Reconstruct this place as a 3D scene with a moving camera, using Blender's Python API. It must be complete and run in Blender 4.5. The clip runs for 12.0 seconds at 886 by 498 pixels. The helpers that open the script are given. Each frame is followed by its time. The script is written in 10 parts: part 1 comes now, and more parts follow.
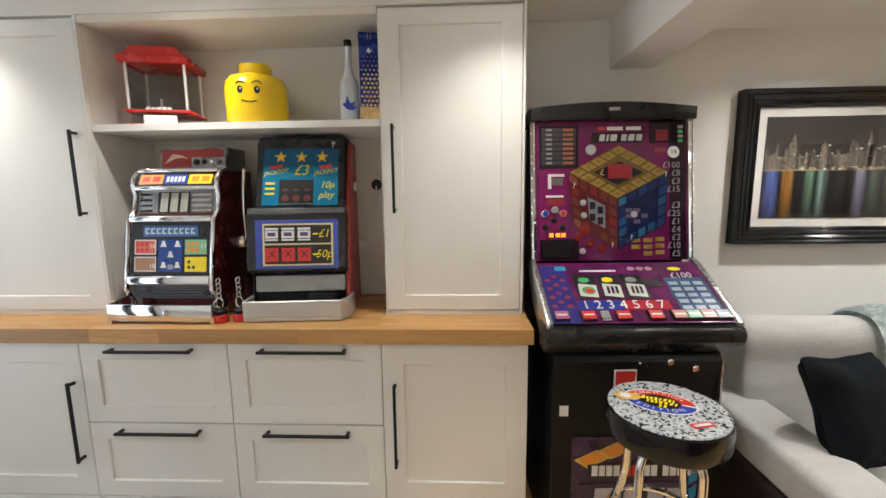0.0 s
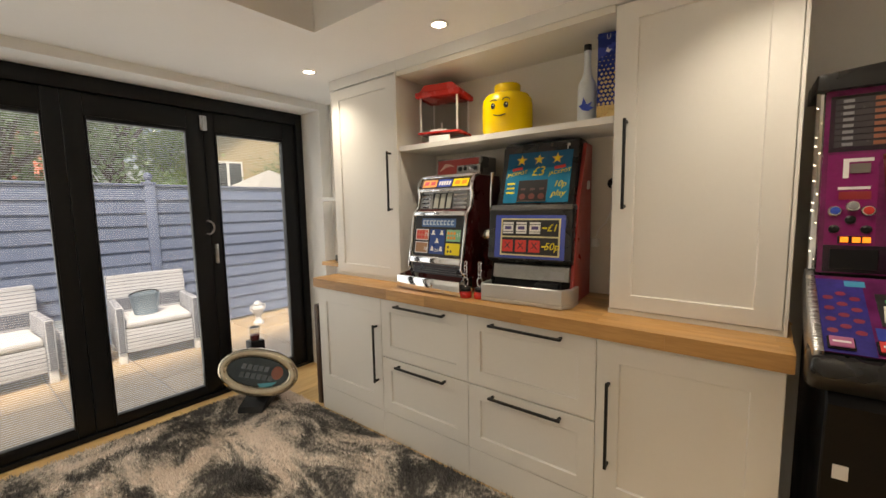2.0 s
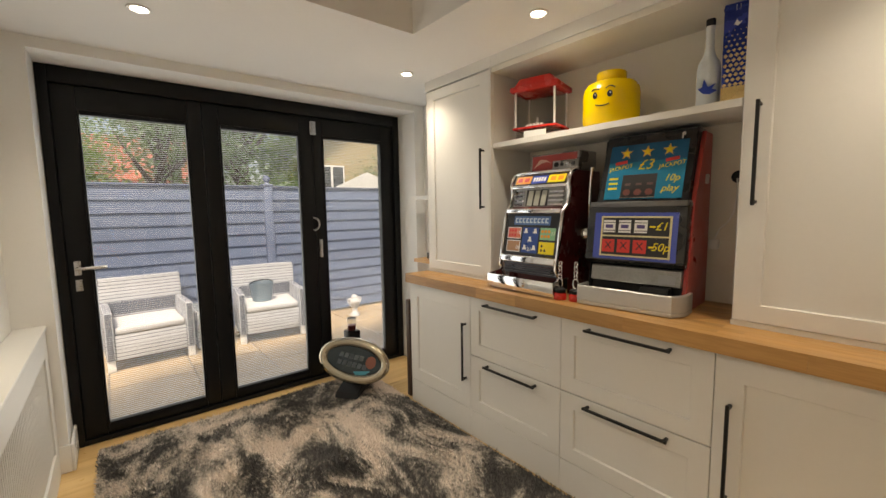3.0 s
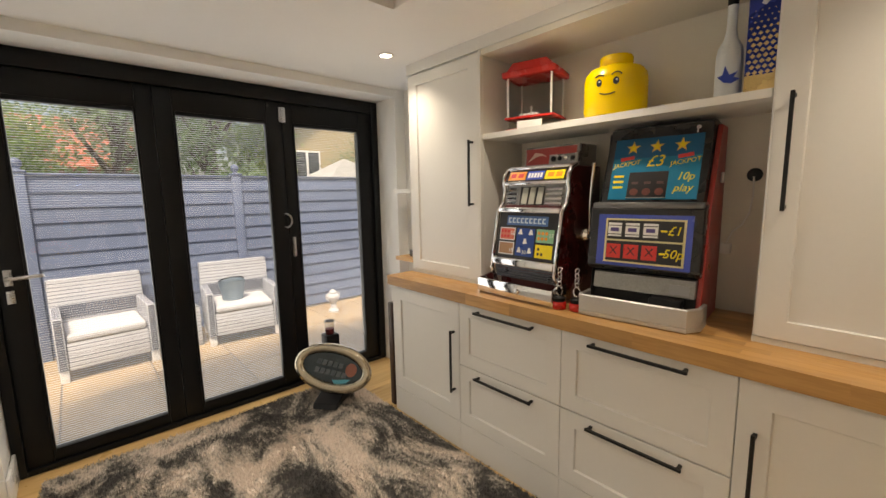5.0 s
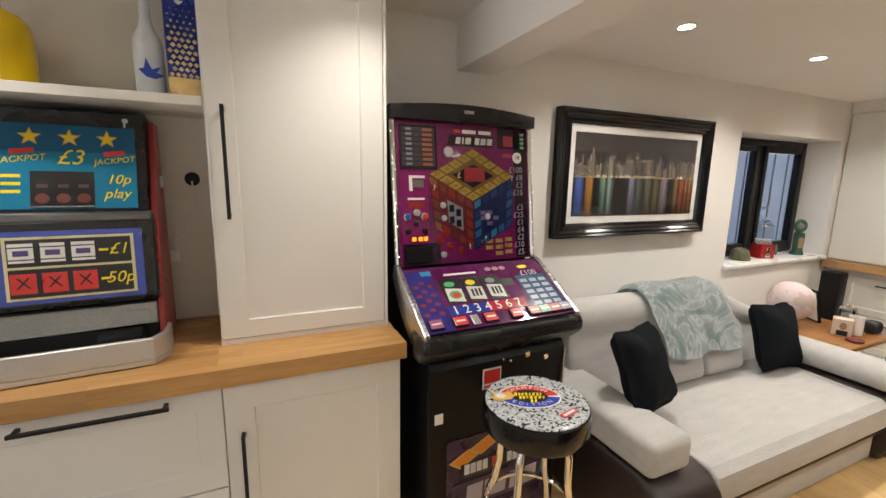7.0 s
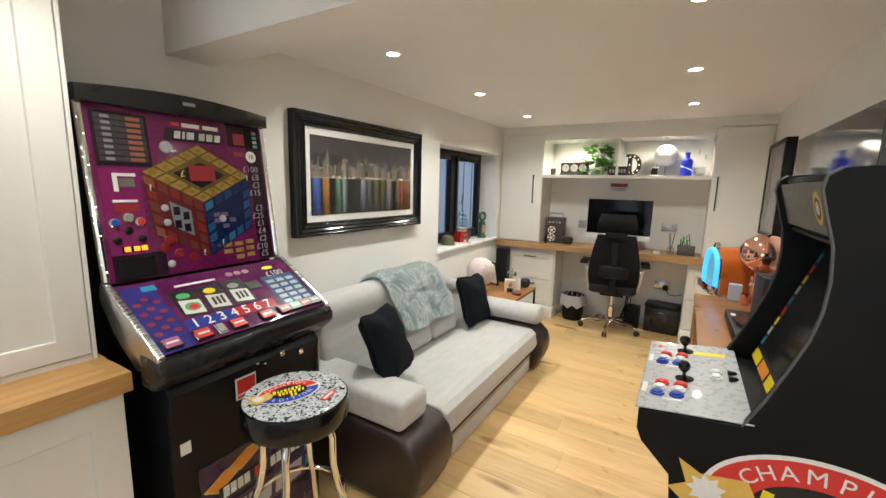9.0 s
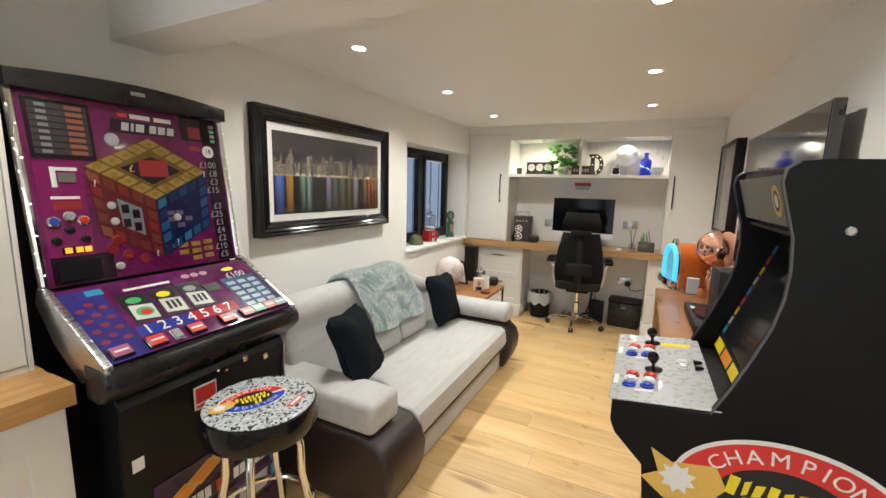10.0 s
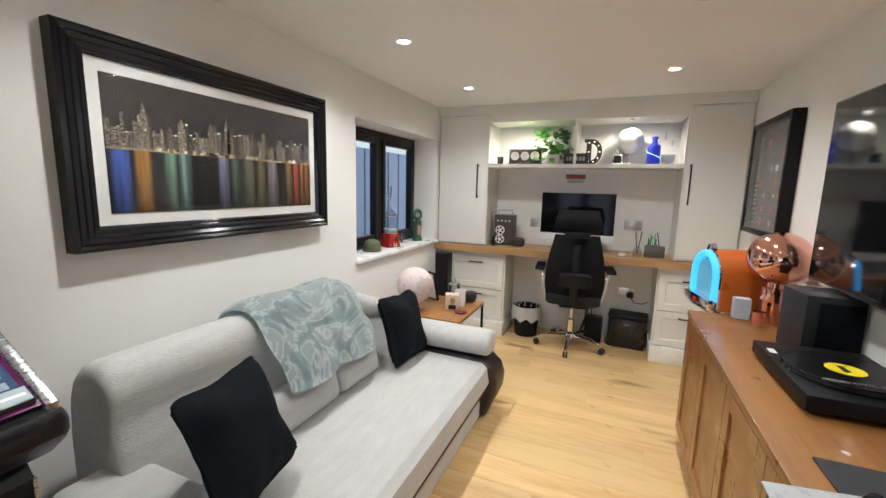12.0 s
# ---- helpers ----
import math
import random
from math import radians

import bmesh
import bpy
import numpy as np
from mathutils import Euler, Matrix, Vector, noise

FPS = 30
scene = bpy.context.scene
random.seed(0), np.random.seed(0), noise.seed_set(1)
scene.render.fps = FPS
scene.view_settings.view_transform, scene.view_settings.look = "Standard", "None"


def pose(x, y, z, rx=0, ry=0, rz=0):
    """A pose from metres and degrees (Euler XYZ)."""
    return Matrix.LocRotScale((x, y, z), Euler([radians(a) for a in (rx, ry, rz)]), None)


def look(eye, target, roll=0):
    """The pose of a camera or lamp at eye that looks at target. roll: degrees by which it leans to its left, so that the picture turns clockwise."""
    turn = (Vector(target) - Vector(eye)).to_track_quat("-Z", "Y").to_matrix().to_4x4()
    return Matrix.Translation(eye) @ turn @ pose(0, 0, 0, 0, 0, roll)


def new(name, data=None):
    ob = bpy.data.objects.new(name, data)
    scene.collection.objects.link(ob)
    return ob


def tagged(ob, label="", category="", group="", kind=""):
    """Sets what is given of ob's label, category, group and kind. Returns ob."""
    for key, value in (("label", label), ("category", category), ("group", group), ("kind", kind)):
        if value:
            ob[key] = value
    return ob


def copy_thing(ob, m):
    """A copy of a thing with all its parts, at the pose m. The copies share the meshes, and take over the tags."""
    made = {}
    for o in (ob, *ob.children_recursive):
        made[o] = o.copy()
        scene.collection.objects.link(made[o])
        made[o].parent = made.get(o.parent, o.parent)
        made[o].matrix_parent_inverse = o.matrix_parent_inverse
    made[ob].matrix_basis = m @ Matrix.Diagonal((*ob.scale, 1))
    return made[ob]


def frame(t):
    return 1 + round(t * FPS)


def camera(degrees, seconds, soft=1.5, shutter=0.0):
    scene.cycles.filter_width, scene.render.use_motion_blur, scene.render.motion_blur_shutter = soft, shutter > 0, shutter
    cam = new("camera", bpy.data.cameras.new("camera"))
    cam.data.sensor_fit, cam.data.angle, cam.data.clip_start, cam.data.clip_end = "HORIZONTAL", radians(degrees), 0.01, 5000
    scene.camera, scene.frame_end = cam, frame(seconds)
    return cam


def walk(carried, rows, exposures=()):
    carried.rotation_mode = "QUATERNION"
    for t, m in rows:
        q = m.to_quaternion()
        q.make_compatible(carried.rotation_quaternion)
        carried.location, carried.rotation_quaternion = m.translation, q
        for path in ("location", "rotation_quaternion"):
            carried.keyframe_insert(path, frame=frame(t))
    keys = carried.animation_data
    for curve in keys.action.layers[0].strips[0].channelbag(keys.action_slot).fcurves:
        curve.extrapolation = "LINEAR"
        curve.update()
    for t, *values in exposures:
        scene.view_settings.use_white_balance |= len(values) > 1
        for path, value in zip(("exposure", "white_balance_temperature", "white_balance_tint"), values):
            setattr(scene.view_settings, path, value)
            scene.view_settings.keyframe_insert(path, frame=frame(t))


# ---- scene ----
# ---- camera ----
cam = camera(95.0, 12.0)
PATH = [
    (0, (1.024, 0.672, 1.41), (0.941, 2.651, 1.13), -0.7),
    (0.5, (1.111, 0.709, 1.397), (0.777, 2.664, 1.142), -1.0),
    (1, (1.177, 0.67, 1.387), (0.491, 2.534, 1.151), -1.0),
    (1.5, (1.205, 0.629, 1.37), (0.213, 2.351, 1.143), -1.1),
    (2, (1.204, 0.599, 1.351), (-0.032, 2.158, 1.141), -1.0),
    (2.5, (1.198, 0.593, 1.344), (-0.223, 1.987, 1.144), -1.0),
    (3, (1.17, 0.608, 1.332), (-0.372, 1.865, 1.134), -0.9),
    (3.2, (1.134, 0.607, 1.333), (-0.434, 1.833, 1.131), -0.9),
    (5, (0.985, 0.717, 1.399), (-0.486, 2.045, 1.127), -1.1),
    (5.5, (0.972, 0.783, 1.415), (-0.047, 2.479, 1.123), -0.8),
    (6, (0.984, 0.865, 1.445), (0.563, 2.792, 1.116), -0.5),
    (6.5, (0.941, 0.868, 1.454), (1.125, 2.83, 1.115), 0.2),
    (7, (0.87, 0.852, 1.466), (1.659, 2.658, 1.123), 1.0),
    (7.5, (0.814, 0.812, 1.469), (2.014, 2.378, 1.143), 1.3),
    (9.3, (0.8, 0.779, 1.46), (2.53, 1.734, 1.152), 1.5),
    (9.5, (0.807, 0.783, 1.455), (2.554, 1.708, 1.151), 1.5),
    (10, (0.814, 0.803, 1.448), (2.588, 1.674, 1.143), 1.5),
    (10.5, (0.887, 0.84, 1.424), (2.674, 1.684, 1.117), 1.5),
    (11, (1.109, 0.93, 1.393), (2.909, 1.753, 1.104), 1.2),
    (11.5, (1.335, 0.98, 1.368), (3.137, 1.793, 1.069), 1.3),
    (12, (1.605, 1.078, 1.385), (3.427, 1.846, 1.082), 1.4),
]
EXPOSURES = [(0, 0.93, 6300, 9), (0.6, 0.89, 6500, 8), (1.5, 0.62, 7500, 11), (3.0, 0.52, 7900, 10), (5.5, 0.60, 7900, 12), (6.0, 0.72, 7100, 12), (6.4, 0.84, 6700, 11), (7.0, 0.87, 6700, 11), (8.0, 0.9, 6500, 8), (9.3, 1.02, 6300, 5), (10.5, 1.04, 6250, 5), (11.5, 0.98, 6000, 7), (12.0, 0.96, 5950, 7)]
walk(cam, [(t, look(eye, target, roll)) for t, eye, target, roll in PATH], EXPOSURES)

# ---- world and light ----
world = bpy.data.worlds.new("world")
scene.world = world
world.use_nodes = True
_sky = world.node_tree.nodes.new("ShaderNodeTexSky")
_sky.sky_type = "NISHITA"
_sky.sun_disc = False
_sky.sun_elevation = radians(61)
_sky.sun_rotation = radians(124)
_sky.air_density = 1.0
_sky.dust_density = 4.0
world.node_tree.links.new(_sky.outputs[0], world.node_tree.nodes["Background"].inputs[0])
world.node_tree.nodes["Background"].inputs[1].default_value = 0.15

_sun = new("sun", bpy.data.lights.new("sun", "SUN"))
_sun.data.energy, _sun.data.angle, _sun.data.color = 3.3, radians(10), (1.0, 0.96, 0.9)
_sun.matrix_world = look((9, -6, 20), (0, 0, 0))

CEIL_W, CEIL_E = 2.18, 2.125
# the two at y 0.48 are unseen, added to brighten the cabinets
DOWNLIGHTS = [(-1.02, 2.12, CEIL_W), (-0.01, 2.13, CEIL_W), (1.19, 2.02, CEIL_W), (-1.0, 0.765, CEIL_W), (0.05, 0.48, CEIL_W), (1.19, 0.48, CEIL_W),
              (2.56, 2.16, CEIL_E), (3.58, 2.16, CEIL_E), (4.62, 2.17, CEIL_E), (2.54, 0.81, CEIL_E), (3.51, 0.82, CEIL_E), (4.53, 0.82, CEIL_E)]
LAMP_WATTS = 19.0
for _x, _y, _z in DOWNLIGHTS:
    _l = new("downlight_beam", bpy.data.lights.new("downlight_beam", "SPOT"))
    _l.data.energy, _l.data.spot_size, _l.data.spot_blend = LAMP_WATTS * ((1.4 if _y > 1.5 else 1.12) if _x > 1.5 else 0.9 if _y > 1.5 else 1.2), radians(124 if _x < 1.5 else 144), 1.0
    _l.data.shadow_soft_size, _l.data.color = 0.03, (1.0, 0.945, 0.865)
    _l.matrix_world = look((_x, _y, _z - 0.012), (_x, _y, 0), 0)

# added area lamp just outside the garden doors, standing in for the wide sky
_day = new("door_daylight", bpy.data.lights.new("door_daylight", "AREA"))
_day.data.shape, _day.data.size, _day.data.size_y = "RECTANGLE", 2.0, 1.75
_day.data.energy, _day.data.color = 13.0, (0.86, 0.93, 1.0)
_day.matrix_world = look((-1.965, 1.47, 1.0), (0, 1.47, 0.9))

# ---- small helpers ----
def thing(name, label, category, m=None, group="", kind=""):
    ob = new(name)
    ob.empty_display_size = 0.05
    if m is not None:
        ob.matrix_basis = m
    return tagged(ob, label, category, group, kind)


def mesh_of(name, bm, material, smooth=None):
    me = bpy.data.meshes.new(name)
    bmesh.ops.recalc_face_normals(bm, faces=bm.faces[:])
    bm.to_mesh(me)
    bm.free()
    if material is not None:
        me.materials.append(material)
    if smooth:
        for p in me.polygons:
            p.use_smooth = True
        me.set_sharp_from_angle(angle=radians(smooth))
    return me


def part(name, bm, material, parent, label="", m=None, smooth=35):
    ob = new(name, mesh_of(name, bm, material, smooth))
    ob.parent = parent
    if m is not None:
        ob.matrix_basis = m
    return tagged(ob, label) if label else ob


def solo(name, bm, material, label, category, m=None, group="", kind="", smooth=35):
    ob = new(name, mesh_of(name, bm, material, smooth))
    if m is not None:
        ob.matrix_basis = m
    return tagged(ob, label, category, group, kind)


def box(bm, x0, y0, z0, x1, y1, z1, bev=0.0, seg=2):
    r = bmesh.ops.create_cube(bm, size=1.0)
    for v in r["verts"]:
        v.co = Vector(((x0 + x1) / 2 + v.co.x * (x1 - x0), (y0 + y1) / 2 + v.co.y * (y1 - y0), (z0 + z1) / 2 + v.co.z * (z1 - z0)))
    if bev > 0:
        es = list({e for v in r["verts"] for e in v.link_edges})
        bmesh.ops.bevel(bm, geom=es, offset=bev, segments=seg, profile=0.5, affect="EDGES")
    return bm


def nb(*a, **k):
    return box(bmesh.new(), *a, **k)


def prism(bm, pts, axis, a0, a1, bev=0.0, seg=2):
    """A polygon in the two other axes (in order x, y, z), drawn out along axis from a0 to a1."""
    def put(p, a):
        return Vector((a, p[0], p[1])) if axis == "x" else Vector((p[0], a, p[1])) if axis == "y" else Vector((p[0], p[1], a))
    lo = [bm.verts.new(put(p, a0)) for p in pts]
    hi = [bm.verts.new(put(p, a1)) for p in pts]
    n = len(pts)
    fs = [bm.faces.new(lo[::-1]), bm.faces.new(hi)]
    for i in range(n):
        fs.append(bm.faces.new((lo[i], lo[(i + 1) % n], hi[(i + 1) % n], hi[i])))
    bmesh.ops.recalc_face_normals(bm, faces=fs)
    if bev > 0:
        es = list({e for f in fs[:2] for e in f.edges})
        bmesh.ops.bevel(bm, geom=es, offset=bev, segments=seg, profile=0.5, affect="EDGES")
    return bm


def lathe(bm, prof, seg=24, c=(0, 0, 0)):
    """A turned body: prof is a run of (radius, height)."""
    rings = []
    for r, z in prof:
        if r < 1e-5:
            rings.append([bm.verts.new((c[0], c[1], c[2] + z))])
        else:
            rings.append([bm.verts.new((c[0] + r * math.cos(2 * math.pi * i / seg), c[1] + r * math.sin(2 * math.pi * i / seg), c[2] + z)) for i in range(seg)])
    for a, b in zip(rings, rings[1:]):
        for i in range(seg):
            j = (i + 1) % seg
            if len(a) == 1 and len(b) == 1:
                continue
            if len(a) == 1:
                bm.faces.new((a[0], b[j], b[i]))
            elif len(b) == 1:
                bm.faces.new((a[i], a[j], b[0]))
            else:
                bm.faces.new((a[i], a[j], b[j], b[i]))
    if len(rings[0]) > 1:
        bm.faces.new(rings[0][::-1])
    if len(rings[-1]) > 1:
        bm.faces.new(rings[-1])
    return bm


def tube(bm, pts, r, seg=8):
    """A round bar along a run of points."""
    pts = [Vector(p) for p in pts]
    rings, up = [], None
    for i, p in enumerate(pts):
        d = (pts[min(i + 1, len(pts) - 1)] - pts[max(i - 1, 0)]).normalized()
        if up is None:
            up = d.orthogonal().normalized()
        up = (up - d * up.dot(d)).normalized()
        side = d.cross(up)
        rr = r[i] if isinstance(r, (list, tuple)) else r
        rings.append([bm.verts.new(p + (up * math.cos(2 * math.pi * k / seg) + side * math.sin(2 * math.pi * k / seg)) * rr) for k in range(seg)])
    for a, b in zip(rings, rings[1:]):
        for k in range(seg):
            bm.faces.new((a[k], a[(k + 1) % seg], b[(k + 1) % seg], b[k]))
    bm.faces.new(rings[0][::-1])
    bm.faces.new(rings[-1])
    return bm


def arc(c, r, a0, a1, n, plane="xy", h=0.0):
    out = []
    for i in range(n + 1):
        a = radians(a0 + (a1 - a0) * i / n)
        u, v = c[0] + r * math.cos(a), c[1] + r * math.sin(a)
        out.append((u, v, h) if plane == "xy" else (u, h, v) if plane == "xz" else (h, u, v))
    return out


def ellipse(a, b, n=40, c=(0, 0)):
    return [(c[0] + a * math.cos(2 * math.pi * i / n), c[1] + b * math.sin(2 * math.pi * i / n)) for i in range(n)]


def pillow(bm, sx, sy, sz, n=10, p=2.6, pinch=0.0, wob=0.0, seed=0.0):
    """A soft padded block, sx by sy by sz, round the origin."""
    bmesh.ops.create_cube(bm, size=2.0)
    bmesh.ops.subdivide_edges(bm, edges=bm.edges[:], cuts=n, use_grid_fill=True)
    for v in bm.verts:
        x, y, z = v.co
        m = max(abs(x), abs(y), abs(z))
        k = (abs(x) ** (p * 2) + abs(y) ** (p * 2) + abs(z) ** (p * 2)) ** (1 / (p * 2))
        q = v.co * (m / k)
        if pinch:
            q.z *= 1 - pinch * (max(abs(x), abs(y)) ** 3)
            f = 1 - 0.10 * pinch * (1 - min(abs(x), abs(y)) ** 2)
            q.x, q.y = q.x * f, q.y * f
        w = wob * noise.noise(Vector((x * 2 + seed, y * 2, z * 2)))
        v.co = Vector((q.x * sx / 2, q.y * sy / 2, q.z * sz / 2)) + q.normalized() * w
    return bm


def soft_box(bm, x0, y0, z0, x1, y1, z1, bev, wob=0.004, cuts=8):
    """A padded block with rounded edges and a slightly uneven face."""
    box(bm, x0, y0, z0, x1, y1, z1, bev, 4)
    return bm


def letters(body, size, extrude=0.0006, align="CENTER", shear=0.0, squash=1.0):
    cu = bpy.data.curves.new("letters", "FONT")
    cu.body, cu.size, cu.extrude, cu.align_x, cu.align_y, cu.shear = body, size, extrude, align, "CENTER", shear
    cu.resolution_u = 3
    tmp = bpy.data.objects.new("letters", cu)
    scene.collection.objects.link(tmp)
    bpy.context.view_layer.update()
    me = bpy.data.meshes.new_from_object(tmp.evaluated_get(bpy.context.evaluated_depsgraph_get()))
    bpy.data.objects.remove(tmp)
    bpy.data.curves.remove(cu)
    bm = bmesh.new()
    bm.from_mesh(me)
    bpy.data.meshes.remove(me)
    for v in bm.verts:
        v.co.x *= squash
    return bm


def shifted(bm, m):
    bmesh.ops.transform(bm, matrix=m, verts=bm.verts[:])
    return bm


def merge(bm, other):
    me = bpy.data.meshes.new("tmp")
    other.to_mesh(me)
    other.free()
    bm.from_mesh(me)
    bpy.data.meshes.remove(me)
    return bm


# ---- materials ----
def mat(name, color, rough=0.5, metal=0.0, var=0.06, scale=8.0, grain=120.0, bump=0.05, stretch=(1, 1, 1), rough_var=0.08, coat=0.0, spec=0.5, sheen=0.0, per_object=0.0):
    m = bpy.data.materials.new(name)
    m.use_nodes = True
    nt = m.node_tree
    b = nt.nodes["Principled BSDF"]
    tc, mp = nt.nodes.new("ShaderNodeTexCoord"), nt.nodes.new("ShaderNodeMapping")
    mp.inputs["Scale"].default_value = stretch
    nt.links.new(tc.outputs["Object"], mp.inputs[0])
    big, fine = nt.nodes.new("ShaderNodeTexNoise"), nt.nodes.new("ShaderNodeTexNoise")
    big.inputs["Scale"].default_value, big.inputs["Detail"].default_value = scale, 4
    fine.inputs["Scale"].default_value, fine.inputs["Detail"].default_value = grain, 3
    nt.links.new(mp.outputs[0], big.inputs[0])
    nt.links.new(mp.outputs[0], fine.inputs[0])
    mixn = nt.nodes.new("ShaderNodeMix")
    mixn.data_type = "FLOAT"
    mixn.inputs[0].default_value = 0.4
    nt.links.new(big.outputs[0], mixn.inputs[2])
    nt.links.new(fine.outputs[0], mixn.inputs[3])
    ramp = nt.nodes.new("ShaderNodeValToRGB")
    lo, hi = [c * (1 - var) for c in color], [min(1, c * (1 + var)) for c in color]
    ramp.color_ramp.elements[0].position, ramp.color_ramp.elements[0].color = 0.3, (*lo, 1)
    ramp.color_ramp.elements[1].position, ramp.color_ramp.elements[1].color = 0.7, (*hi, 1)
    nt.links.new(mixn.outputs[0], ramp.inputs[0])
    out = ramp.outputs[0]
    if per_object:
        oi, hsv, mr = nt.nodes.new("ShaderNodeObjectInfo"), nt.nodes.new("ShaderNodeHueSaturation"), nt.nodes.new("ShaderNodeMapRange")
        mr.inputs[3].default_value, mr.inputs[4].default_value = 1 - per_object, 1 + per_object
        nt.links.new(oi.outputs["Random"], mr.inputs[0])
        nt.links.new(mr.outputs[0], hsv.inputs["Value"])
        nt.links.new(out, hsv.inputs["Color"])
        out = hsv.outputs[0]
    nt.links.new(out, b.inputs["Base Color"])
    rr = nt.nodes.new("ShaderNodeMapRange")
    rr.inputs[1].default_value, rr.inputs[2].default_value = 0.3, 0.7
    rr.inputs[3].default_value, rr.inputs[4].default_value = max(0.02, rough - rough_var), min(1, rough + rough_var)
    nt.links.new(big.outputs[0], rr.inputs[0])
    nt.links.new(rr.outputs[0], b.inputs["Roughness"])
    b.inputs["Metallic"].default_value = metal
    b.inputs["Coat Weight"].default_value = coat
    b.inputs["Specular IOR Level"].default_value = spec
    b.inputs["Sheen Weight"].default_value = sheen
    if bump:
        bp = nt.nodes.new("ShaderNodeBump")
        bp.inputs["Strength"].default_value, bp.inputs["Distance"].default_value = bump, 0.004
        nt.links.new(fine.outputs[0], bp.inputs["Height"])
        nt.links.new(bp.outputs[0], b.inputs["Normal"])
    return m


def wood(name, light, dark, rough=0.4, along="y", ring=14.0, per_object=0.12, knots=True, coat=0.0):
    """Planed wood: long grain along one axis, darker streaks and a few knots."""
    m = mat(name, light, rough, var=0.08, coat=coat, bump=0.03)
    nt = m.node_tree
    b = nt.nodes["Principled BSDF"]
    tc, mp = nt.nodes.new("ShaderNodeTexCoord"), nt.nodes.new("ShaderNodeMapping")
    mp.inputs["Scale"].default_value = {"x": (0.09, 1, 1), "y": (1, 0.09, 1), "z": (1, 1, 0.09)}[along]
    oi = nt.nodes.new("ShaderNodeObjectInfo")
    ofs = nt.nodes.new("ShaderNodeVectorMath")
    ofs.operation = "MULTIPLY_ADD"
    cx = nt.nodes.new("ShaderNodeCombineXYZ")
    for i in range(3):
        nt.links.new(oi.outputs["Random"], cx.inputs[i])
    ofs.inputs[1].default_value = (17.0, 31.0, 23.0)
    nt.links.new(cx.outputs[0], ofs.inputs[0])
    nt.links.new(tc.outputs["Object"], ofs.inputs[2])
    nt.links.new(ofs.outputs[0], mp.inputs[0])
    n1, n2, kn = nt.nodes.new("ShaderNodeTexNoise"), nt.nodes.new("ShaderNodeTexNoise"), nt.nodes.new("ShaderNodeTexNoise")
    n1.inputs["Scale"].default_value, n1.inputs["Detail"].default_value, n1.inputs["Distortion"].default_value = ring, 5, 0.6
    n2.inputs["Scale"].default_value, n2.inputs["Detail"].default_value = ring * 9, 4
    mk = nt.nodes.new("ShaderNodeMapping")
    mk.inputs["Scale"].default_value = {"x": (0.35, 1, 1), "y": (1, 0.35, 1), "z": (1, 1, 0.35)}[along]
    nt.links.new(ofs.outputs[0], mk.inputs[0])
    kn.inputs["Scale"].default_value, kn.inputs["Detail"].default_value = 5.0, 2
    nt.links.new(mp.outputs[0], n1.inputs[0])
    nt.links.new(mp.outputs[0], n2.inputs[0])
    nt.links.new(mk.outputs[0], kn.inputs[0])
    mx = nt.nodes.new("ShaderNodeMix")
    mx.data_type = "FLOAT"
    mx.inputs[0].default_value = 0.35
    nt.links.new(n1.outputs[0], mx.inputs[2])
    nt.links.new(n2.outputs[0], mx.inputs[3])
    ramp = nt.nodes.new("ShaderNodeValToRGB")
    ramp.color_ramp.elements[0].position, ramp.color_ramp.elements[0].color = 0.34, (*dark, 1)
    ramp.color_ramp.elements[1].position, ramp.color_ramp.elements[1].color = 0.58, (*light, 1)
    nt.links.new(mx.outputs[0], ramp.inputs[0])
    out = ramp.outputs[0]
    if knots:
        kr = nt.nodes.new("ShaderNodeValToRGB")
        kr.color_ramp.elements[0].position, kr.color_ramp.elements[0].color = 0.66, (0, 0, 0, 1)
        kr.color_ramp.elements[1].position, kr.color_ramp.elements[1].color = 0.76, (1, 1, 1, 1)
        nt.links.new(kn.outputs[0], kr.inputs[0])
        km = nt.nodes.new("ShaderNodeMix")
        km.data_type = "RGBA"
        km.inputs[7].default_value = (dark[0] * 0.55, dark[1] * 0.45, dark[2] * 0.35, 1)
        nt.links.new(kr.outputs[0], km.inputs[0])
        nt.links.new(out, km.inputs[6])
        out = km.outputs[2]
    hsv, mr = nt.nodes.new("ShaderNodeHueSaturation"), nt.nodes.new("ShaderNodeMapRange")
    mr.inputs[3].default_value, mr.inputs[4].default_value = 1 - per_object, 1 + per_object
    nt.links.new(oi.outputs["Random"], mr.inputs[0])
    nt.links.new(mr.outputs[0], hsv.inputs["Value"])
    nt.links.new(out, hsv.inputs["Color"])
    nt.links.new(hsv.outputs[0], b.inputs["Base Color"])
    return m


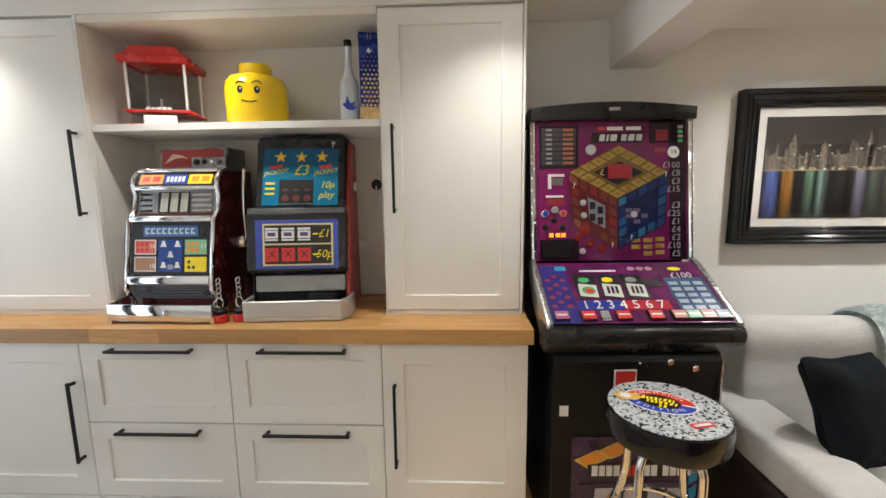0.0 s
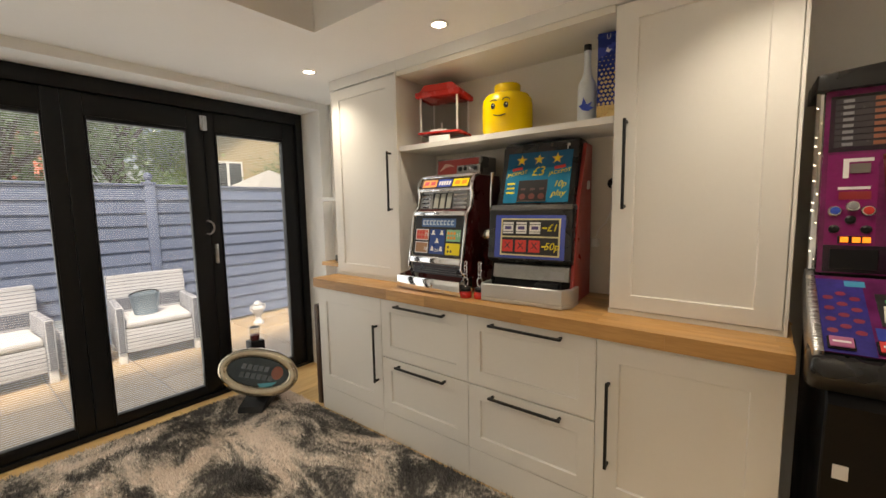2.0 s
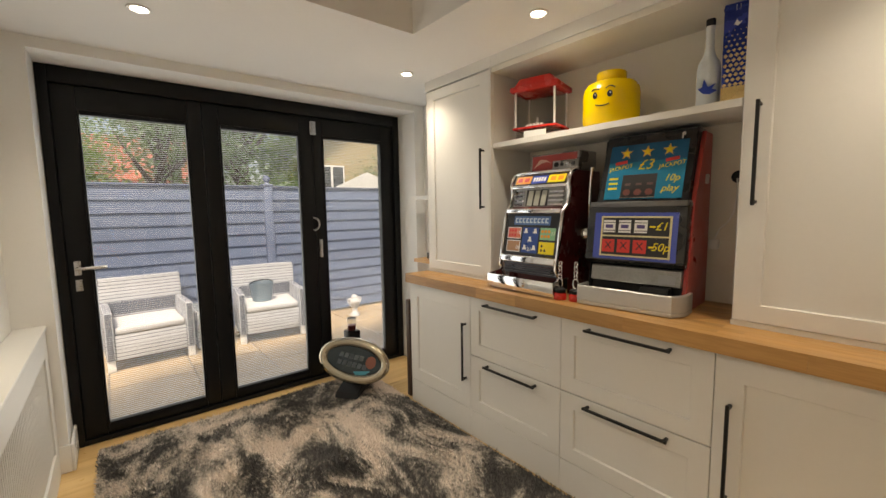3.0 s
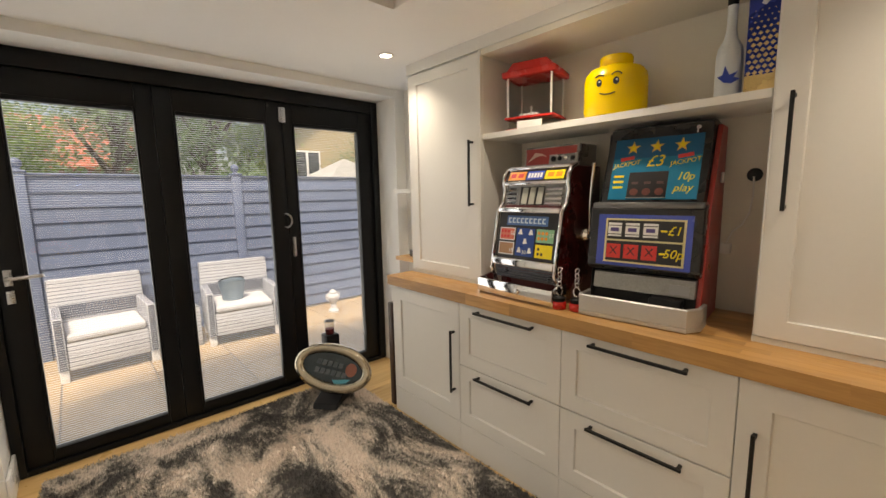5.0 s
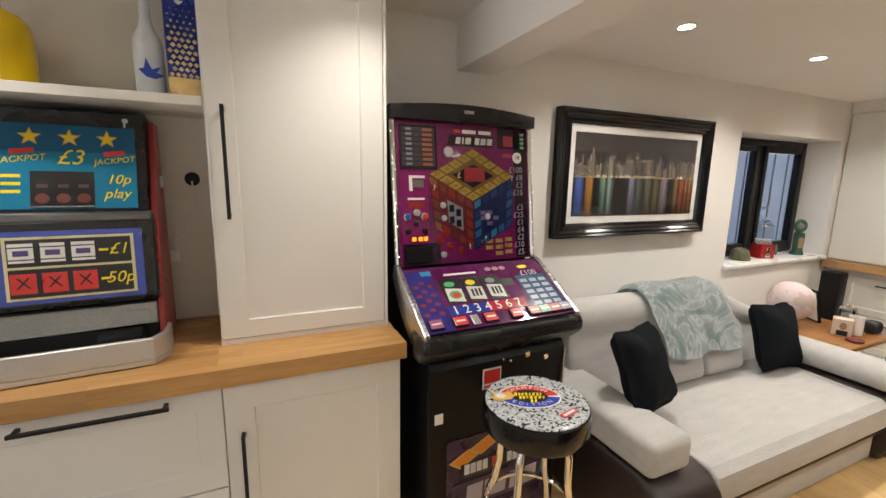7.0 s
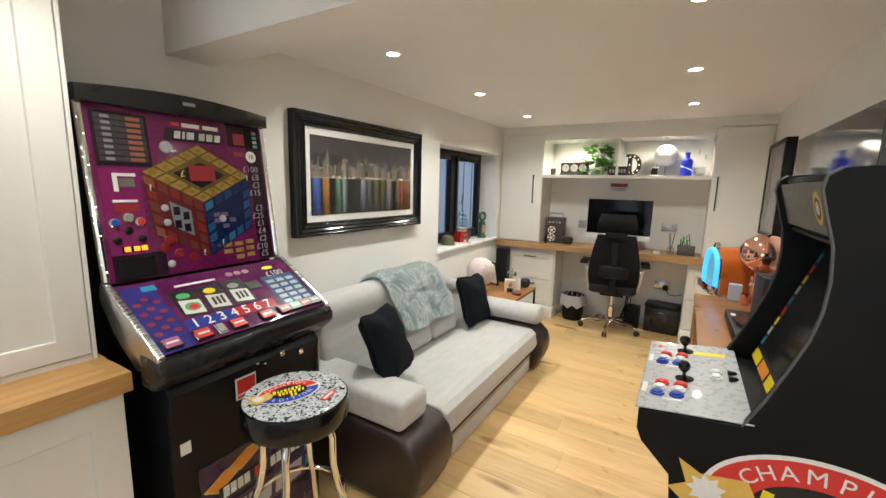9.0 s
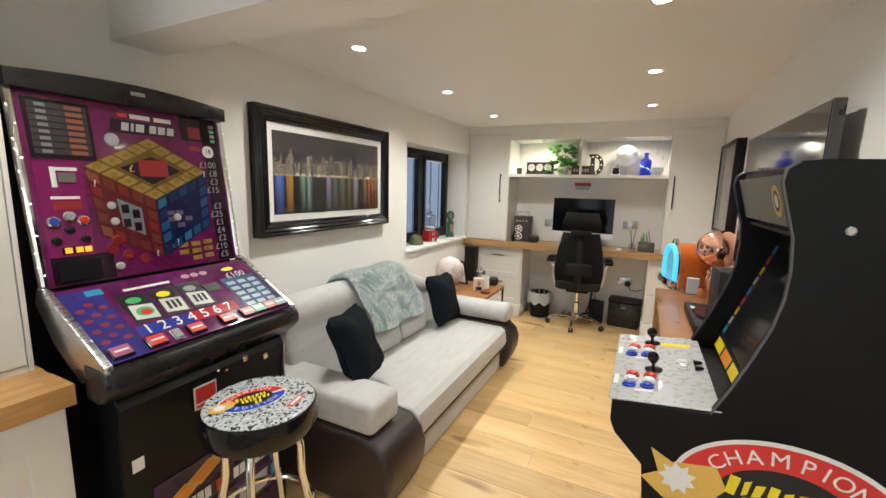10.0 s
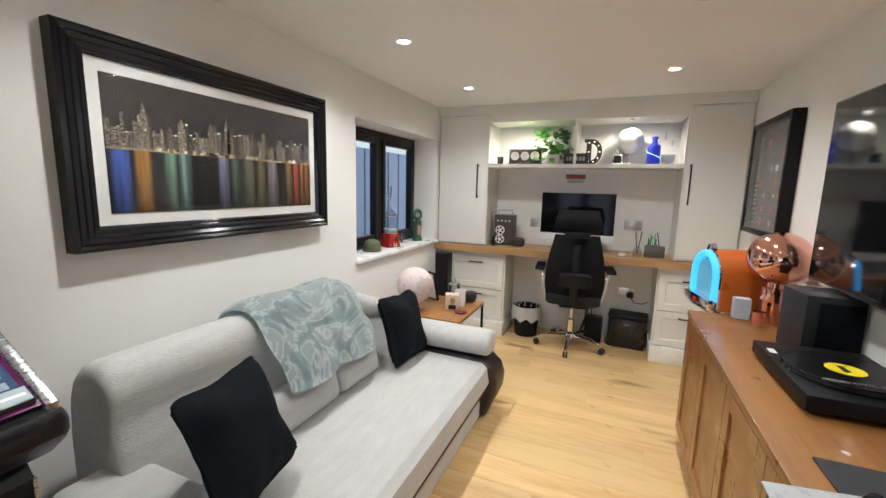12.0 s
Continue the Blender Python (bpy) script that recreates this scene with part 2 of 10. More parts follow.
def glass(name, tint=(1, 1, 1), rough=0.0, through_it=0.9):
    """Thin pane: mostly clear, mirrors a little, more so at a slant."""
    m = bpy.data.materials.new(name)
    m.use_nodes = True
    nt = m.node_tree
    nt.nodes.remove(nt.nodes["Principled BSDF"])
    tr, gl, mx, lw = nt.nodes.new("ShaderNodeBsdfTransparent"), nt.nodes.new("ShaderNodeBsdfGlossy"), nt.nodes.new("ShaderNodeMixShader"), nt.nodes.new("ShaderNodeLayerWeight")
    pw, fr = nt.nodes.new("ShaderNodeMath"), nt.nodes.new("ShaderNodeMath")
    lw.inputs[0].default_value = 0.5
    pw.operation, fr.operation = "POWER", "MULTIPLY_ADD"
    pw.inputs[1].default_value, fr.inputs[1].default_value, fr.inputs[2].default_value = 5.0, 0.7, 0.025
    nt.links.new(lw.outputs["Facing"], pw.inputs[0])
    nt.links.new(pw.outputs[0], fr.inputs[0])
    tr.inputs[0].default_value = (*[c * through_it for c in tint], 1)
    gl.inputs["Roughness"].default_value = rough
    nt.links.new(fr.outputs[0], mx.inputs[0])
    nt.links.new(tr.outputs[0], mx.inputs[1])
    nt.links.new(gl.outputs[0], mx.inputs[2])
    nt.links.new(mx.outputs[0], nt.nodes["Material Output"].inputs[0])
    return m


def glow(name, color, strength):
    m = bpy.data.materials.new(name)
    m.use_nodes = True
    b = m.node_tree.nodes["Principled BSDF"]
    b.inputs["Base Color"].default_value = (*color, 1)
    b.inputs["Emission Color"].default_value = (*color, 1)
    b.inputs["Emission Strength"].default_value = strength
    return m


WALL = mat("wall_paint", (0.84, 0.83, 0.805), 0.75, var=0.02, scale=3, grain=90, bump=0.06)
CEILING = mat("ceiling_paint", (0.89, 0.885, 0.87), 0.8, var=0.015, scale=2.5, grain=70, bump=0.05)
CREAM = mat("cabinet_paint", (0.77, 0.755, 0.715), 0.38, var=0.015, scale=4, grain=60, bump=0.02, rough_var=0.04)
CARCASS = mat("cabinet_carcass", (0.74, 0.70, 0.62), 0.5, var=0.02, scale=5, grain=80, bump=0.02)
WHITE = mat("white_gloss", (0.8, 0.79, 0.77), 0.3, var=0.015, bump=0.01)
GREY_FRAME = mat("dark_frame", (0.006, 0.0065, 0.0075), 0.38, var=0.1, bump=0.02, spec=0.25)
BLACK = mat("black_satin", (0.006, 0.006, 0.007), 0.45, var=0.15, bump=0.03, spec=0.25)
BLACK_GLOSS = mat("black_gloss", (0.008, 0.008, 0.010), 0.14, var=0.1, bump=0.0, rough_var=0.03, spec=0.35)
BLACK_VINYL = mat("black_laminate", (0.005, 0.005, 0.006), 0.42, var=0.12, scale=5, grain=300, bump=0.05, spec=0.2)
RUBBER = mat("black_plastic", (0.02, 0.02, 0.022), 0.55, var=0.1, bump=0.04)
CHROME = mat("chrome", (0.82, 0.82, 0.83), 0.09, 1.0, var=0.02, bump=0.0, rough_var=0.03)
STEEL = mat("brushed_steel", (0.55, 0.56, 0.58), 0.28, 1.0, var=0.08, scale=20, bump=0.03, stretch=(1, 14, 14))
ALU = mat("cast_aluminium", (0.62, 0.62, 0.61), 0.42, 0.85, var=0.06, bump=0.05)
COPPER = mat("copper_mirror", (0.86, 0.47, 0.36), 0.08, 1.0, var=0.03, bump=0.0, rough_var=0.03)
BRASS = mat("brass", (0.70, 0.52, 0.24), 0.25, 1.0, var=0.08, bump=0.01)
GLASS = glass("window_glass", (1, 1, 1), 0.0, 0.96)
CLEAR = glass("clear_plastic", (0.97, 0.98, 0.98), 0.05, 0.88)
OAK_FLOOR = wood("oak_floor", (0.72, 0.50, 0.235), (0.55, 0.34, 0.14), 0.34, "y", 7, 0.14)
OAK_TOP = wood("oak_worktop", (0.56, 0.315, 0.115), (0.38, 0.19, 0.06), 0.38, "x", 14, 0.13, knots=False)
OAK_DESK = wood("oak_desk", (0.50, 0.30, 0.13), (0.34, 0.18, 0.07), 0.4, "y", 14, 0.13, knots=False)
TEAK = wood("teak_sideboard", (0.33, 0.150, 0.045), (0.22, 0.09, 0.025), 0.34, "x", 9, 0.05, knots=False, coat=0.15)
FABRIC = mat("grey_chenille", (0.49, 0.485, 0.475), 0.9, var=0.12, scale=22, grain=200, bump=0.6, sheen=0.25, stretch=(0.35, 1.0, 1.6))
LEATHER = mat("brown_leatherette", (0.028, 0.018, 0.016), 0.36, var=0.15, scale=9, grain=220, bump=0.25)
BLACK_KNIT = mat("black_knit", (0.005, 0.007, 0.010), 0.95, var=0.3, scale=30, grain=240, bump=0.6, spec=0.15)
RED = mat("red_plastic", (0.55, 0.025, 0.02), 0.25, var=0.05, bump=0.0)
RED_PAINT = mat("red_enamel", (0.34, 0.035, 0.03), 0.35, var=0.10, bump=0.03)
YELLOW = mat("yellow_plastic", (0.86, 0.58, 0.004), 0.22, var=0.02, bump=0.0, rough_var=0.03)
PAPER = mat("white_card", (0.82, 0.81, 0.79), 0.6, var=0.02)


def ink(name, color, rough=0.35, var=0.06):
    return mat(name, color, rough, var=var, scale=25, bump=0.0)


I_WHITE = ink("ink_white", (0.75, 0.75, 0.74))
I_BLACK = ink("ink_black", (0.012, 0.012, 0.014))
I_RED = ink("ink_red", (0.62, 0.035, 0.03))
I_BLUE = ink("ink_blue", (0.02, 0.06, 0.42))
I_YELLOW = ink("ink_yellow", (0.82, 0.66, 0.02))
I_ORANGE = ink("ink_orange", (0.80, 0.28, 0.03))
I_GREEN = ink("ink_green", (0.08, 0.42, 0.16))
I_SKY = ink("ink_sky_blue", (0.03, 0.27, 0.46))
I_MAGENTA = ink("ink_magenta", (0.22, 0.01, 0.13), 0.2, 0.15)
I_GOLD = ink("ink_gold", (0.30, 0.19, 0.035), 0.3, 0.25)
I_GREY = ink("ink_grey", (0.28, 0.28, 0.29))

# ---- the rooms: walls, floor, ceiling ----
NORTH, SOUTH, WEST, EAST = 2.69, 0.20, -1.62, 5.64
DOOR_Y0, DOOR_Y1, DOOR_TOP = 0.355, 2.60, 2.125
WIN_X0, WIN_X1, WIN_Z0, WIN_Z1 = 3.905, 5.20, 0.845, 1.82


def walls():
    top = 2.6
    bm = bmesh.new()
    y0, y1 = NORTH, NORTH + 0.30
    box(bm, -2.0, y0, -0.1, WIN_X0, y1, top)
    box(bm, WIN_X1, y0, -0.1, EAST + 0.3, y1, top)
    box(bm, WIN_X0, y0, -0.1, WIN_X1, y1, WIN_Z0)
    box(bm, WIN_X0, y0, WIN_Z1, WIN_X1, y1, top)
    solo("wall_north", bm, WALL, "warm white painted wall with a deep window opening", "wall", kind="structure")
    bm = bmesh.new()
    box(bm, -2.0, SOUTH - 0.3, -0.1, EAST + 0.3, SOUTH, top)
    solo("wall_south", bm, WALL, "warm white painted plaster wall", "wall", kind="structure")
    bm = bmesh.new()
    box(bm, -2.0, SOUTH, -0.1, WEST, DOOR_Y0, top)
    box(bm, -2.0, DOOR_Y1, -0.1, WEST, NORTH, top)
    box(bm, -2.0, DOOR_Y0, DOOR_TOP, WEST, DOOR_Y1, top, 0.0)
    solo("wall_west", bm, WALL, "warm white wall with a wide garden door opening", "wall", kind="structure")
    bm = bmesh.new()
    box(bm, EAST, SOUTH, -0.1, EAST + 0.3, NORTH, top)
    solo("wall_east", bm, WALL, "warm white painted wall behind the desk", "wall", kind="structure")


BEAM_X0, BEAM_X1, BEAM_Z = 1.725, 1.925, 1.966
SKY_X0, SKY_X1, SKY_Y0, SKY_Y1 = -0.52, 1.15, 0.75, 1.818


def ceilings():
    bm = bmesh.new()
    z0, z1 = CEIL_W, 2.6
    box(bm, WEST, SOUTH, z0, SKY_X0, NORTH, z1)
    box(bm, SKY_X1, SOUTH, z0, BEAM_X0, NORTH, z1)
    box(bm, SKY_X0, SOUTH, z0, SKY_X1, SKY_Y0, z1)
    box(bm, SKY_X0, SKY_Y1, z0, SKY_X1, NORTH, z1)
    solo("ceiling_west", bm, CEILING, "white plaster ceiling with a roof light shaft", "ceiling", kind="structure")
    # unseen panel, added to keep daylight out of the shaft
    bm = bmesh.new()
    box(bm, SKY_X0 - 0.1, SKY_Y0 - 0.1, 2.602, SKY_X1 + 0.1, SKY_Y1 + 0.1, 2.66)
    solo("roof_blind", bm, mat("blind_fabric", (0.42, 0.38, 0.33), 0.9), "unseen beige blind panel added to close the roof light shaft", "blind", kind="structure")
    bm = bmesh.new()
    box(bm, BEAM_X1, SOUTH, CEIL_E, EAST, NORTH, 2.6)
    solo("ceiling_east", bm, CEILING, "white plaster ceiling over the sofa and desk", "ceiling", kind="structure")
    bm = bmesh.new()
    box(bm, BEAM_X0, SOUTH, BEAM_Z, BEAM_X1, NORTH, 2.6)
    solo("ceiling_beam", bm, CEILING, "boxed-in ceiling beam, painted white, spanning the room", "beam", kind="structure")


def downlights():
    bm = bmesh.new()
    lathe(bm, [(0.030, 0.0), (0.043, 0.0), (0.045, -0.003), (0.043, -0.006), (0.034, -0.006), (0.030, 0.001)], 28)
    t = thing("downlight", "round white recessed ceiling downlight, switched on", "downlight", group="ceiling downlights")
    part("rim", bm, WHITE, t)
    part("bulb", lathe(bmesh.new(), [(0.0, -0.003), (0.024, -0.003), (0.0295, 0.0)], 24), glow("bulb_glow", (1.0, 0.93, 0.8), 22.0), t, "glowing bulb")
    t.matrix_basis = pose(*DOWNLIGHTS[0])
    # fittings for the two added, unseen lamps are made here as well
    for x, y, z in DOWNLIGHTS[1:]:
        copy_thing(t, pose(x, y, z))


def floor_base():
    solo("floor", nb(WEST - 0.38, SOUTH, -0.1, EAST, NORTH, -0.004), OAK_FLOOR, "pale oak plank floor with knots, satin finish", "floor", kind="structure")


def floor_planks():
    floor = bpy.data.objects["floor"]
    rnd = random.Random(4)
    w = 0.19
    lens = (0.9, 1.3, 1.75, 1.9)
    meshes = {}
    x = WEST
    while x < EAST - 0.02:
        x1 = min(x + w, EAST)
        y = SOUTH - rnd.uniform(0.0, 0.8)
        while y < NORTH:
            ln = rnd.choice(lens)
            a, b = max(y, SOUTH), min(y + ln, NORTH)
            if b - a > 0.03:
                key = (round(b - a, 2), round(x1 - x, 3))
                if key not in meshes:
                    meshes[key] = mesh_of("plank", nb(0.0006, 0.0006, -0.0039, x1 - x - 0.0006, b - a - 0.0006, 0.0, 0.0018, 1), OAK_FLOOR)
                ob = new("plank", meshes[key])
                ob.parent = floor
                ob.location = (x, a, 0)
            y += ln
        x = x1


def skirting(name, x0, y0, x1, y1):
    """A tall white skirting board on the wall face, 15 mm thick."""
    bm = bmesh.new()
    box(bm, min(x0, x1), min(y0, y1), 0, max(x0, x1), max(y0, y1), 0.145, 0.004)
    solo(name, bm, WHITE, "white painted skirting board", "skirting", kind="structure")


walls()
ceilings()
downlights()
floor_base()
skirting("baseboard", BEAM_X0 + 0.4, NORTH - 0.016, 5.25, NORTH - 0.001)
skirting("baseboard", WEST + 0.35, SOUTH + 0.001, 1.75, SOUTH + 0.016)
skirting("baseboard", WEST, SOUTH + 0.02, WEST + 0.016, DOOR_Y0 + 0.004)
skirting("baseboard", -2.0 + 0.12, DOOR_Y0 + 0.004, WEST + 0.016, DOOR_Y0 + 0.018)


# ---- garden doors ----
def garden_doors():
    t = thing("door_1", "dark grey folding glass garden doors, closed, with blinds in the glass", "folding door", kind="structure")
    xf, xb = -1.88, -1.95
    y0, y1 = DOOR_Y0 + 0.002, DOOR_Y1 - 0.002
    bm = bmesh.new()
    box(bm, xb - 0.01, y0, 0.0, xf + 0.02, y0 + 0.045, DOOR_TOP - 0.002, 0.003)
    box(bm, xb - 0.01, y1 - 0.055, 0.0, xf + 0.02, y1, DOOR_TOP - 0.002, 0.003)
    box(bm, xb - 0.01, y0 + 0.045, 2.035, xf + 0.02, y1 - 0.055, DOOR_TOP - 0.002, 0.003)
    box(bm, xb - 0.01, y0 + 0.045, 0.0, xf + 0.02, y1 - 0.055, 0.028, 0.003)
    part("frame", bm, GREY_FRAME, t)
    panes = ((0.402, 1.108, 0.505, 1.028), (1.111, 1.835, 1.203, 1.735), (1.838, 2.543, 1.910, 2.432))
    for a, b, g0, g1 in panes:
        leaf = part("leaf", bmesh.new(), GREY_FRAME, t)
        bm = bmesh.new()
        box(bm, xb, a, 0.03, xf, g0, 2.033, 0.004)
        box(bm, xb, g1, 0.03, xf, b, 2.033, 0.004)
        box(bm, xb, g0, 0.03, xf, g1, 0.085, 0.004)
        box(bm, xb, g0, 1.905, xf, g1, 2.033, 0.004)
        # glazing beads
        for q in ((g0, 0.085, g0 + 0.012, 1.905), (g1 - 0.012, 0.085, g1, 1.905)):
            box(bm, xf - 0.03, q[0], q[1], xf + 0.004, q[2], q[3], 0.003)
        box(bm, xf - 0.03, g0 + 0.012, 0.085, xf + 0.004, g1 - 0.012, 0.097, 0.003)
        box(bm, xf - 0.03, g0 + 0.012, 1.880, xf + 0.004, g1 - 0.012, 1.905, 0.003)
        leaf.data = mesh_of("leaf", bm, GREY_FRAME, 35)
        p = part("pane", nb(xf - 0.026, g0 + 0.004, 0.09, xf - 0.022, g1 - 0.004, 1.90), GLASS, leaf, "clear double glazing")
        p.visible_shadow = False
        verts, faces = [], []
        z = 0.10
        while z < 1.88:
            n = len(verts)
            verts += [(xf - 0.0425, g0 + 0.008, z), (xf - 0.0425, g1 - 0.008, z), (xf - 0.0325, g1 - 0.008, z + 0.0008), (xf - 0.0325, g0 + 0.008, z + 0.0008)]
            faces.append((n, n + 1, n + 2, n + 3))
            z += 0.0125
        me = bpy.data.meshes.new("blind_slats")
        me.from_pydata(verts, [], faces)
        me.materials.append(SLAT)
        ob = new("blind_slats", me)
        ob.parent = leaf
        tagged(ob, "fine white blind slats between the panes", kind="stuff")
        ob.visible_shadow = False
    # lever handle with its key plate
    h = part("lever_handle", tube(tube(bmesh.new(), [(xf + 0.0, 0.445, 1.03), (xf + 0.05, 0.445, 1.03)], 0.011, 10), [(xf + 0.05, 0.435, 1.03), (xf + 0.05, 0.475, 1.03), (xf + 0.052, 0.575, 1.032)], 0.010, 10), STEEL, t, "brushed steel lever handle")
    bm = nb(xf, 0.430, 0.99, xf + 0.008, 0.461, 1.07, 0.003)
    box(bm, xf, 0.430, 0.90, xf + 0.008, 0.461, 0.965, 0.003)
    part("handle_plate", bm, STEEL, t, "brushed steel handle plate")
    # folding catches on the meeting stiles
    bm = bmesh.new()
    tube(bm, arc((1.800, 1.23), 0.05, -75, 75, 10, "yz", xf + 0.03), 0.007, 8)
    tube(bm, [(xf, 1.812, 1.185), (xf + 0.03, 1.812, 1.183)], 0.006, 8)
    tube(bm, [(xf, 1.812, 1.277), (xf + 0.03, 1.812, 1.277)], 0.006, 8)
    part("pull", bm, STEEL, t, "steel pull")
    bm = nb(xf, 1.853, 0.97, xf + 0.02, 1.875, 1.11, 0.004)
    part("catch", bm, STEEL, t, "steel fold catch")
    bm = nb(xf, 1.815, 1.90, xf + 0.012, 1.86, 2.0, 0.003)
    tube(bm, [(xf + 0.012, 1.8365, 1.90), (xf + 0.012, 1.8365, 2.0)], 0.008, 8)
    part("hinge", bm, STEEL, t, "steel hinge")


SLAT = mat("blind_slat", (0.75, 0.76, 0.78), 0.4, var=0.02, bump=0)
garden_doors()


# ---- window by the desk ----
def side_window():
    t = thing("window_1", "dark grey two-light window in a deep white reveal", "window", kind="structure")
    y0, y1 = NORTH + 0.225, NORTH + 0.285
    x0, x1, z0, z1 = WIN_X0 + 0.002, WIN_X1 - 0.002, WIN_Z0 + 0.032, WIN_Z1 - 0.002
    xm = 4.56
    bm = bmesh.new()
    box(bm, x0, y0, z0, x0 + 0.05, y1, z1, 0.003)
    box(bm, x1 - 0.05, y0, z0, x1, y1, z1, 0.003)
    box(bm, x0 + 0.05, y0, z0, x1 - 0.05, y1, z0 + 0.05, 0.003)
    box(bm, x0 + 0.05, y0, z1 - 0.05, x1 - 0.05, y1, z1, 0.003)
    box(bm, xm - 0.035, y0, z0 + 0.05, xm + 0.035, y1, z1 - 0.05, 0.003)
    part("window_frame", bm, GREY_FRAME, t)
    for a, b in ((x0 + 0.05, xm - 0.035), (xm + 0.035, x1 - 0.05)):
        bm = bmesh.new()
        for q in ((a, z0 + 0.05, a + 0.05, z1 - 0.05), (b - 0.05, z0 + 0.05, b, z1 - 0.05), (a + 0.05, z0 + 0.05, b - 0.05, z0 + 0.10), (a + 0.05, z1 - 0.10, b - 0.05, z1 - 0.05)):
            box(bm, q[0] + 0.001, y0 - 0.012, q[1] + 0.001, q[2] - 0.001, y1 - 0.02, q[3] - 0.001, 0.003)
        s = part("sash", bm, GREY_FRAME, t)
        p = part("pane", nb(a + 0.045, y0 + 0.018, z0 + 0.095, b - 0.045, y0 + 0.022, z1 - 0.095), GLASS, s, "clear glazing")
        p.visible_shadow = False
    bm = tube(bmesh.new(), [(4.66, y0 - 0.012, 1.27), (4.66, y0 - 0.05, 1.27), (4.665, y0 - 0.055, 1.38)], 0.008, 8)
    part("window_handle", bm, STEEL, t, "steel window handle")
    part("window_sill", nb(WIN_X0 - 0.02, NORTH - 0.03, WIN_Z0, WIN_X1 + 0.03, NORTH + 0.22, WIN_Z0 + 0.03, 0.006), WHITE, t, "white painted sill board")


side_window()


# ---- wall of cabinets ----
CB_Y, UP_Y, TOP_Z = 2.160, 2.325, 0.897
XS = (-1.10, -0.498, 0.108, 0.718, 1.283)


def shaker(bm, x0, x1, z0, z1, y, rail=0.085, t=0.02, rail_z=None):
    """A frame-and-panel front that faces -y, its face at y."""
    g = 0.0015
    x0, x1, z0, z1 = x0 + g, x1 - g, z0 + g, z1 - g
    k = (rail_z or rail) / rail
    loops = []
    for d, dy in ((0.0, t), (0.0, 0.0015), (0.0015, 0.0), (rail - 0.002, 0.0), (rail, 0.0025), (rail + 0.0015, 0.009)):
        loops.append([bm.verts.new(c) for c in ((x0 + d, y + dy, z0 + d * k), (x1 - d, y + dy, z0 + d * k), (x1 - d, y + dy, z1 - d * k), (x0 + d, y + dy, z1 - d * k))])
    for a, b in zip(loops, loops[1:]):
        for i in range(4):
            bm.faces.new((a[i], a[(i + 1) % 4], b[(i + 1) % 4], b[i]))
    bm.faces.new(loops[-1])
    bm.faces.new(loops[0][::-1])
    return bm


def bar_handle(bm, p, q, out=0.032, r=0.0055):
    """A slim square bar on two feet, from p to q on the face; it stands out towards -y."""
    p, q = Vector(p), Vector(q)
    d = (q - p).normalized()
    o = Vector((0, -out, 0))
    a, b = p + o, q + o
    lo = Vector((min(a.x, b.x), min(a.y, b.y), min(a.z, b.z))) - Vector((r, r, r))
    hi = Vector((max(a.x, b.x), max(a.y, b.y), max(a.z, b.z))) + Vector((r, r, r))
    box(bm, *lo, *hi, 0.0015, 1)
    for e in (p + d * 0.006, q - d * 0.006):
        box(bm, e.x - r, e.y - out + r, e.z - r, e.x + r, e.y, e.z + r, 0.001, 1)
    return bm


HANDLE = mat("black_handle", (0.012, 0.012, 0.012), 0.4, 0.3, var=0.1, bump=0.02)


def base_unit(x0, x1, kind, hx=None):
    t = thing("base_cabinet", "cream painted shaker base cabinet with black bar handles" if kind == "door" else "cream painted shaker drawer unit with black bar handles", "cabinet", group="base cabinets")
    part("body", nb(x0 + 0.0005, CB_Y + 0.021, 0.002, x1 - 0.0005, NORTH - 0.01, 0.838), CREAM, t)
    part("plinth", nb(x0 + 0.001, CB_Y + 0.001, 0.001, x1 - 0.001, CB_Y + 0.020, 0.158, 0.001, 1), CREAM, t)
    if kind == "door":
        d = part("door", shaker(bmesh.new(), x0, x1, 0.161, 0.833, CB_Y), CREAM, t)
        part("handle", bar_handle(bmesh.new(), (hx, CB_Y, 0.335), (hx, CB_Y, 0.670)), HANDLE, d, "black bar handle")
    else:
        xm = (x0 + x1) / 2
        for z0, z1, hz in ((0.161, 0.490, 0.461), (0.493, 0.833, 0.806)):
            d = part("drawer", shaker(bmesh.new(), x0, x1, z0, z1, CB_Y, 0.07), CREAM, t)
            part("handle", bar_handle(bmesh.new(), (xm - 0.168, CB_Y, hz), (xm + 0.168, CB_Y, hz)), HANDLE, d, "black bar handle")


base_unit(XS[0], XS[1], "door", -0.535)
base_unit(XS[1], XS[2], "drawers")
base_unit(XS[2], XS[3], "drawers")
base_unit(XS[3], XS[4], "door", 0.768)


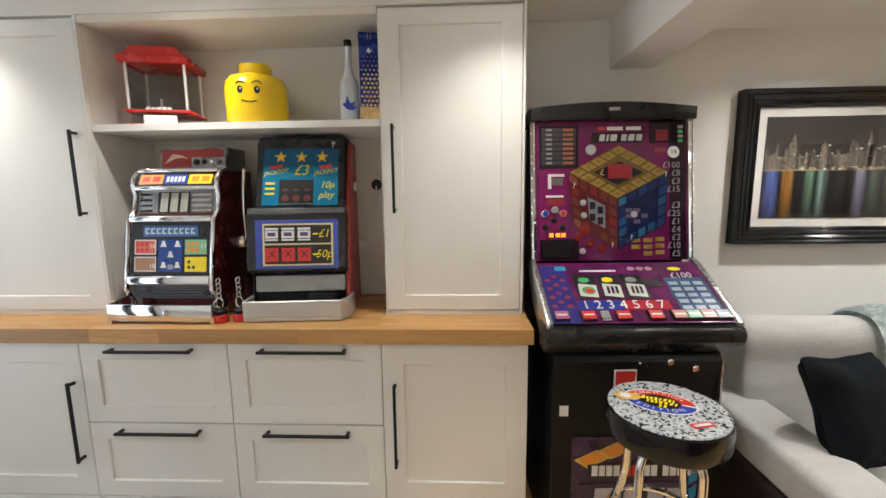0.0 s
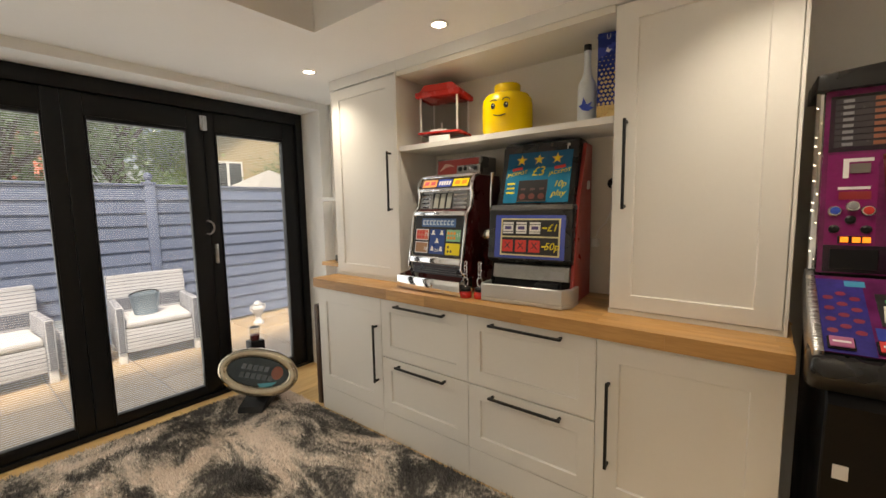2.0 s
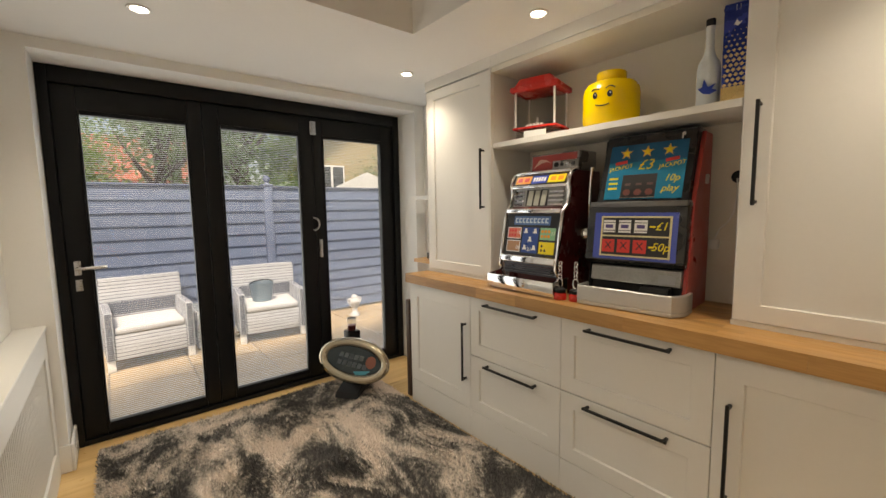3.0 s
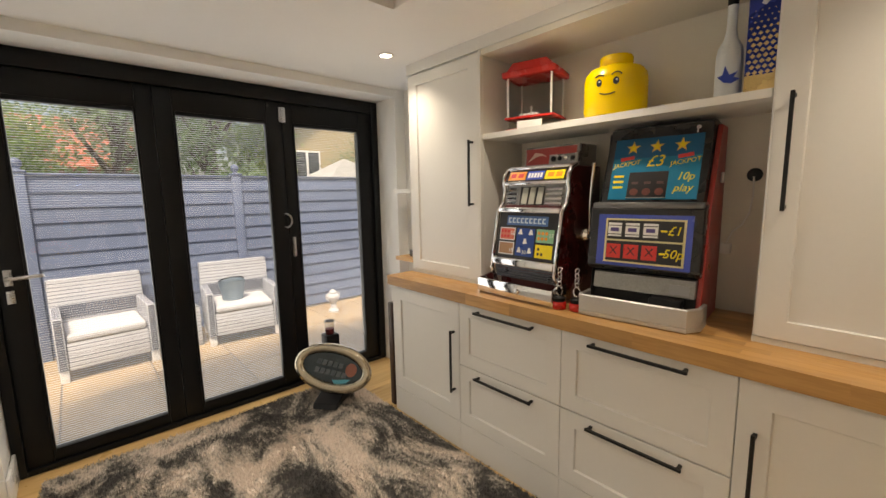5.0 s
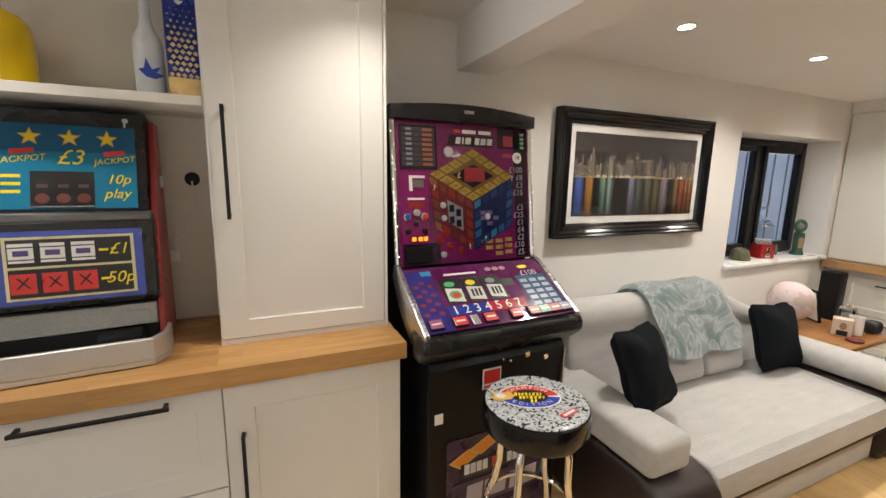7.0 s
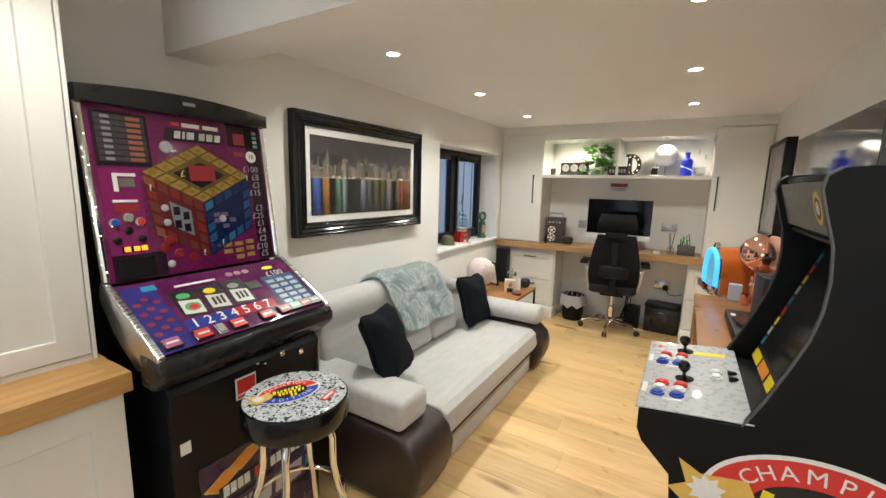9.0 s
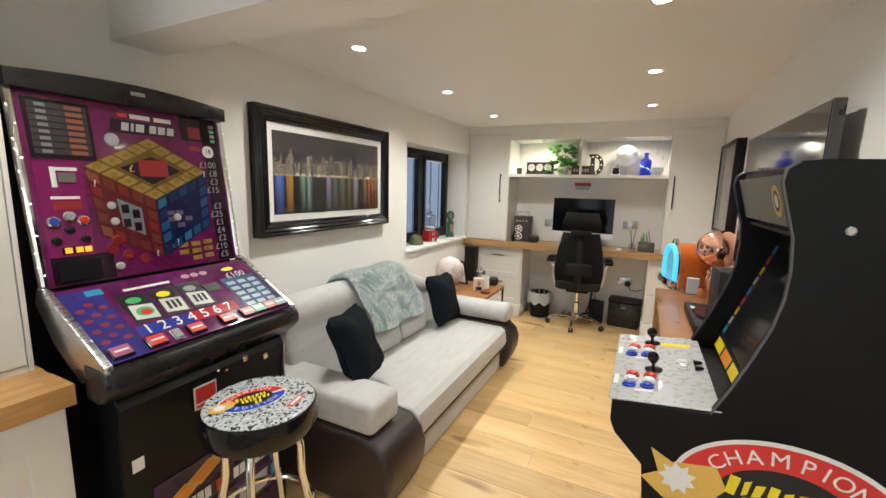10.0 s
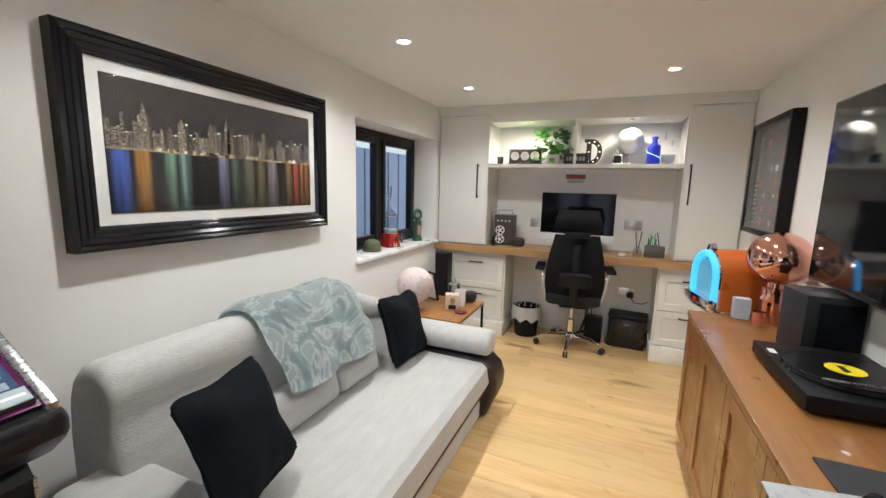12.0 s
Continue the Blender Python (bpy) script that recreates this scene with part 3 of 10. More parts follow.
def stave_top(name, x0, x1, y0, y1, z0, z1, material, label, along, wd=0.042, seed=1):
    """A worktop glued up from many short staves, each a piece of its own."""
    t = thing(name, label, "worktop")
    part("core", nb(x0 + 0.002, y0 + 0.002, z0, x1 - 0.002, y1, z1 - 0.0015), material, t)
    rnd = random.Random(seed)
    store = {}
    a0, a1, b0, b1 = (x0, x1, y0, y1) if along == "x" else (y0, y1, x0, x1)
    rows = max(1, round((b1 - b0) / wd))
    wr = (b1 - b0) / rows
    for r in range(rows):
        a = a0 - rnd.uniform(0, 0.3)
        while a < a1:
            ln = rnd.choice((0.28, 0.36, 0.45, 0.55))
            p, q = max(a, a0), min(a + ln, a1)
            if q - p > 0.004:
                front = r == 0
                key = (round(q - p, 2), front)
                if key not in store:
                    l2 = q - p
                    zz = z0 - z1 if front else -0.0014
                    if along == "x":
                        store[key] = mesh_of("stave", nb(0.0001, 0.0001, zz, l2 - 0.0001, wr - 0.0001, 0, 0.0003, 1), material)
                    else:
                        store[key] = mesh_of("stave", nb(0.0001, 0.0001, zz, wr - 0.0001, l2 - 0.0001, 0, 0.0003, 1), material)
                ob = new("stave", store[key])
                ob.parent = t
                ob.location = (p, b0 + r * wr, z1) if along == "x" else (b0 + r * wr, p, z1)
            a += ln


stave_top("worktop", -1.115, 1.298, 2.135, NORTH - 0.004, 0.8385, TOP_Z, OAK_TOP, "oiled oak block worktop of glued staves on the cabinets", "x")


def tower(x0, x1, hx):
    t = thing("tall_wall_cabinet", "cream painted shaker wall cabinet standing on the worktop", "cabinet", group="wall cabinets")
    part("body", nb(x0, UP_Y + 0.021, TOP_Z + 0.001, x1, NORTH - 0.002, 2.1175), CREAM, t)
    part("filler", nb(x0 - 0.001, UP_Y - 0.002, 2.118, x1 + 0.001, NORTH - 0.003, CEIL_W), CREAM, t)
    d = part("door", shaker(bmesh.new(), x0 + 0.006, x1 - 0.012, TOP_Z + 0.02, 2.108, UP_Y, 0.08, rail_z=0.062), CREAM, t)
    part("side_strip", nb(x1 - 0.011, UP_Y - 0.002, TOP_Z + 0.001, x1, UP_Y + 0.02, 2.116, 0.001, 1), CREAM, t)
    part("bottom_rail", nb(x0 + 0.001, UP_Y + 0.003, TOP_Z + 0.0005, x1 - 0.012, UP_Y + 0.02, TOP_Z + 0.019), CREAM, t)
    part("handle", bar_handle(bmesh.new(), (hx, UP_Y, 1.332), (hx, UP_Y, 1.670)), HANDLE, d, "black bar handle")


tower(-1.10, -0.488, -0.545)
tower(0.708, 1.283, 0.762)


def alcove():
    t = thing("open_wall_unit", "cream open shelf unit between the wall cabinets", "shelf unit")
    part("back_panel", nb(-0.487, NORTH - 0.014, TOP_Z + 0.001, 0.707, NORTH - 0.003, 2.118), CARCASS, t)
    part("top_panel", nb(-0.487, UP_Y + 0.005, 2.09, 0.707, NORTH - 0.015, 2.118), CARCASS, t)
    part("shelf", nb(-0.487, UP_Y + 0.012, 1.672, 0.707, NORTH - 0.015, 1.700, 0.001, 1), CREAM, t)
    part("valance", nb(-0.487, UP_Y - 0.001, 2.119, 0.707, NORTH - 0.003, CEIL_W), CREAM, t)


alcove()

# ---- rug ----
def rug():
    x0, x1, y0, y1 = -1.73, 0.75, 0.46, 2.135
    rnd = random.Random(7)
    verts, faces = [], []
    verts += [(x0, y0, 0.001), (x1, y0, 0.001), (x1, y1, 0.001), (x0, y1, 0.001), (x0, y0, 0.012), (x1, y0, 0.012), (x1, y1, 0.012), (x0, y1, 0.012)]
    faces += [(4, 5, 6, 7), (0, 1, 5, 4), (1, 2, 6, 5), (2, 3, 7, 6), (3, 0, 4, 7)]
    me = bpy.data.meshes.new("backing")
    me.from_pydata(verts, [], faces)
    me.materials.append(RUG)
    t = thing("rug", "shaggy mottled grey and cream rug in front of the garden doors", "rug")
    b = new("backing", me)
    b.parent = t
    verts, faces = [], []
    for i in range(115000):
        x, y = rnd.uniform(x0, x1), rnd.uniform(y0, y1)
        lean = noise.noise_vector(Vector((x * 4, y * 4, 0.3))) * 0.020
        dx, dy = lean.x + rnd.uniform(-0.010, 0.010), lean.y + rnd.uniform(-0.010, 0.010)
        h = rnd.uniform(0.016, 0.030)
        a = rnd.uniform(0, 3.14)
        ca, sa = 0.0022 * math.cos(a), 0.0022 * math.sin(a)
        n = len(verts)
        verts += [(x - ca, y - sa, 0.010), (x + ca, y + sa, 0.010), (x + dx * 0.6 + ca * 0.7, y + dy * 0.6 + sa * 0.7, 0.010 + h * 0.6), (x + dx, y + dy, 0.010 + h * 0.8)]
        faces.append((n, n + 1, n + 2, n + 3))
    me = bpy.data.meshes.new("rug_surface")
    me.from_pydata(verts, [], faces)
    me.materials.append(RUG)
    p = new("rug_surface", me)
    p.parent = t
    tagged(p, "long shaggy pile", kind="stuff")


def rug_material():
    m = mat("rug_pile", (0.14, 0.135, 0.13), 0.95, var=0.3, scale=40, grain=300, bump=0.0, sheen=0.2)
    nt = m.node_tree
    b = nt.nodes["Principled BSDF"]
    tc, mp = nt.nodes.new("ShaderNodeTexCoord"), nt.nodes.new("ShaderNodeMapping")
    mp.inputs["Rotation"].default_value = (0, 0, 0.6)
    mp.inputs["Scale"].default_value = (1.0, 1.7, 1.0)
    nt.links.new(tc.outputs["Object"], mp.inputs[0])
    n1, n2 = nt.nodes.new("ShaderNodeTexNoise"), nt.nodes.new("ShaderNodeTexNoise")
    n1.inputs["Scale"].default_value, n1.inputs["Detail"].default_value, n1.inputs["Roughness"].default_value, n1.inputs["Distortion"].default_value = 1.9, 7, 0.66, 0.9
    n2.inputs["Scale"].default_value, n2.inputs["Detail"].default_value = 60, 3
    nt.links.new(mp.outputs[0], n1.inputs[0])
    nt.links.new(tc.outputs["Object"], n2.inputs[0])
    mx = nt.nodes.new("ShaderNodeMix")
    mx.data_type = "FLOAT"
    mx.inputs[0].default_value = 0.22
    nt.links.new(n1.outputs[0], mx.inputs[2])
    nt.links.new(n2.outputs[0], mx.inputs[3])
    r = nt.nodes.new("ShaderNodeValToRGB")
    e = r.color_ramp.elements
    e[0].position, e[0].color = 0.37, (0.045, 0.042, 0.041, 1)
    e[1].position, e[1].color = 0.56, (0.78, 0.68, 0.60, 1)
    k = e.new(0.465)
    k.color = (0.105, 0.097, 0.092, 1)
    k = e.new(0.51)
    k.color = (0.45, 0.41, 0.36, 1)
    nt.links.new(mx.outputs[0], r.inputs[0])
    nt.links.new(r.outputs[0], b.inputs["Base Color"])
    return m


RUG = rug_material()
rug()


# ---- sofa ----
def back_height(x, z):
    """The sofa back falls away towards its far end."""
    k = 0.42 * max(0.0, (x - 3.30) / 0.53) ** 1.1
    return z if z < 0.36 else 0.36 + (z - 0.36) * (1 - k)


def sofa():
    t = thing("sofa", "pale grey fabric sofa bed with dark brown leatherette arms", "sofa")
    bm = bmesh.new()
    box(bm, 2.42, 1.735, 0.015, 3.80, 2.52, 0.20, 0.012)
    part("base", bm, FABRIC, t)
    bm = bmesh.new()
    prism(bm, [(1.70, 0.215), (1.685, 0.25), (1.70, 0.335), (1.735, 0.362), (2.30, 0.372), (2.38, 0.36), (2.38, 0.205), (1.74, 0.205)], "x", 2.415, 3.805, 0.016, 3)
    part("seat", bm, FABRIC, t)
    part("seat_seam", nb(2.43, 1.70, 0.198, 3.79, 2.36, 0.207), LEATHER, t)
    # back with a rolled top
    prof = [(2.275, 0.30), (2.30, 0.42), (2.335, 0.54), (2.364, 0.64), (2.366, 0.69), (2.358, 0.735), (2.358, 0.775), (2.370, 0.812), (2.397, 0.840), (2.435, 0.852), (2.48, 0.848), (2.525, 0.828), (2.56, 0.79), (2.585, 0.73), (2.60, 0.60), (2.60, 0.06), (2.36, 0.06)]
    bm = bmesh.new()
    n = 24
    stations = [(2.230, 0.88), (2.236, 0.945), (2.25, 0.98), (2.275, 1.0)] + [(2.275 + 1.52 * (i + 1) / n, 1.0) for i in range(n)] + [(3.815, 0.98), (3.826, 0.945), (3.832, 0.88)]
    rings = []
    for x, k in stations:
        rings.append([bm.verts.new((x, 2.46 + (y - 2.46) * k, back_height(x, 0.40 + (z - 0.40) * k))) for y, z in prof])
    for p, q in zip(rings, rings[1:]):
        for i in range(len(prof)):
            bm.faces.new((p[i], p[(i + 1) % len(prof)], q[(i + 1) % len(prof)], q[i]))
    bm.faces.new(rings[0])
    bm.faces.new(rings[-1])
    part("backrest", bm, FABRIC, t, smooth=70)
    for a, b in ((2.66, 3.095), (3.105, 3.44)):
        part("back_cushion", shifted(box(bmesh.new(), a, -0.07, -0.083, b, 0.07, 0.083, 0.040, 4), pose(0, 2.285, 0.452, -14, 0, 0)), FABRIC, t, "small grey back cushion", smooth=60)
    # arms: rounded leatherette shells with a fabric pad on top
    for x0, x1, pad in ((2.09, 2.415, (2.10, 2.325)), (3.805, 4.03, (3.80, 3.99))):
        prof = [(2.50, 0.02), (2.50, 0.375), (1.80, 0.375), (1.73, 0.36), (1.67, 0.31), (1.645, 0.24), (1.65, 0.16), (1.68, 0.08), (1.715, 0.015)]
        part("arm", prism(bmesh.new(), prof, "x", x0, x1, 0.03, 4), LEATHER, t, "dark brown leatherette arm")
        if x0 < 3:
            part("arm_pad", box(bmesh.new(), pad[0], 1.745, 0.378, pad[1], 2.46, 0.525, 0.035, 4), FABRIC, t)
        else:
            bm = bmesh.new()
            prism(bm, [(3.90 + 0.115 * math.cos(radians(a)), 0.452 + 0.076 * math.sin(radians(a))) for a in range(0, 360, 20)], "y", 1.70, 2.46, 0.035, 3)
            part("arm_pad", bm, FABRIC, t)


sofa()


def cushion(m, s=0.41, seed=0.0):
    bm = pillow(bmesh.new(), s, s, 0.17, 14, 6.0, 0.90, 0.010, seed)
    solo("cushion", bm, BLACK_KNIT, "plump black knitted cushion leaning on the sofa back", "cushion", m, "sofa cushions", smooth=60)


cushion(pose(2.424, 2.077, 0.623, 65.5, 0, 19.8) @ pose(0, 0, 0, 0, 0, -3.8), 0.395, 1.0)
cushion(pose(3.639, 2.175, 0.568, 71, 0, 2.4) @ pose(0, 0, 0, 0, 0, -4.5), 0.40, 5.0)


def throw():
    """A folded fleece laid over the sofa back."""
    m = mat("fleece", (0.24, 0.31, 0.32), 0.95, var=0.2, scale=7, grain=160, bump=0.4, sheen=0.4)
    nt = m.node_tree
    v, tc = nt.nodes.new("ShaderNodeTexNoise"), nt.nodes.new("ShaderNodeTexCoord")
    v.inputs["Scale"].default_value, v.inputs["Detail"].default_value, v.inputs["Distortion"].default_value = 5.0, 4, 2.2
    nt.links.new(tc.outputs["Object"], v.inputs[0])
    r = nt.nodes.new("ShaderNodeValToRGB")
    e = r.color_ramp.elements
    e[0].position, e[0].color = 0.36, (0.26, 0.34, 0.36, 1)
    e[1].position, e[1].color = 0.68, (0.46, 0.53, 0.54, 1)
    e.new(0.47).color = (0.37, 0.45, 0.46, 1)
    e.new(0.52).color = (0.66, 0.70, 0.70, 1)
    e.new(0.56).color = (0.42, 0.49, 0.50, 1)
    nt.links.new(v.outputs[0], r.inputs[0])
    nt.links.new(r.outputs[0], nt.nodes["Principled BSDF"].inputs["Base Color"])
    bm = bmesh.new()
    # the run of the cloth over the back, front to rear
    run = [(2.215, 0.560), (2.228, 0.61), (2.255, 0.665), (2.297, 0.715), (2.325, 0.765), (2.345, 0.815), (2.385, 0.852), (2.435, 0.866), (2.49, 0.862), (2.545, 0.832), (2.585, 0.78), (2.61, 0.70), (2.62, 0.62)]
    nx = 64
    grid = []
    for i in range(nx + 1):
        u = i / nx
        row = []
        for j, (y, z) in enumerate(run):
            k = j / (len(run) - 1)
            x = 2.755 + 0.625 * u + k * (0.10 * u - 0.02) + 0.010 * math.sin(k * 7 + 1.0)
            half = u / 0.5 if u < 0.5 else (u - 0.5) / 0.5
            puff = (0.040 - 0.022 * math.sin(math.pi * k)) * (math.sin(math.pi * half) ** 0.6 if 0 < half < 1 else 0.0)
            fold = puff + 0.004 * math.sin(u * 23 + k * 6) + 0.014 * noise.noise(Vector((u * 7 + k * 2, k * 5, 2)))
            drop = -0.025 * math.sin(math.pi * half) * (1 - k) if j < 3 else 0
            n = Vector((0, -1, 0.25)) if j < 5 else Vector((0, -0.3, 1)) if j < 9 else Vector((0, 0.6, 0.6))
            n.normalize()
            row.append(bm.verts.new(Vector((x, y, back_height(x, z) + drop if j > 2 else z + drop)) + n * (0.012 + max(-0.010, fold))))
        grid.append(row)
    for a, b in zip(grid, grid[1:]):
        for j in range(len(run) - 1):
            bm.faces.new((a[j], a[j + 1], b[j + 1], b[j]))
    bmesh.ops.solidify(bm, geom=bm.faces[:], thickness=-0.012)
    ob = solo("throw_blanket", bm, m, "crumpled grey-green fleece throw draped over the sofa back", "blanket", smooth=80)


throw()


# ---- framed skyline picture ----
def skyline_picture():
    t = thing("framed_picture", "wide night skyline photograph in a ridged black gloss frame", "picture")
    x0, x1, z0, z1 = 2.316, 3.542, 1.145, 1.852
    yf, yb, w = 2.632, NORTH - 0.002, 0.082
    # ridged frame: four mitred sides with stepped rolls
    steps = [(0.0, yf + 0.004), (0.012, yf - 0.004), (0.022, yf + 0.004), (0.032, yf - 0.002), (0.044, yf + 0.007), (0.054, yf + 0.002), (0.066, yf + 0.012), (0.076, yf + 0.008), (w, yf + 0.02)]
    bm = bmesh.new()
    loops = []
    for d, y in [(0.0, yb)] + steps + [(w, yf + 0.03)]:
        loops.append([bm.verts.new(c) for c in ((x0 + d, y, z0 + d), (x1 - d, y, z0 + d), (x1 - d, y, z1 - d), (x0 + d, y, z1 - d))])
    for a, b in zip(loops, loops[1:]):
        for i in range(4):
            bm.faces.new((a[i], a[(i + 1) % 4], b[(i + 1) % 4], b[i]))
    part("frame", bm, BLACK_GLOSS, t, smooth=20)
    part("mount", nb(x0 + w - 0.002, yf + 0.026, z0 + w - 0.002, x1 - w + 0.002, yb - 0.002, z1 - w + 0.002), PAPER, t, "white picture mount")
    px0, px1, pz0, pz1 = x0 + w + 0.04, x1 - w - 0.04, z0 + w + 0.04, z1 - w - 0.04
    yp = yf + 0.024
    sky = ink("photo_sky", (0.050, 0.044, 0.044), 0.4, 0.15)
    photo = part("photograph", nb(px0, yp, pz0, px1, yp + 0.002, pz1), sky, t, "night skyline photograph")
    zh = pz0 + (pz1 - pz0) * 0.475
    # water with coloured streaks of light
    wm = bpy.data.materials.new("photo_water")
    wm.use_nodes = True
    nt = wm.node_tree
    tc, mp, nz, r = nt.nodes.new("ShaderNodeTexCoord"), nt.nodes.new("ShaderNodeMapping"), nt.nodes.new("ShaderNodeTexNoise"), nt.nodes.new("ShaderNodeValToRGB")
    streaks = [(0.05, (0.10, 0.18, 0.62)), (0.115, (0.68, 0.32, 0.06)), (0.22, (0.20, 0.36, 0.26)), (0.27, (0.26, 0.40, 0.37)), (0.45, (0.34, 0.34, 0.52)), (0.51, (0.13, 0.17, 0.14)),
               (0.59, (0.24, 0.24, 0.16)), (0.65, (0.19, 0.17, 0.06)), (0.73, (0.40, 0.36, 0.42)), (0.84, (0.28, 0.17, 0.07)), (0.89, (0.62, 0.13, 0.08)), (0.935, (0.42, 0.18, 0.05)), (0.965, (0.38, 0.17, 0.05))]
    dark = (0.018, 0.016, 0.016, 1)
    sp, ma = nt.nodes.new("ShaderNodeSeparateXYZ"), nt.nodes.new("ShaderNodeMapRange")
    nt.links.new(tc.outputs["Object"], sp.inputs[0])
    nt.links.new(sp.outputs[0], ma.inputs[0])
    ma.inputs[1].default_value, ma.inputs[2].default_value = px0, px1
    nt.links.new(ma.outputs[0], r.inputs[0])
    e = r.color_ramp.elements
    e[0].position, e[0].color = 0.0, dark
    e[1].position, e[1].color = 1.0, dark
    for k, (u, c) in enumerate(streaks):
        el = e.new(u)
        el.color = c + (1,)
        v = streaks[k + 1][0] if k + 1 < len(streaks) else 1.0
        if v - u > 0.09:
            e.new(u + 0.035).color = dark
            e.new(v - 0.03).color = dark
        elif v < 1.0:
            e.new((u + v) / 2).color = dark
    mp.inputs["Scale"].default_value = (1, 1, 0.05)
    nz.inputs["Scale"].default_value, nz.inputs["Detail"].default_value = 60, 4
    nt.links.new(tc.outputs["Object"], mp.inputs[0])
    nt.links.new(mp.outputs[0], nz.inputs[0])
    lo = nt.nodes.new("ShaderNodeMapRange")
    lo.inputs[1].default_value, lo.inputs[2].default_value, lo.inputs[3].default_value, lo.inputs[4].default_value = 0.3, 0.7, 0.45, 1.25
    nt.links.new(nz.outputs[0], lo.inputs[0])
    mu = nt.nodes.new("ShaderNodeMix")
    mu.data_type, mu.blend_type = "RGBA", "MULTIPLY"
    mu.inputs[0].default_value = 1.0
    nt.links.new(r.outputs[0], mu.inputs[6])
    nt.links.new(lo.outputs[0], mu.inputs[7])
    # the lights' reflections fade with their distance from the shore
    fd, mf = nt.nodes.new("ShaderNodeMapRange"), nt.nodes.new("ShaderNodeMix")
    fd.inputs[1].default_value, fd.inputs[2].default_value, fd.inputs[3].default_value, fd.inputs[4].default_value = pz0, zh, 0.25, 1.15
    nt.links.new(sp.outputs[2], fd.inputs[0])
    mf.data_type, mf.blend_type = "RGBA", "MULTIPLY"
    mf.inputs[0].default_value = 1.0
    nt.links.new(mu.outputs[2], mf.inputs[6])
    nt.links.new(fd.outputs[0], mf.inputs[7])
    nt.links.new(mf.outputs[2], nt.nodes["Principled BSDF"].inputs["Base Color"])
    nt.nodes["Principled BSDF"].inputs["Roughness"].default_value = 0.4
    part("water", nb(px0, yp - 0.0012, pz0, px1, yp - 0.0002, zh), wm, photo)
    # towers of the skyline
    rnd = random.Random(11)
    wnd = bpy.data.materials.new("photo_tower")
    wnd.use_nodes = True
    nt = wnd.node_tree
    tc, mp, br = nt.nodes.new("ShaderNodeTexCoord"), nt.nodes.new("ShaderNodeMapping"), nt.nodes.new("ShaderNodeTexBrick")
    mp.inputs["Rotation"].default_value = (radians(90), 0, 0)
    br.inputs["Scale"].default_value = 100.0
    br.inputs["Brick Width"].default_value, br.inputs["Row Height"].default_value = 0.34, 0.42
    br.inputs["Mortar Size"].default_value, br.inputs["Bias"].default_value = 0.05, 0.25
    br.inputs["Color1"].default_value, br.inputs["Color2"].default_value, br.inputs["Mortar"].default_value = (0.62, 0.53, 0.40, 1), (0.10, 0.085, 0.075, 1), (0.055, 0.048, 0.045, 1)
    nt.links.new(tc.outputs["Object"], mp.inputs[0])
    nt.links.new(mp.outputs[0], br.inputs[0])
    oi, mr, mm = nt.nodes.new("ShaderNodeObjectInfo"), nt.nodes.new("ShaderNodeMapRange"), nt.nodes.new("ShaderNodeMix")
    mr.inputs[3].default_value, mr.inputs[4].default_value = 0.45, 1.6
    nt.links.new(oi.outputs["Random"], mr.inputs[0])
    mm.data_type, mm.blend_type = "RGBA", "MULTIPLY"
    mm.inputs[0].default_value = 1.0
    nt.links.new(br.outputs[0], mm.inputs[6])
    nt.links.new(mr.outputs[0], mm.inputs[7])
    nt.links.new(mm.outputs[2], nt.nodes["Principled BSDF"].inputs["Base Color"])
    nt.nodes["Principled BSDF"].inputs["Roughness"].default_value = 0.4
    lit = ink("photo_lit", (0.75, 0.75, 0.72), 0.4, 0.3)
    shore_warm = ink("photo_shore_warm", (0.55, 0.47, 0.30), 0.4, 0.3)
    H = pz1 - pz0
    x = px0
    while x < px1 - 0.006:
        w2 = min(rnd.uniform(0.010, 0.028), px1 - x)
        h = H * rnd.uniform(0.13, 0.27)
        bm = nb(x, yp - 0.002 - rnd.uniform(0, 0.0006), zh, x + w2 * 0.92, yp - 0.0003, zh + h)
        b = part("tower", bm, wnd, photo)
        if rnd.random() < 0.4:
            part("tower_crown", nb(x + w2 * 0.15, yp - 0.0031, zh + h * 0.95, x + w2 * 0.75, yp - 0.0027, zh + h), lit, photo)
        if rnd.random() < 0.25:
            part("tower_spire", nb(x + w2 * 0.42, yp - 0.0026, zh + h, x + w2 * 0.5, yp - 0.0004, zh + h * 1.16), wnd, photo)
        x += w2
    for u, h, w2 in ((0.13, 0.36, 0.016), (0.475, 0.37, 0.014), (0.49, 0.30, 0.02), (0.27, 0.28, 0.018), (0.75, 0.31, 0.012), (0.86, 0.27, 0.02)):
        xa = px0 + (px1 - px0) * u
        prism_bm = prism(bmesh.new(), [(xa - w2, zh), (xa + w2, zh), (xa + w2 * 0.8, zh + H * h * 0.7), (xa + 0.002, zh + H * h), (xa - 0.002, zh + H * h), (xa - w2 * 0.8, zh + H * h * 0.7)], "y", yp - 0.0024, yp - 0.0003)
        part("tower", prism_bm, wnd, photo)
    for i in range(46):
        a = px0 + (px1 - px0) * (rnd.random() if i < 26 else rnd.uniform(0.32, 0.62))
        c = min(a + rnd.uniform(0.004, 0.022), px1)
        part("shore_light", nb(a, yp - 0.0040, zh + 0.001, c, yp - 0.0033, zh + rnd.uniform(0.006, 0.016)), rnd.choice((lit, shore_warm, shore_warm)), photo)
    part("shore_lights", nb(px0, yp - 0.0032, zh - 0.002, px1, yp - 0.0026, zh + 0.006), ink("photo_shore", (0.36, 0.29, 0.18), 0.4, 0.9), photo)
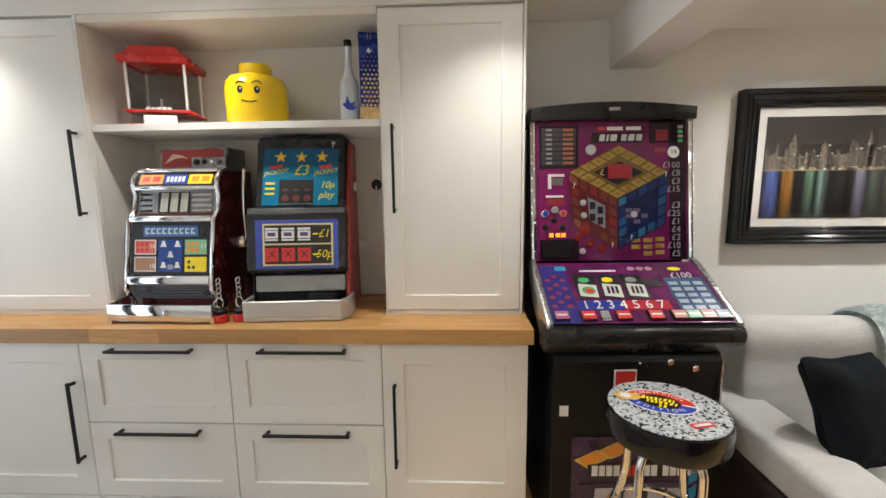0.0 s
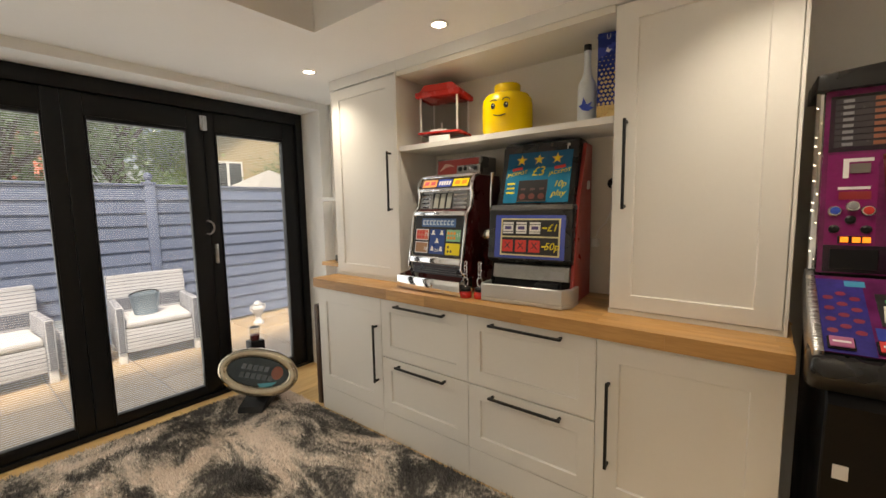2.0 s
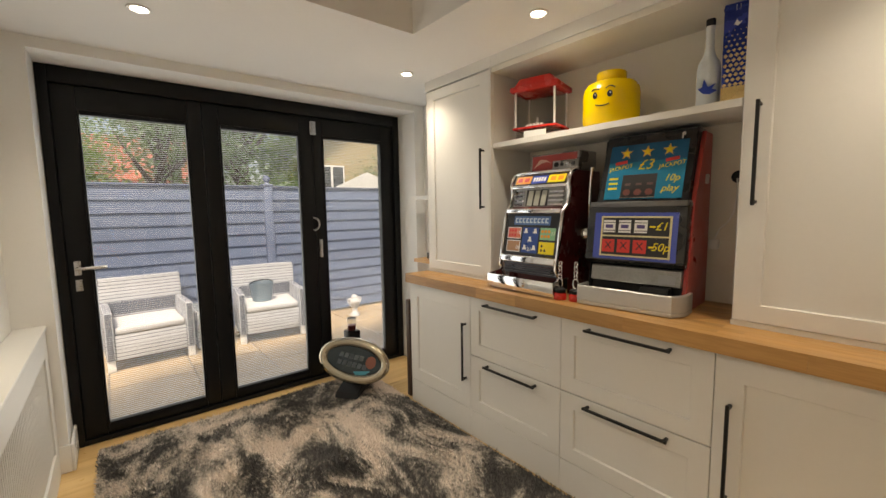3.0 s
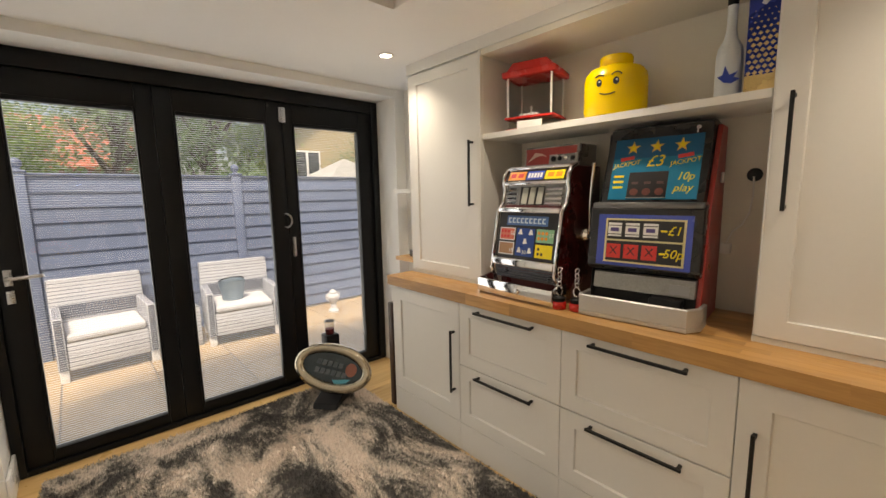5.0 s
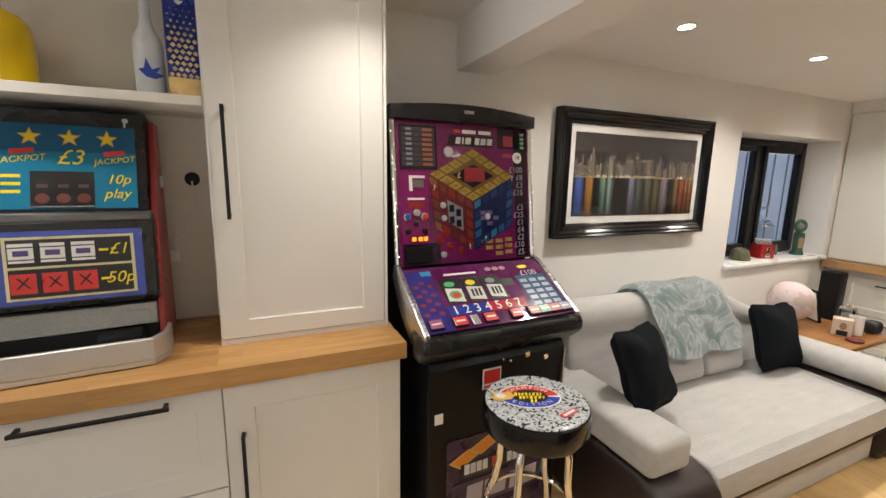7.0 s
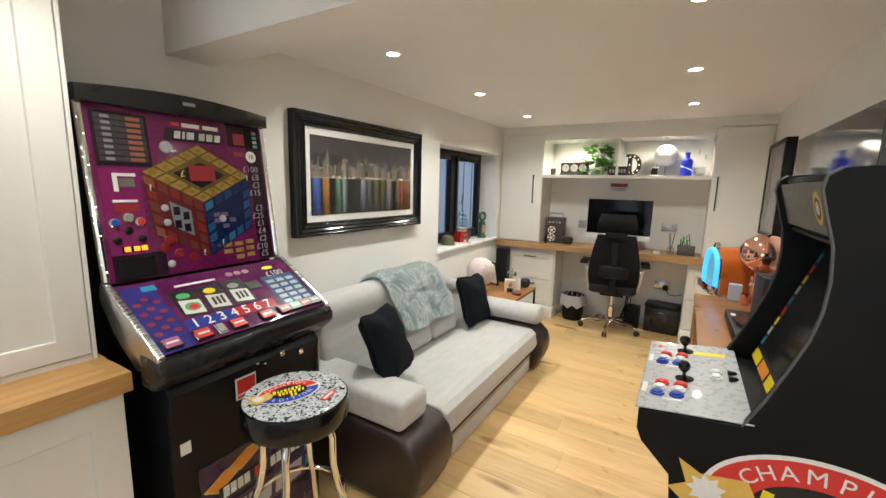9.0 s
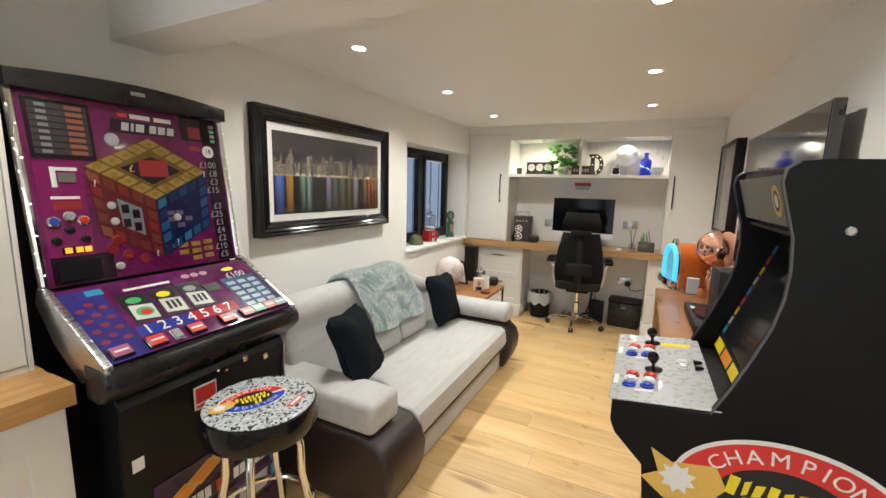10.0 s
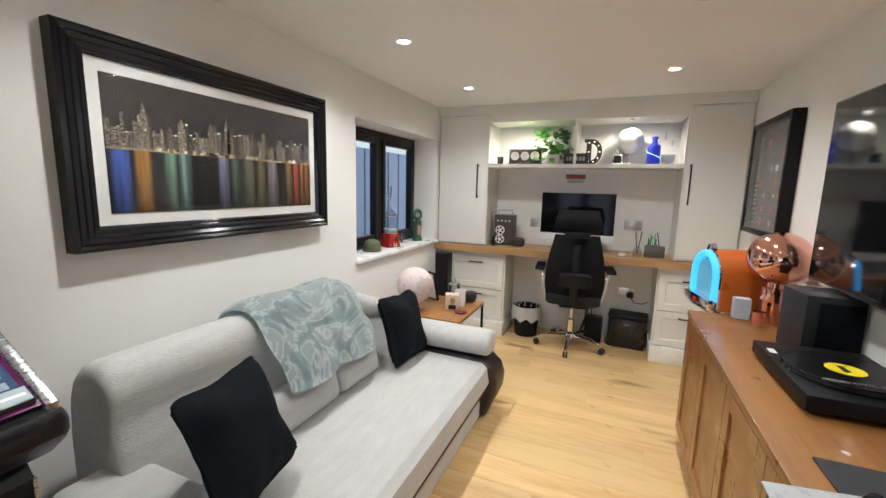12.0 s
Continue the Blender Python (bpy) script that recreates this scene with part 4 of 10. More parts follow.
    g = part("glazing", nb(x0 + w - 0.002, yf + 0.0195, z0 + w - 0.002, x1 - w + 0.002, yf + 0.0205, z1 - w + 0.002), CLEARGLASS, t, "clear picture glass")
    g.visible_shadow = False


CLEARGLASS = glass("picture_glass", (1, 1, 1), 0.0, 0.97)
skyline_picture()


# ---- desk wall ----
DESK_Z, DX, DF = 0.842, 5.20, 5.27


def desk_wall():
    stave_top("oak_desk", DX, EAST - 0.004, SOUTH + 0.004, NORTH - 0.004, 0.786, DESK_Z, OAK_DESK, "oiled oak block desk top across the whole wall", "y", 0.045, 5)
    for y0, y1, hy, label in ((2.19, NORTH - 0.004, 2.285, "l"), (SOUTH + 0.004, 0.622, 0.575, "r")):
        t = thing("tall_desk_cabinet", "plain cream wall cupboard standing on the desk top", "cabinet", group="desk wall cupboards")
        part("body", nb(DF + 0.02, y0, DESK_Z + 0.001, EAST - 0.004, y1, 2.04), CREAM, t)
        bm = bmesh.new()
        box(bm, DF, y0 + 0.012, DESK_Z + 0.012, DF + 0.019, y1 - 0.012, 2.028, 0.0015, 1)
        d = part("door", bm, CREAM, t)
        part("side_strip", nb(DF - 0.002, (y0 if label == "l" else y1 - 0.010), DESK_Z + 0.001, DF + 0.019, (y0 + 0.010 if label == "l" else y1), 2.04), CREAM, t)
        bm = nb(DF - 0.036, hy - 0.005, 1.29, DF - 0.026, hy + 0.005, 1.60, 0.0015, 1)
        box(bm, DF - 0.026, hy - 0.005, 1.295, DF, hy + 0.005, 1.305)
        box(bm, DF - 0.026, hy - 0.005, 1.585, DF, hy + 0.005, 1.595)
        part("handle", bm, HANDLE, d, "black bar handle")
    t = thing("desk_shelf_unit", "cream open shelf unit above the desk with a middle upright", "shelf unit")
    part("shelf", nb(DF, 0.6235, 1.572, EAST - 0.004, 2.1885, 1.604, 0.001, 1), CREAM, t)
    part("upright", nb(DF + 0.004, 1.428, 1.605, EAST - 0.004, 1.446, 1.969), CREAM, t)
    part("top_panel", nb(DF, 0.6235, 1.970, EAST - 0.004, 2.1885, 2.04), CREAM, t)
    solo("bulkhead", nb(DF + 0.004, SOUTH, 2.041, EAST, NORTH, CEIL_E + 0.01), CREAM, "cream fascia over the desk wall cupboards", "bulkhead", kind="structure")
    # two spots under the shelf top
    for y in (1.85, 1.02):
        t = thing("shelf_light", "small round shelf spotlight, switched on", "spotlight", pose(5.37, y, 1.9695), group="shelf spotlights")
        part("rim", lathe(bmesh.new(), [(0.018, 0.0), (0.026, 0.0), (0.025, -0.004), (0.019, -0.004)], 20), CHROME, t)
        part("bulb", lathe(bmesh.new(), [(0.0, -0.002), (0.0175, -0.002), (0.0175, 0.0)], 20), glow("shelf_bulb", (1.0, 0.9, 0.72), 20.0), t)
        l = new("shelf_beam", bpy.data.lights.new("shelf_beam", "SPOT"))
        l.data.energy, l.data.spot_size, l.data.spot_blend, l.data.shadow_soft_size, l.data.color = 11.0, radians(168), 0.7, 0.02, (1.0, 0.88, 0.70)
        l.matrix_world = look((5.37, y, 1.962), (5.39, y, 0))
    # drawer pedestals
    for y0, y1 in ((1.985, NORTH - 0.02), (SOUTH + 0.004, 0.725)):
        t = thing("drawer_pedestal", "cream shaker drawer pedestal under the desk", "drawer unit", group="desk pedestals")
        part("body", nb(5.262, y0, 0.001, EAST - 0.02, y1, 0.785), CREAM, t)
        part("skirting", nb(5.20, y0 - (0.012 if y0 > 1 else 0), 0.001, 5.27, y1 + (0.012 if y0 < 1 else 0), 0.135, 0.004), WHITE, t)
        if y0 > 1:
            part("skirting", nb(5.2705, y0 - 0.012, 0.001, EAST - 0.02, y0 - 0.0005, 0.135, 0.003), WHITE, t)
        else:
            part("skirting", nb(5.2705, y1 + 0.0005, 0.001, EAST - 0.02, y1 + 0.012, 0.135, 0.003), WHITE, t)
        a, b = (y0 + 0.012, y1 - 0.14) if y0 > 1 else (y0 + 0.05, y1 - 0.012)
        for z0, z1 in ((0.14, 0.43), (0.436, 0.735)):
            bm = bmesh.new()
            shaker(bm, -(b - a) / 2, (b - a) / 2, z0, z1, 0, 0.055)
            shifted(bm, pose(5.242, (a + b) / 2, 0, 0, 0, -90))
            d = part("drawer", bm, CREAM, t)
            c = (a + b) / 2
            hz = z1 - 0.045
            bm = nb(5.21, c - 0.065, hz - 0.005, 5.22, c + 0.065, hz + 0.005, 0.001, 1)
            box(bm, 5.22, c - 0.062, hz - 0.005, 5.242, c - 0.054, hz + 0.005)
            box(bm, 5.22, c + 0.054, hz - 0.005, 5.242, c + 0.062, hz + 0.005)
            part("handle", bm, HANDLE, d, "black bar handle")


desk_wall()

# ---- sideboard ----
def sideboard():
    t = thing("sideboard", "low warm teak sideboard with plain panelled doors", "sideboard")
    x0, x1, y0, y1, top = 2.36, 4.062, SOUTH + 0.02, 0.68, 0.766
    part("top", nb(x0, y0, top - 0.028, x1, y1, top, 0.005), TEAK, t)
    bm = nb(x0 + 0.012, y0 + 0.01, 0.09, x1 - 0.012, y1 - 0.022, top - 0.0285)
    part("body", bm, TEAK, t)
    n = 4
    w = (x1 - x0 - 0.03) / n
    for i in range(n):
        a, b = x0 + 0.015 + i * w, x0 + 0.015 + (i + 1) * w
        bm = bmesh.new()
        box(bm, a + 0.002, y1 - 0.021, 0.10, a + 0.07, y1 - 0.004, top - 0.034, 0.002, 1)
        box(bm, b - 0.07, y1 - 0.021, 0.10, b - 0.002, y1 - 0.004, top - 0.034, 0.002, 1)
        box(bm, a + 0.07, y1 - 0.021, 0.10, b - 0.07, y1 - 0.004, 0.17, 0.002, 1)
        box(bm, a + 0.07, y1 - 0.021, top - 0.10, b - 0.07, y1 - 0.004, top - 0.034, 0.002, 1)
        box(bm, a + 0.07, y1 - 0.021, 0.17, b - 0.07, y1 - 0.012, top - 0.10)
        part("door", bm, TEAK, t)
    part("plinth", nb(x0 + 0.03, y0 + 0.03, 0.001, x1 - 0.03, y1 - 0.05, 0.089), TEAK, t)


sideboard()


# ---- television and framed board ----
def television():
    t = thing("television", "large dark flat television on a wall arm, switched off", "television")
    x0, x1, z0, z1, y = 2.60, 3.82, 1.035, 1.765, 0.285
    bm = nb(x0, y - 0.035, z0, x1, y, z1, 0.004)
    part("case", bm, mat("tv_case", (0.10, 0.10, 0.105), 0.3, 0.6, bump=0), t)
    part("screen", nb(x0 + 0.008, y - 0.001, z0 + 0.012, x1 - 0.008, y + 0.0025, z1 - 0.008), mat("tv_screen", (0.006, 0.006, 0.007), 0.06, var=0.02, bump=0, rough_var=0.02, spec=0.55), t, "glossy black screen")
    part("rear_housing", nb(x0 + 0.3, SOUTH + 0.03, z0 + 0.12, x1 - 0.3, y - 0.036, z1 - 0.15, 0.004), BLACK, t)
    part("wall_bracket", nb(3.05, SOUTH + 0.001, 1.30, 3.45, SOUTH + 0.029, 1.55), BLACK, t)


television()


def framed_board():
    t = thing("memorabilia_frame", "deep black box frame holding a grey display sheet", "picture")
    x0, x1, z0, z1, y0, y1 = 4.366, 5.035, 1.135, 1.84, SOUTH + 0.002, 0.264
    bm = bmesh.new()
    w = 0.03
    box(bm, x0, y0, z0, x0 + w, y1, z1, 0.002)
    box(bm, x1 - w, y0, z0, x1, y1, z1, 0.002)
    box(bm, x0 + w, y0, z0, x1 - w, y1, z0 + w, 0.002)
    box(bm, x0 + w, y0, z1 - w, x1 - w, y1, z1, 0.002)
    part("frame", bm, BLACK, t)
    part("sheet", nb(x0 + w, y0 + 0.004, z0 + w, x1 - w, y0 + 0.022, z1 - w), mat("sheet_grey", (0.10, 0.095, 0.10), 0.6, var=0.2), t, "grey display sheet")
    rnd = random.Random(3)
    chrome_strip, dark = mat("pin_silver", (0.45, 0.45, 0.44), 0.35, 0.6), mat("pin_dark", (0.03, 0.025, 0.03), 0.4)
    # two tall columns of small silver bars, with odd pins between them
    for c in (x0 + 0.075, x1 - 0.085):
        for j in range(19):
            part("pin_bar", nb(c - 0.028, y0 + 0.0225, z0 + 0.06 + j * 0.030, c + 0.028, y0 + 0.026, z0 + 0.073 + j * 0.030, 0.001, 1), chrome_strip, t)
    for i in range(5):
        for j in range(7):
            if rnd.random() < 0.55:
                cx, cz = x0 + 0.16 + i * 0.085, z0 + 0.08 + j * 0.082
                q = rnd.uniform(0.008, 0.022)
                part("badge", nb(cx - q, y0 + 0.0225, cz - q, cx + q, y0 + 0.027, cz + q, 0.002, 1), rnd.choice((chrome_strip, chrome_strip, dark, dark, I_RED, I_SKY, PAPER)), t)
    part("plaque", nb(x0 + 0.10, y0 + 0.0225, z1 - 0.16, x0 + 0.20, y0 + 0.027, z1 - 0.06, 0.002, 1), dark, t, "dark square plaque")
    g = part("glazing", nb(x0 + w, y1 - 0.006, z0 + w, x1 - w, y1 - 0.004, z1 - w), CLEARGLASS, t, "clear glass")
    g.visible_shadow = False


framed_board()


# ---- arcade cabinet ----
def oval(bm, a, b, t=0.001, c=(0, 0), n=48):
    return prism(bm, ellipse(a, b, n, c), "z", 0, t)


def band(bm, a0, b0, a1, b1, s, e, t=0.001, n=30):
    """A flat piece of an oval ring, from angle s to e."""
    pts = [(a1 * math.cos(radians(s + (e - s) * i / n)), b1 * math.sin(radians(s + (e - s) * i / n))) for i in range(n + 1)]
    pts += [(a0 * math.cos(radians(e + (s - e) * i / n)), b0 * math.sin(radians(e + (s - e) * i / n))) for i in range(n + 1)]
    return prism(bm, pts, "z", 0, t)


def arc_letters(word, a, b, start, end, size):
    """Letters set round an oval."""
    out = []
    wide = [0.5 if ch == "I" else 1.2 if ch == "M" else 1.0 for ch in word]
    for i, ch in enumerate(word):
        ang = radians(start + (end - start) * (sum(wide[:i]) + wide[i] / 2) / sum(wide))
        x, y = a * math.cos(ang), b * math.sin(ang)
        tang = math.degrees(math.atan2(b * math.cos(ang), -a * math.sin(ang)))
        if start > end:
            tang += 180
        out.append(shifted(letters(ch, size, 0.0005), pose(x, y, 0.0, 0, 0, tang)))
    return out


def champion_badge(parent, m, s, name="badge"):
    """The oval tournament badge: red and blue ring, lettered, a yellow brushed logo shape on black."""
    def put(nm, bm, material, lift, label=""):
        return part(nm, bm, material, parent, label, m @ pose(0, 0, lift) @ Matrix.Scale(s, 4), smooth=None)
    put("badge_rim", oval(bmesh.new(), 1.05, 0.72, 0.004), I_WHITE, 0.0004, "printed oval badge")
    put("badge_band", band(bmesh.new(), 0.55, 0.36, 1.0, 0.67, 5, 175, 0.004), I_RED, 0.0010)
    put("badge_band", band(bmesh.new(), 0.55, 0.36, 1.0, 0.67, 185, 355, 0.004), I_BLUE, 0.0010)
    put("badge_middle", oval(bmesh.new(), 0.60, 0.40, 0.004), I_BLACK, 0.0014)
    for word, start, end in (("CHAMPION", 150, 34), ("EDITION", 212, 328)):
        for bm in arc_letters(word, 0.79, 0.525, start, end, 0.235):
            put("badge_letter", bm, I_WHITE, 0.0020)
    # brushed logo strokes, no lettering
    bm = bmesh.new()
    rnd = random.Random(2)
    for r, y, x0, x1 in ((0, 0.11, -0.52, 0.36), (1, -0.09, -0.38, 0.50)):
        x = x0
        while x < x1:
            w = rnd.uniform(0.07, 0.12)
            h = rnd.uniform(0.075, 0.105)
            k = rnd.uniform(-0.02, 0.05)
            prism(bm, [(x, y - h), (x + w * 0.75, y - h + k), (x + w * 1.15, y + h), (x + w * 0.3, y + h - k)], "z", 0, 0.004)
            x += w * 1.25
    prism(bm, [(-0.06, -0.40), (0.02, -0.40), (0.06, -0.22), (-0.01, -0.22)], "z", 0, 0.004)
    prism(bm, [(0.07, -0.40), (0.15, -0.40), (0.19, -0.22), (0.12, -0.22)], "z", 0, 0.004)
    put("badge_logo", bm, I_YELLOW, 0.0022)
    bm = prism(bmesh.new(), [(-1.28, 0.30), (-1.05, 0.18), (-0.62, 0.26), (-0.50, 0.02), (-0.66, -0.20), (-1.10, -0.30), (-1.36, -0.10), (-1.18, 0.02)], "z", 0, 0.004)
    put("badge_ribbon", bm, I_GOLD_LIGHT, 0.0018)
    bm = prism(bmesh.new(), [(-0.98 + (0.20 if i % 2 else 0.13) * math.cos(i * math.pi / 9), 0.0 + (0.20 if i % 2 else 0.13) * math.sin(i * math.pi / 9)) for i in range(18)], "z", 0, 0.004)
    put("badge_star", bm, I_WHITE, 0.0021)


I_GOLD_LIGHT = ink("ink_gold_light", (0.70, 0.45, 0.10))
STONE = mat("stone_print", (0.40, 0.41, 0.425), 0.3, var=0.04, scale=60, grain=240, bump=0.0, coat=0.3)


def arcade():
    t = thing("arcade_cabinet", "black two-player arcade cabinet with a grey stone-print control deck", "arcade machine")
    x0, x1 = 1.825, 2.315
    # side outline in y (towards the room) and z
    side = [(0.24, 0.02), (0.70, 0.02), (0.735, 0.60), (0.755, 0.80), (0.82, 0.865), (0.832, 0.895), (0.832, 0.945), (0.632, 0.968)]
    side += [(0.601, 1.035), (0.571, 1.113), (0.548, 1.18), (0.536, 1.24), (0.533, 1.30), (0.538, 1.365), (0.553, 1.419), (0.567, 1.473), (0.563, 1.500), (0.544, 1.514), (0.500, 1.518), (0.24, 1.512)]
    for a, b in ((x0, x0 + 0.018), (x1 - 0.018, x1)):
        p = part("side_panel", prism(bmesh.new(), side, "x", a, b, 0.002, 1), BLACK_VINYL, t)
        edge = [(s[0], s[1]) for s in side[7:18]]
        bm = bmesh.new()
        tube(bm, [(a - 0.001 if a == x0 else b + 0.001, y, z) for y, z in edge], 0.003, 6)
        part("edge_trim", bm, mat("grey_trim", (0.10, 0.10, 0.11), 0.4), p)
        for y, z in ((0.455, 1.385), (0.70, 0.62), (0.69, 0.10)):
            bm = lathe(bmesh.new(), [(0.0, 0.004), (0.006, 0.004), (0.0085, 0.002), (0.009, 0)], 16)
            shifted(bm, pose(a if a == x0 else b, y, z, 0, -90 if a == x0 else 90, 0))
            part("bolt", bm, STEEL, p, "steel bolt cap")
    xi0, xi1 = x0 + 0.0185, x1 - 0.0185
    part("body", nb(xi0, 0.245, 0.03, xi1, 0.69, 0.80), BLACK_VINYL, t)
    part("back_panel", nb(xi0, 0.245, 0.801, xi1, 0.26, 1.49), BLACK_VINYL, t)
    part("top_panel", nb(xi0, 0.261, 1.492, xi1, 0.545, 1.506), BLACK_VINYL, t)
    # control deck
    d = part("control_deck", prism(bmesh.new(), [(0.56, 0.80), (0.80, 0.868), (0.828, 0.90), (0.828, 0.942), (0.56, 0.966)], "x", xi0, xi1), BLACK_VINYL, t)
    slope = -6.5
    # deck frame: u to the player's right (towards +x seen from the room is -x), v up the slope
    D = pose(x0 + 0.245, 0.735, 0.9605, 0, 0, 180) @ pose(0, 0, 0, -slope, 0, 0)
    top = part("deck_plate", box(bmesh.new(), -0.247, -0.105, 0, 0.247, 0.125, 0.0035, 0.0012, 1), STONE, t, "grey stone-print control panel", D)
    def on(nm, bm, material, label="", u=0.0, v=0.0, h=0.0036):
        return part(nm, bm, material, top, label, pose(u, v, h))
    btn = lambda r=0.0165: lathe(bmesh.new(), [(r, 0.0), (r, 0.004), (r * 0.92, 0.0055), (r * 0.74, 0.0055), (r * 0.72, 0.009), (r * 0.55, 0.0108), (0.0, 0.0112)], 20)
    for c in (-0.120, 0.100):
        for j in range(2):
            for i, mm in enumerate((I_RED, I_WHITE, I_BLUE)):
                on("button", btn(), mm, ("red", "white", "blue")[i] + " push button", c - 0.004 + i * 0.032, -0.055 + j * 0.042 - 0.004 * i)
        bm = lathe(bmesh.new(), [(0.022, 0), (0.022, 0.003), (0.008, 0.005), (0.0045, 0.006), (0.0045, 0.020), (0.008, 0.022), (0.0135, 0.029), (0.0155, 0.037), (0.0135, 0.045), (0.008, 0.050), (0.0, 0.052)], 20)
        on("joystick", bm, BLACK_GLOSS, "black ball-top joystick", c - 0.052, -0.005)
        on("print_panel", nb(-0.03, -0.006, 0, 0.03, 0.006, 0.0004), I_WHITE, "", c + 0.03, -0.094)
        on("print_panel", nb(-0.004, -0.02, 0, 0.004, 0.02, 0.0004), I_WHITE, "", c + 0.085, -0.03)
    for k in (0.0, 0.03):
        on("button", btn(0.0155), I_WHITE, "white start button", -0.02 + k * 1.2, 0.068)
    for k in (0.0, 0.04):
        bm = prism(bmesh.new(), [(-0.010, -0.009), (0.010, -0.009), (0.0, 0.012)], "z", 0, 0.010, 0.002, 1)
        on("switch", bm, BLACK, "black wedge switch", -0.022 + k, 0.104)
    on("instruction_label", nb(-0.015, -0.040, 0, 0.015, 0.040, 0.0005), I_YELLOW, "yellow instruction label", -0.165, 0.058)
    on("red_label", nb(-0.010, -0.006, 0, 0.010, 0.006, 0.0005), I_RED, "", -0.20, -0.075)
    # screen, bezel and marquee
    S = pose(x0 + 0.245, 0.500, 1.165, 0, 0, 180) @ pose(0, 0, 0, 70, 0, 0)
    part("bezel", nb(-0.226, -0.20, -0.004, 0.226, 0.205, 0.0, 0.001, 1), BLACK, t, "", S)
    part("screen", nb(-0.18, -0.15, 0.0005, 0.18, 0.145, 0.0025), mat("arcade_screen", (0.012, 0.012, 0.013), 0.08, var=0.02, bump=0, rough_var=0.02), t, "dark glossy screen", S)
    for v in (-0.185,):
        for i, mm in enumerate((I_YELLOW, I_ORANGE, I_YELLOW, I_RED)):
            part("bezel_print", nb(-0.215 + i * 0.11, v - 0.012, 0.0005, -0.12 + i * 0.11, v + 0.02, 0.0012), mm, t, "", S)
    for i in range(9):
        part("bezel_print", nb(0.195, -0.15 + i * 0.034, 0.0005, 0.215, -0.125 + i * 0.034, 0.0012), (I_WHITE, I_SKY, I_RED, I_YELLOW)[i % 4], t, "", S)
        part("bezel_print", nb(-0.215, -0.15 + i * 0.034, 0.0005, -0.195, -0.125 + i * 0.034, 0.0012), (I_SKY, I_WHITE, I_YELLOW, I_RED)[i % 4], t, "", S)
    M = pose(x0 + 0.245, 0.545, 1.435, 0, 0, 180) @ pose(0, 0, 0, 105, 0, 0)
    part("marquee", nb(-0.226, -0.055, -0.004, 0.226, 0.055, 0.0), mat("marquee_print", (0.16, 0.16, 0.14), 0.4, var=0.3, scale=40), t, "grey-green printed marquee", M)
    part("marquee_soffit", nb(xi0, 0.40, 1.362, xi1, 0.520, 1.370), BLACK, t)
    for u, r, mm in ((0.13, 0.036, I_GOLD_LIGHT), (0.13, 0.024, I_BLACK), (0.13, 0.015, I_WHITE)):
        part("marquee_print", prism(bmesh.new(), ellipse(r * 0.9, r, 20, (u, 0.0)), "z", 0, 0.0006 + 0.0005 * (0.04 - r) * 40), mm, t, "", M)
    part("marquee_print", nb(0.195, -0.01, 0.0003, 0.217, 0.012, 0.001), I_RED, t, "", M)
    # the large badge on the side that faces the cabinets
    champion_badge(t, Matrix(((0, 0, -1, x0), (-1, 0, 0, 0.485), (0, 1, 0, 0.795), (0, 0, 0, 1))), 0.198)


arcade()


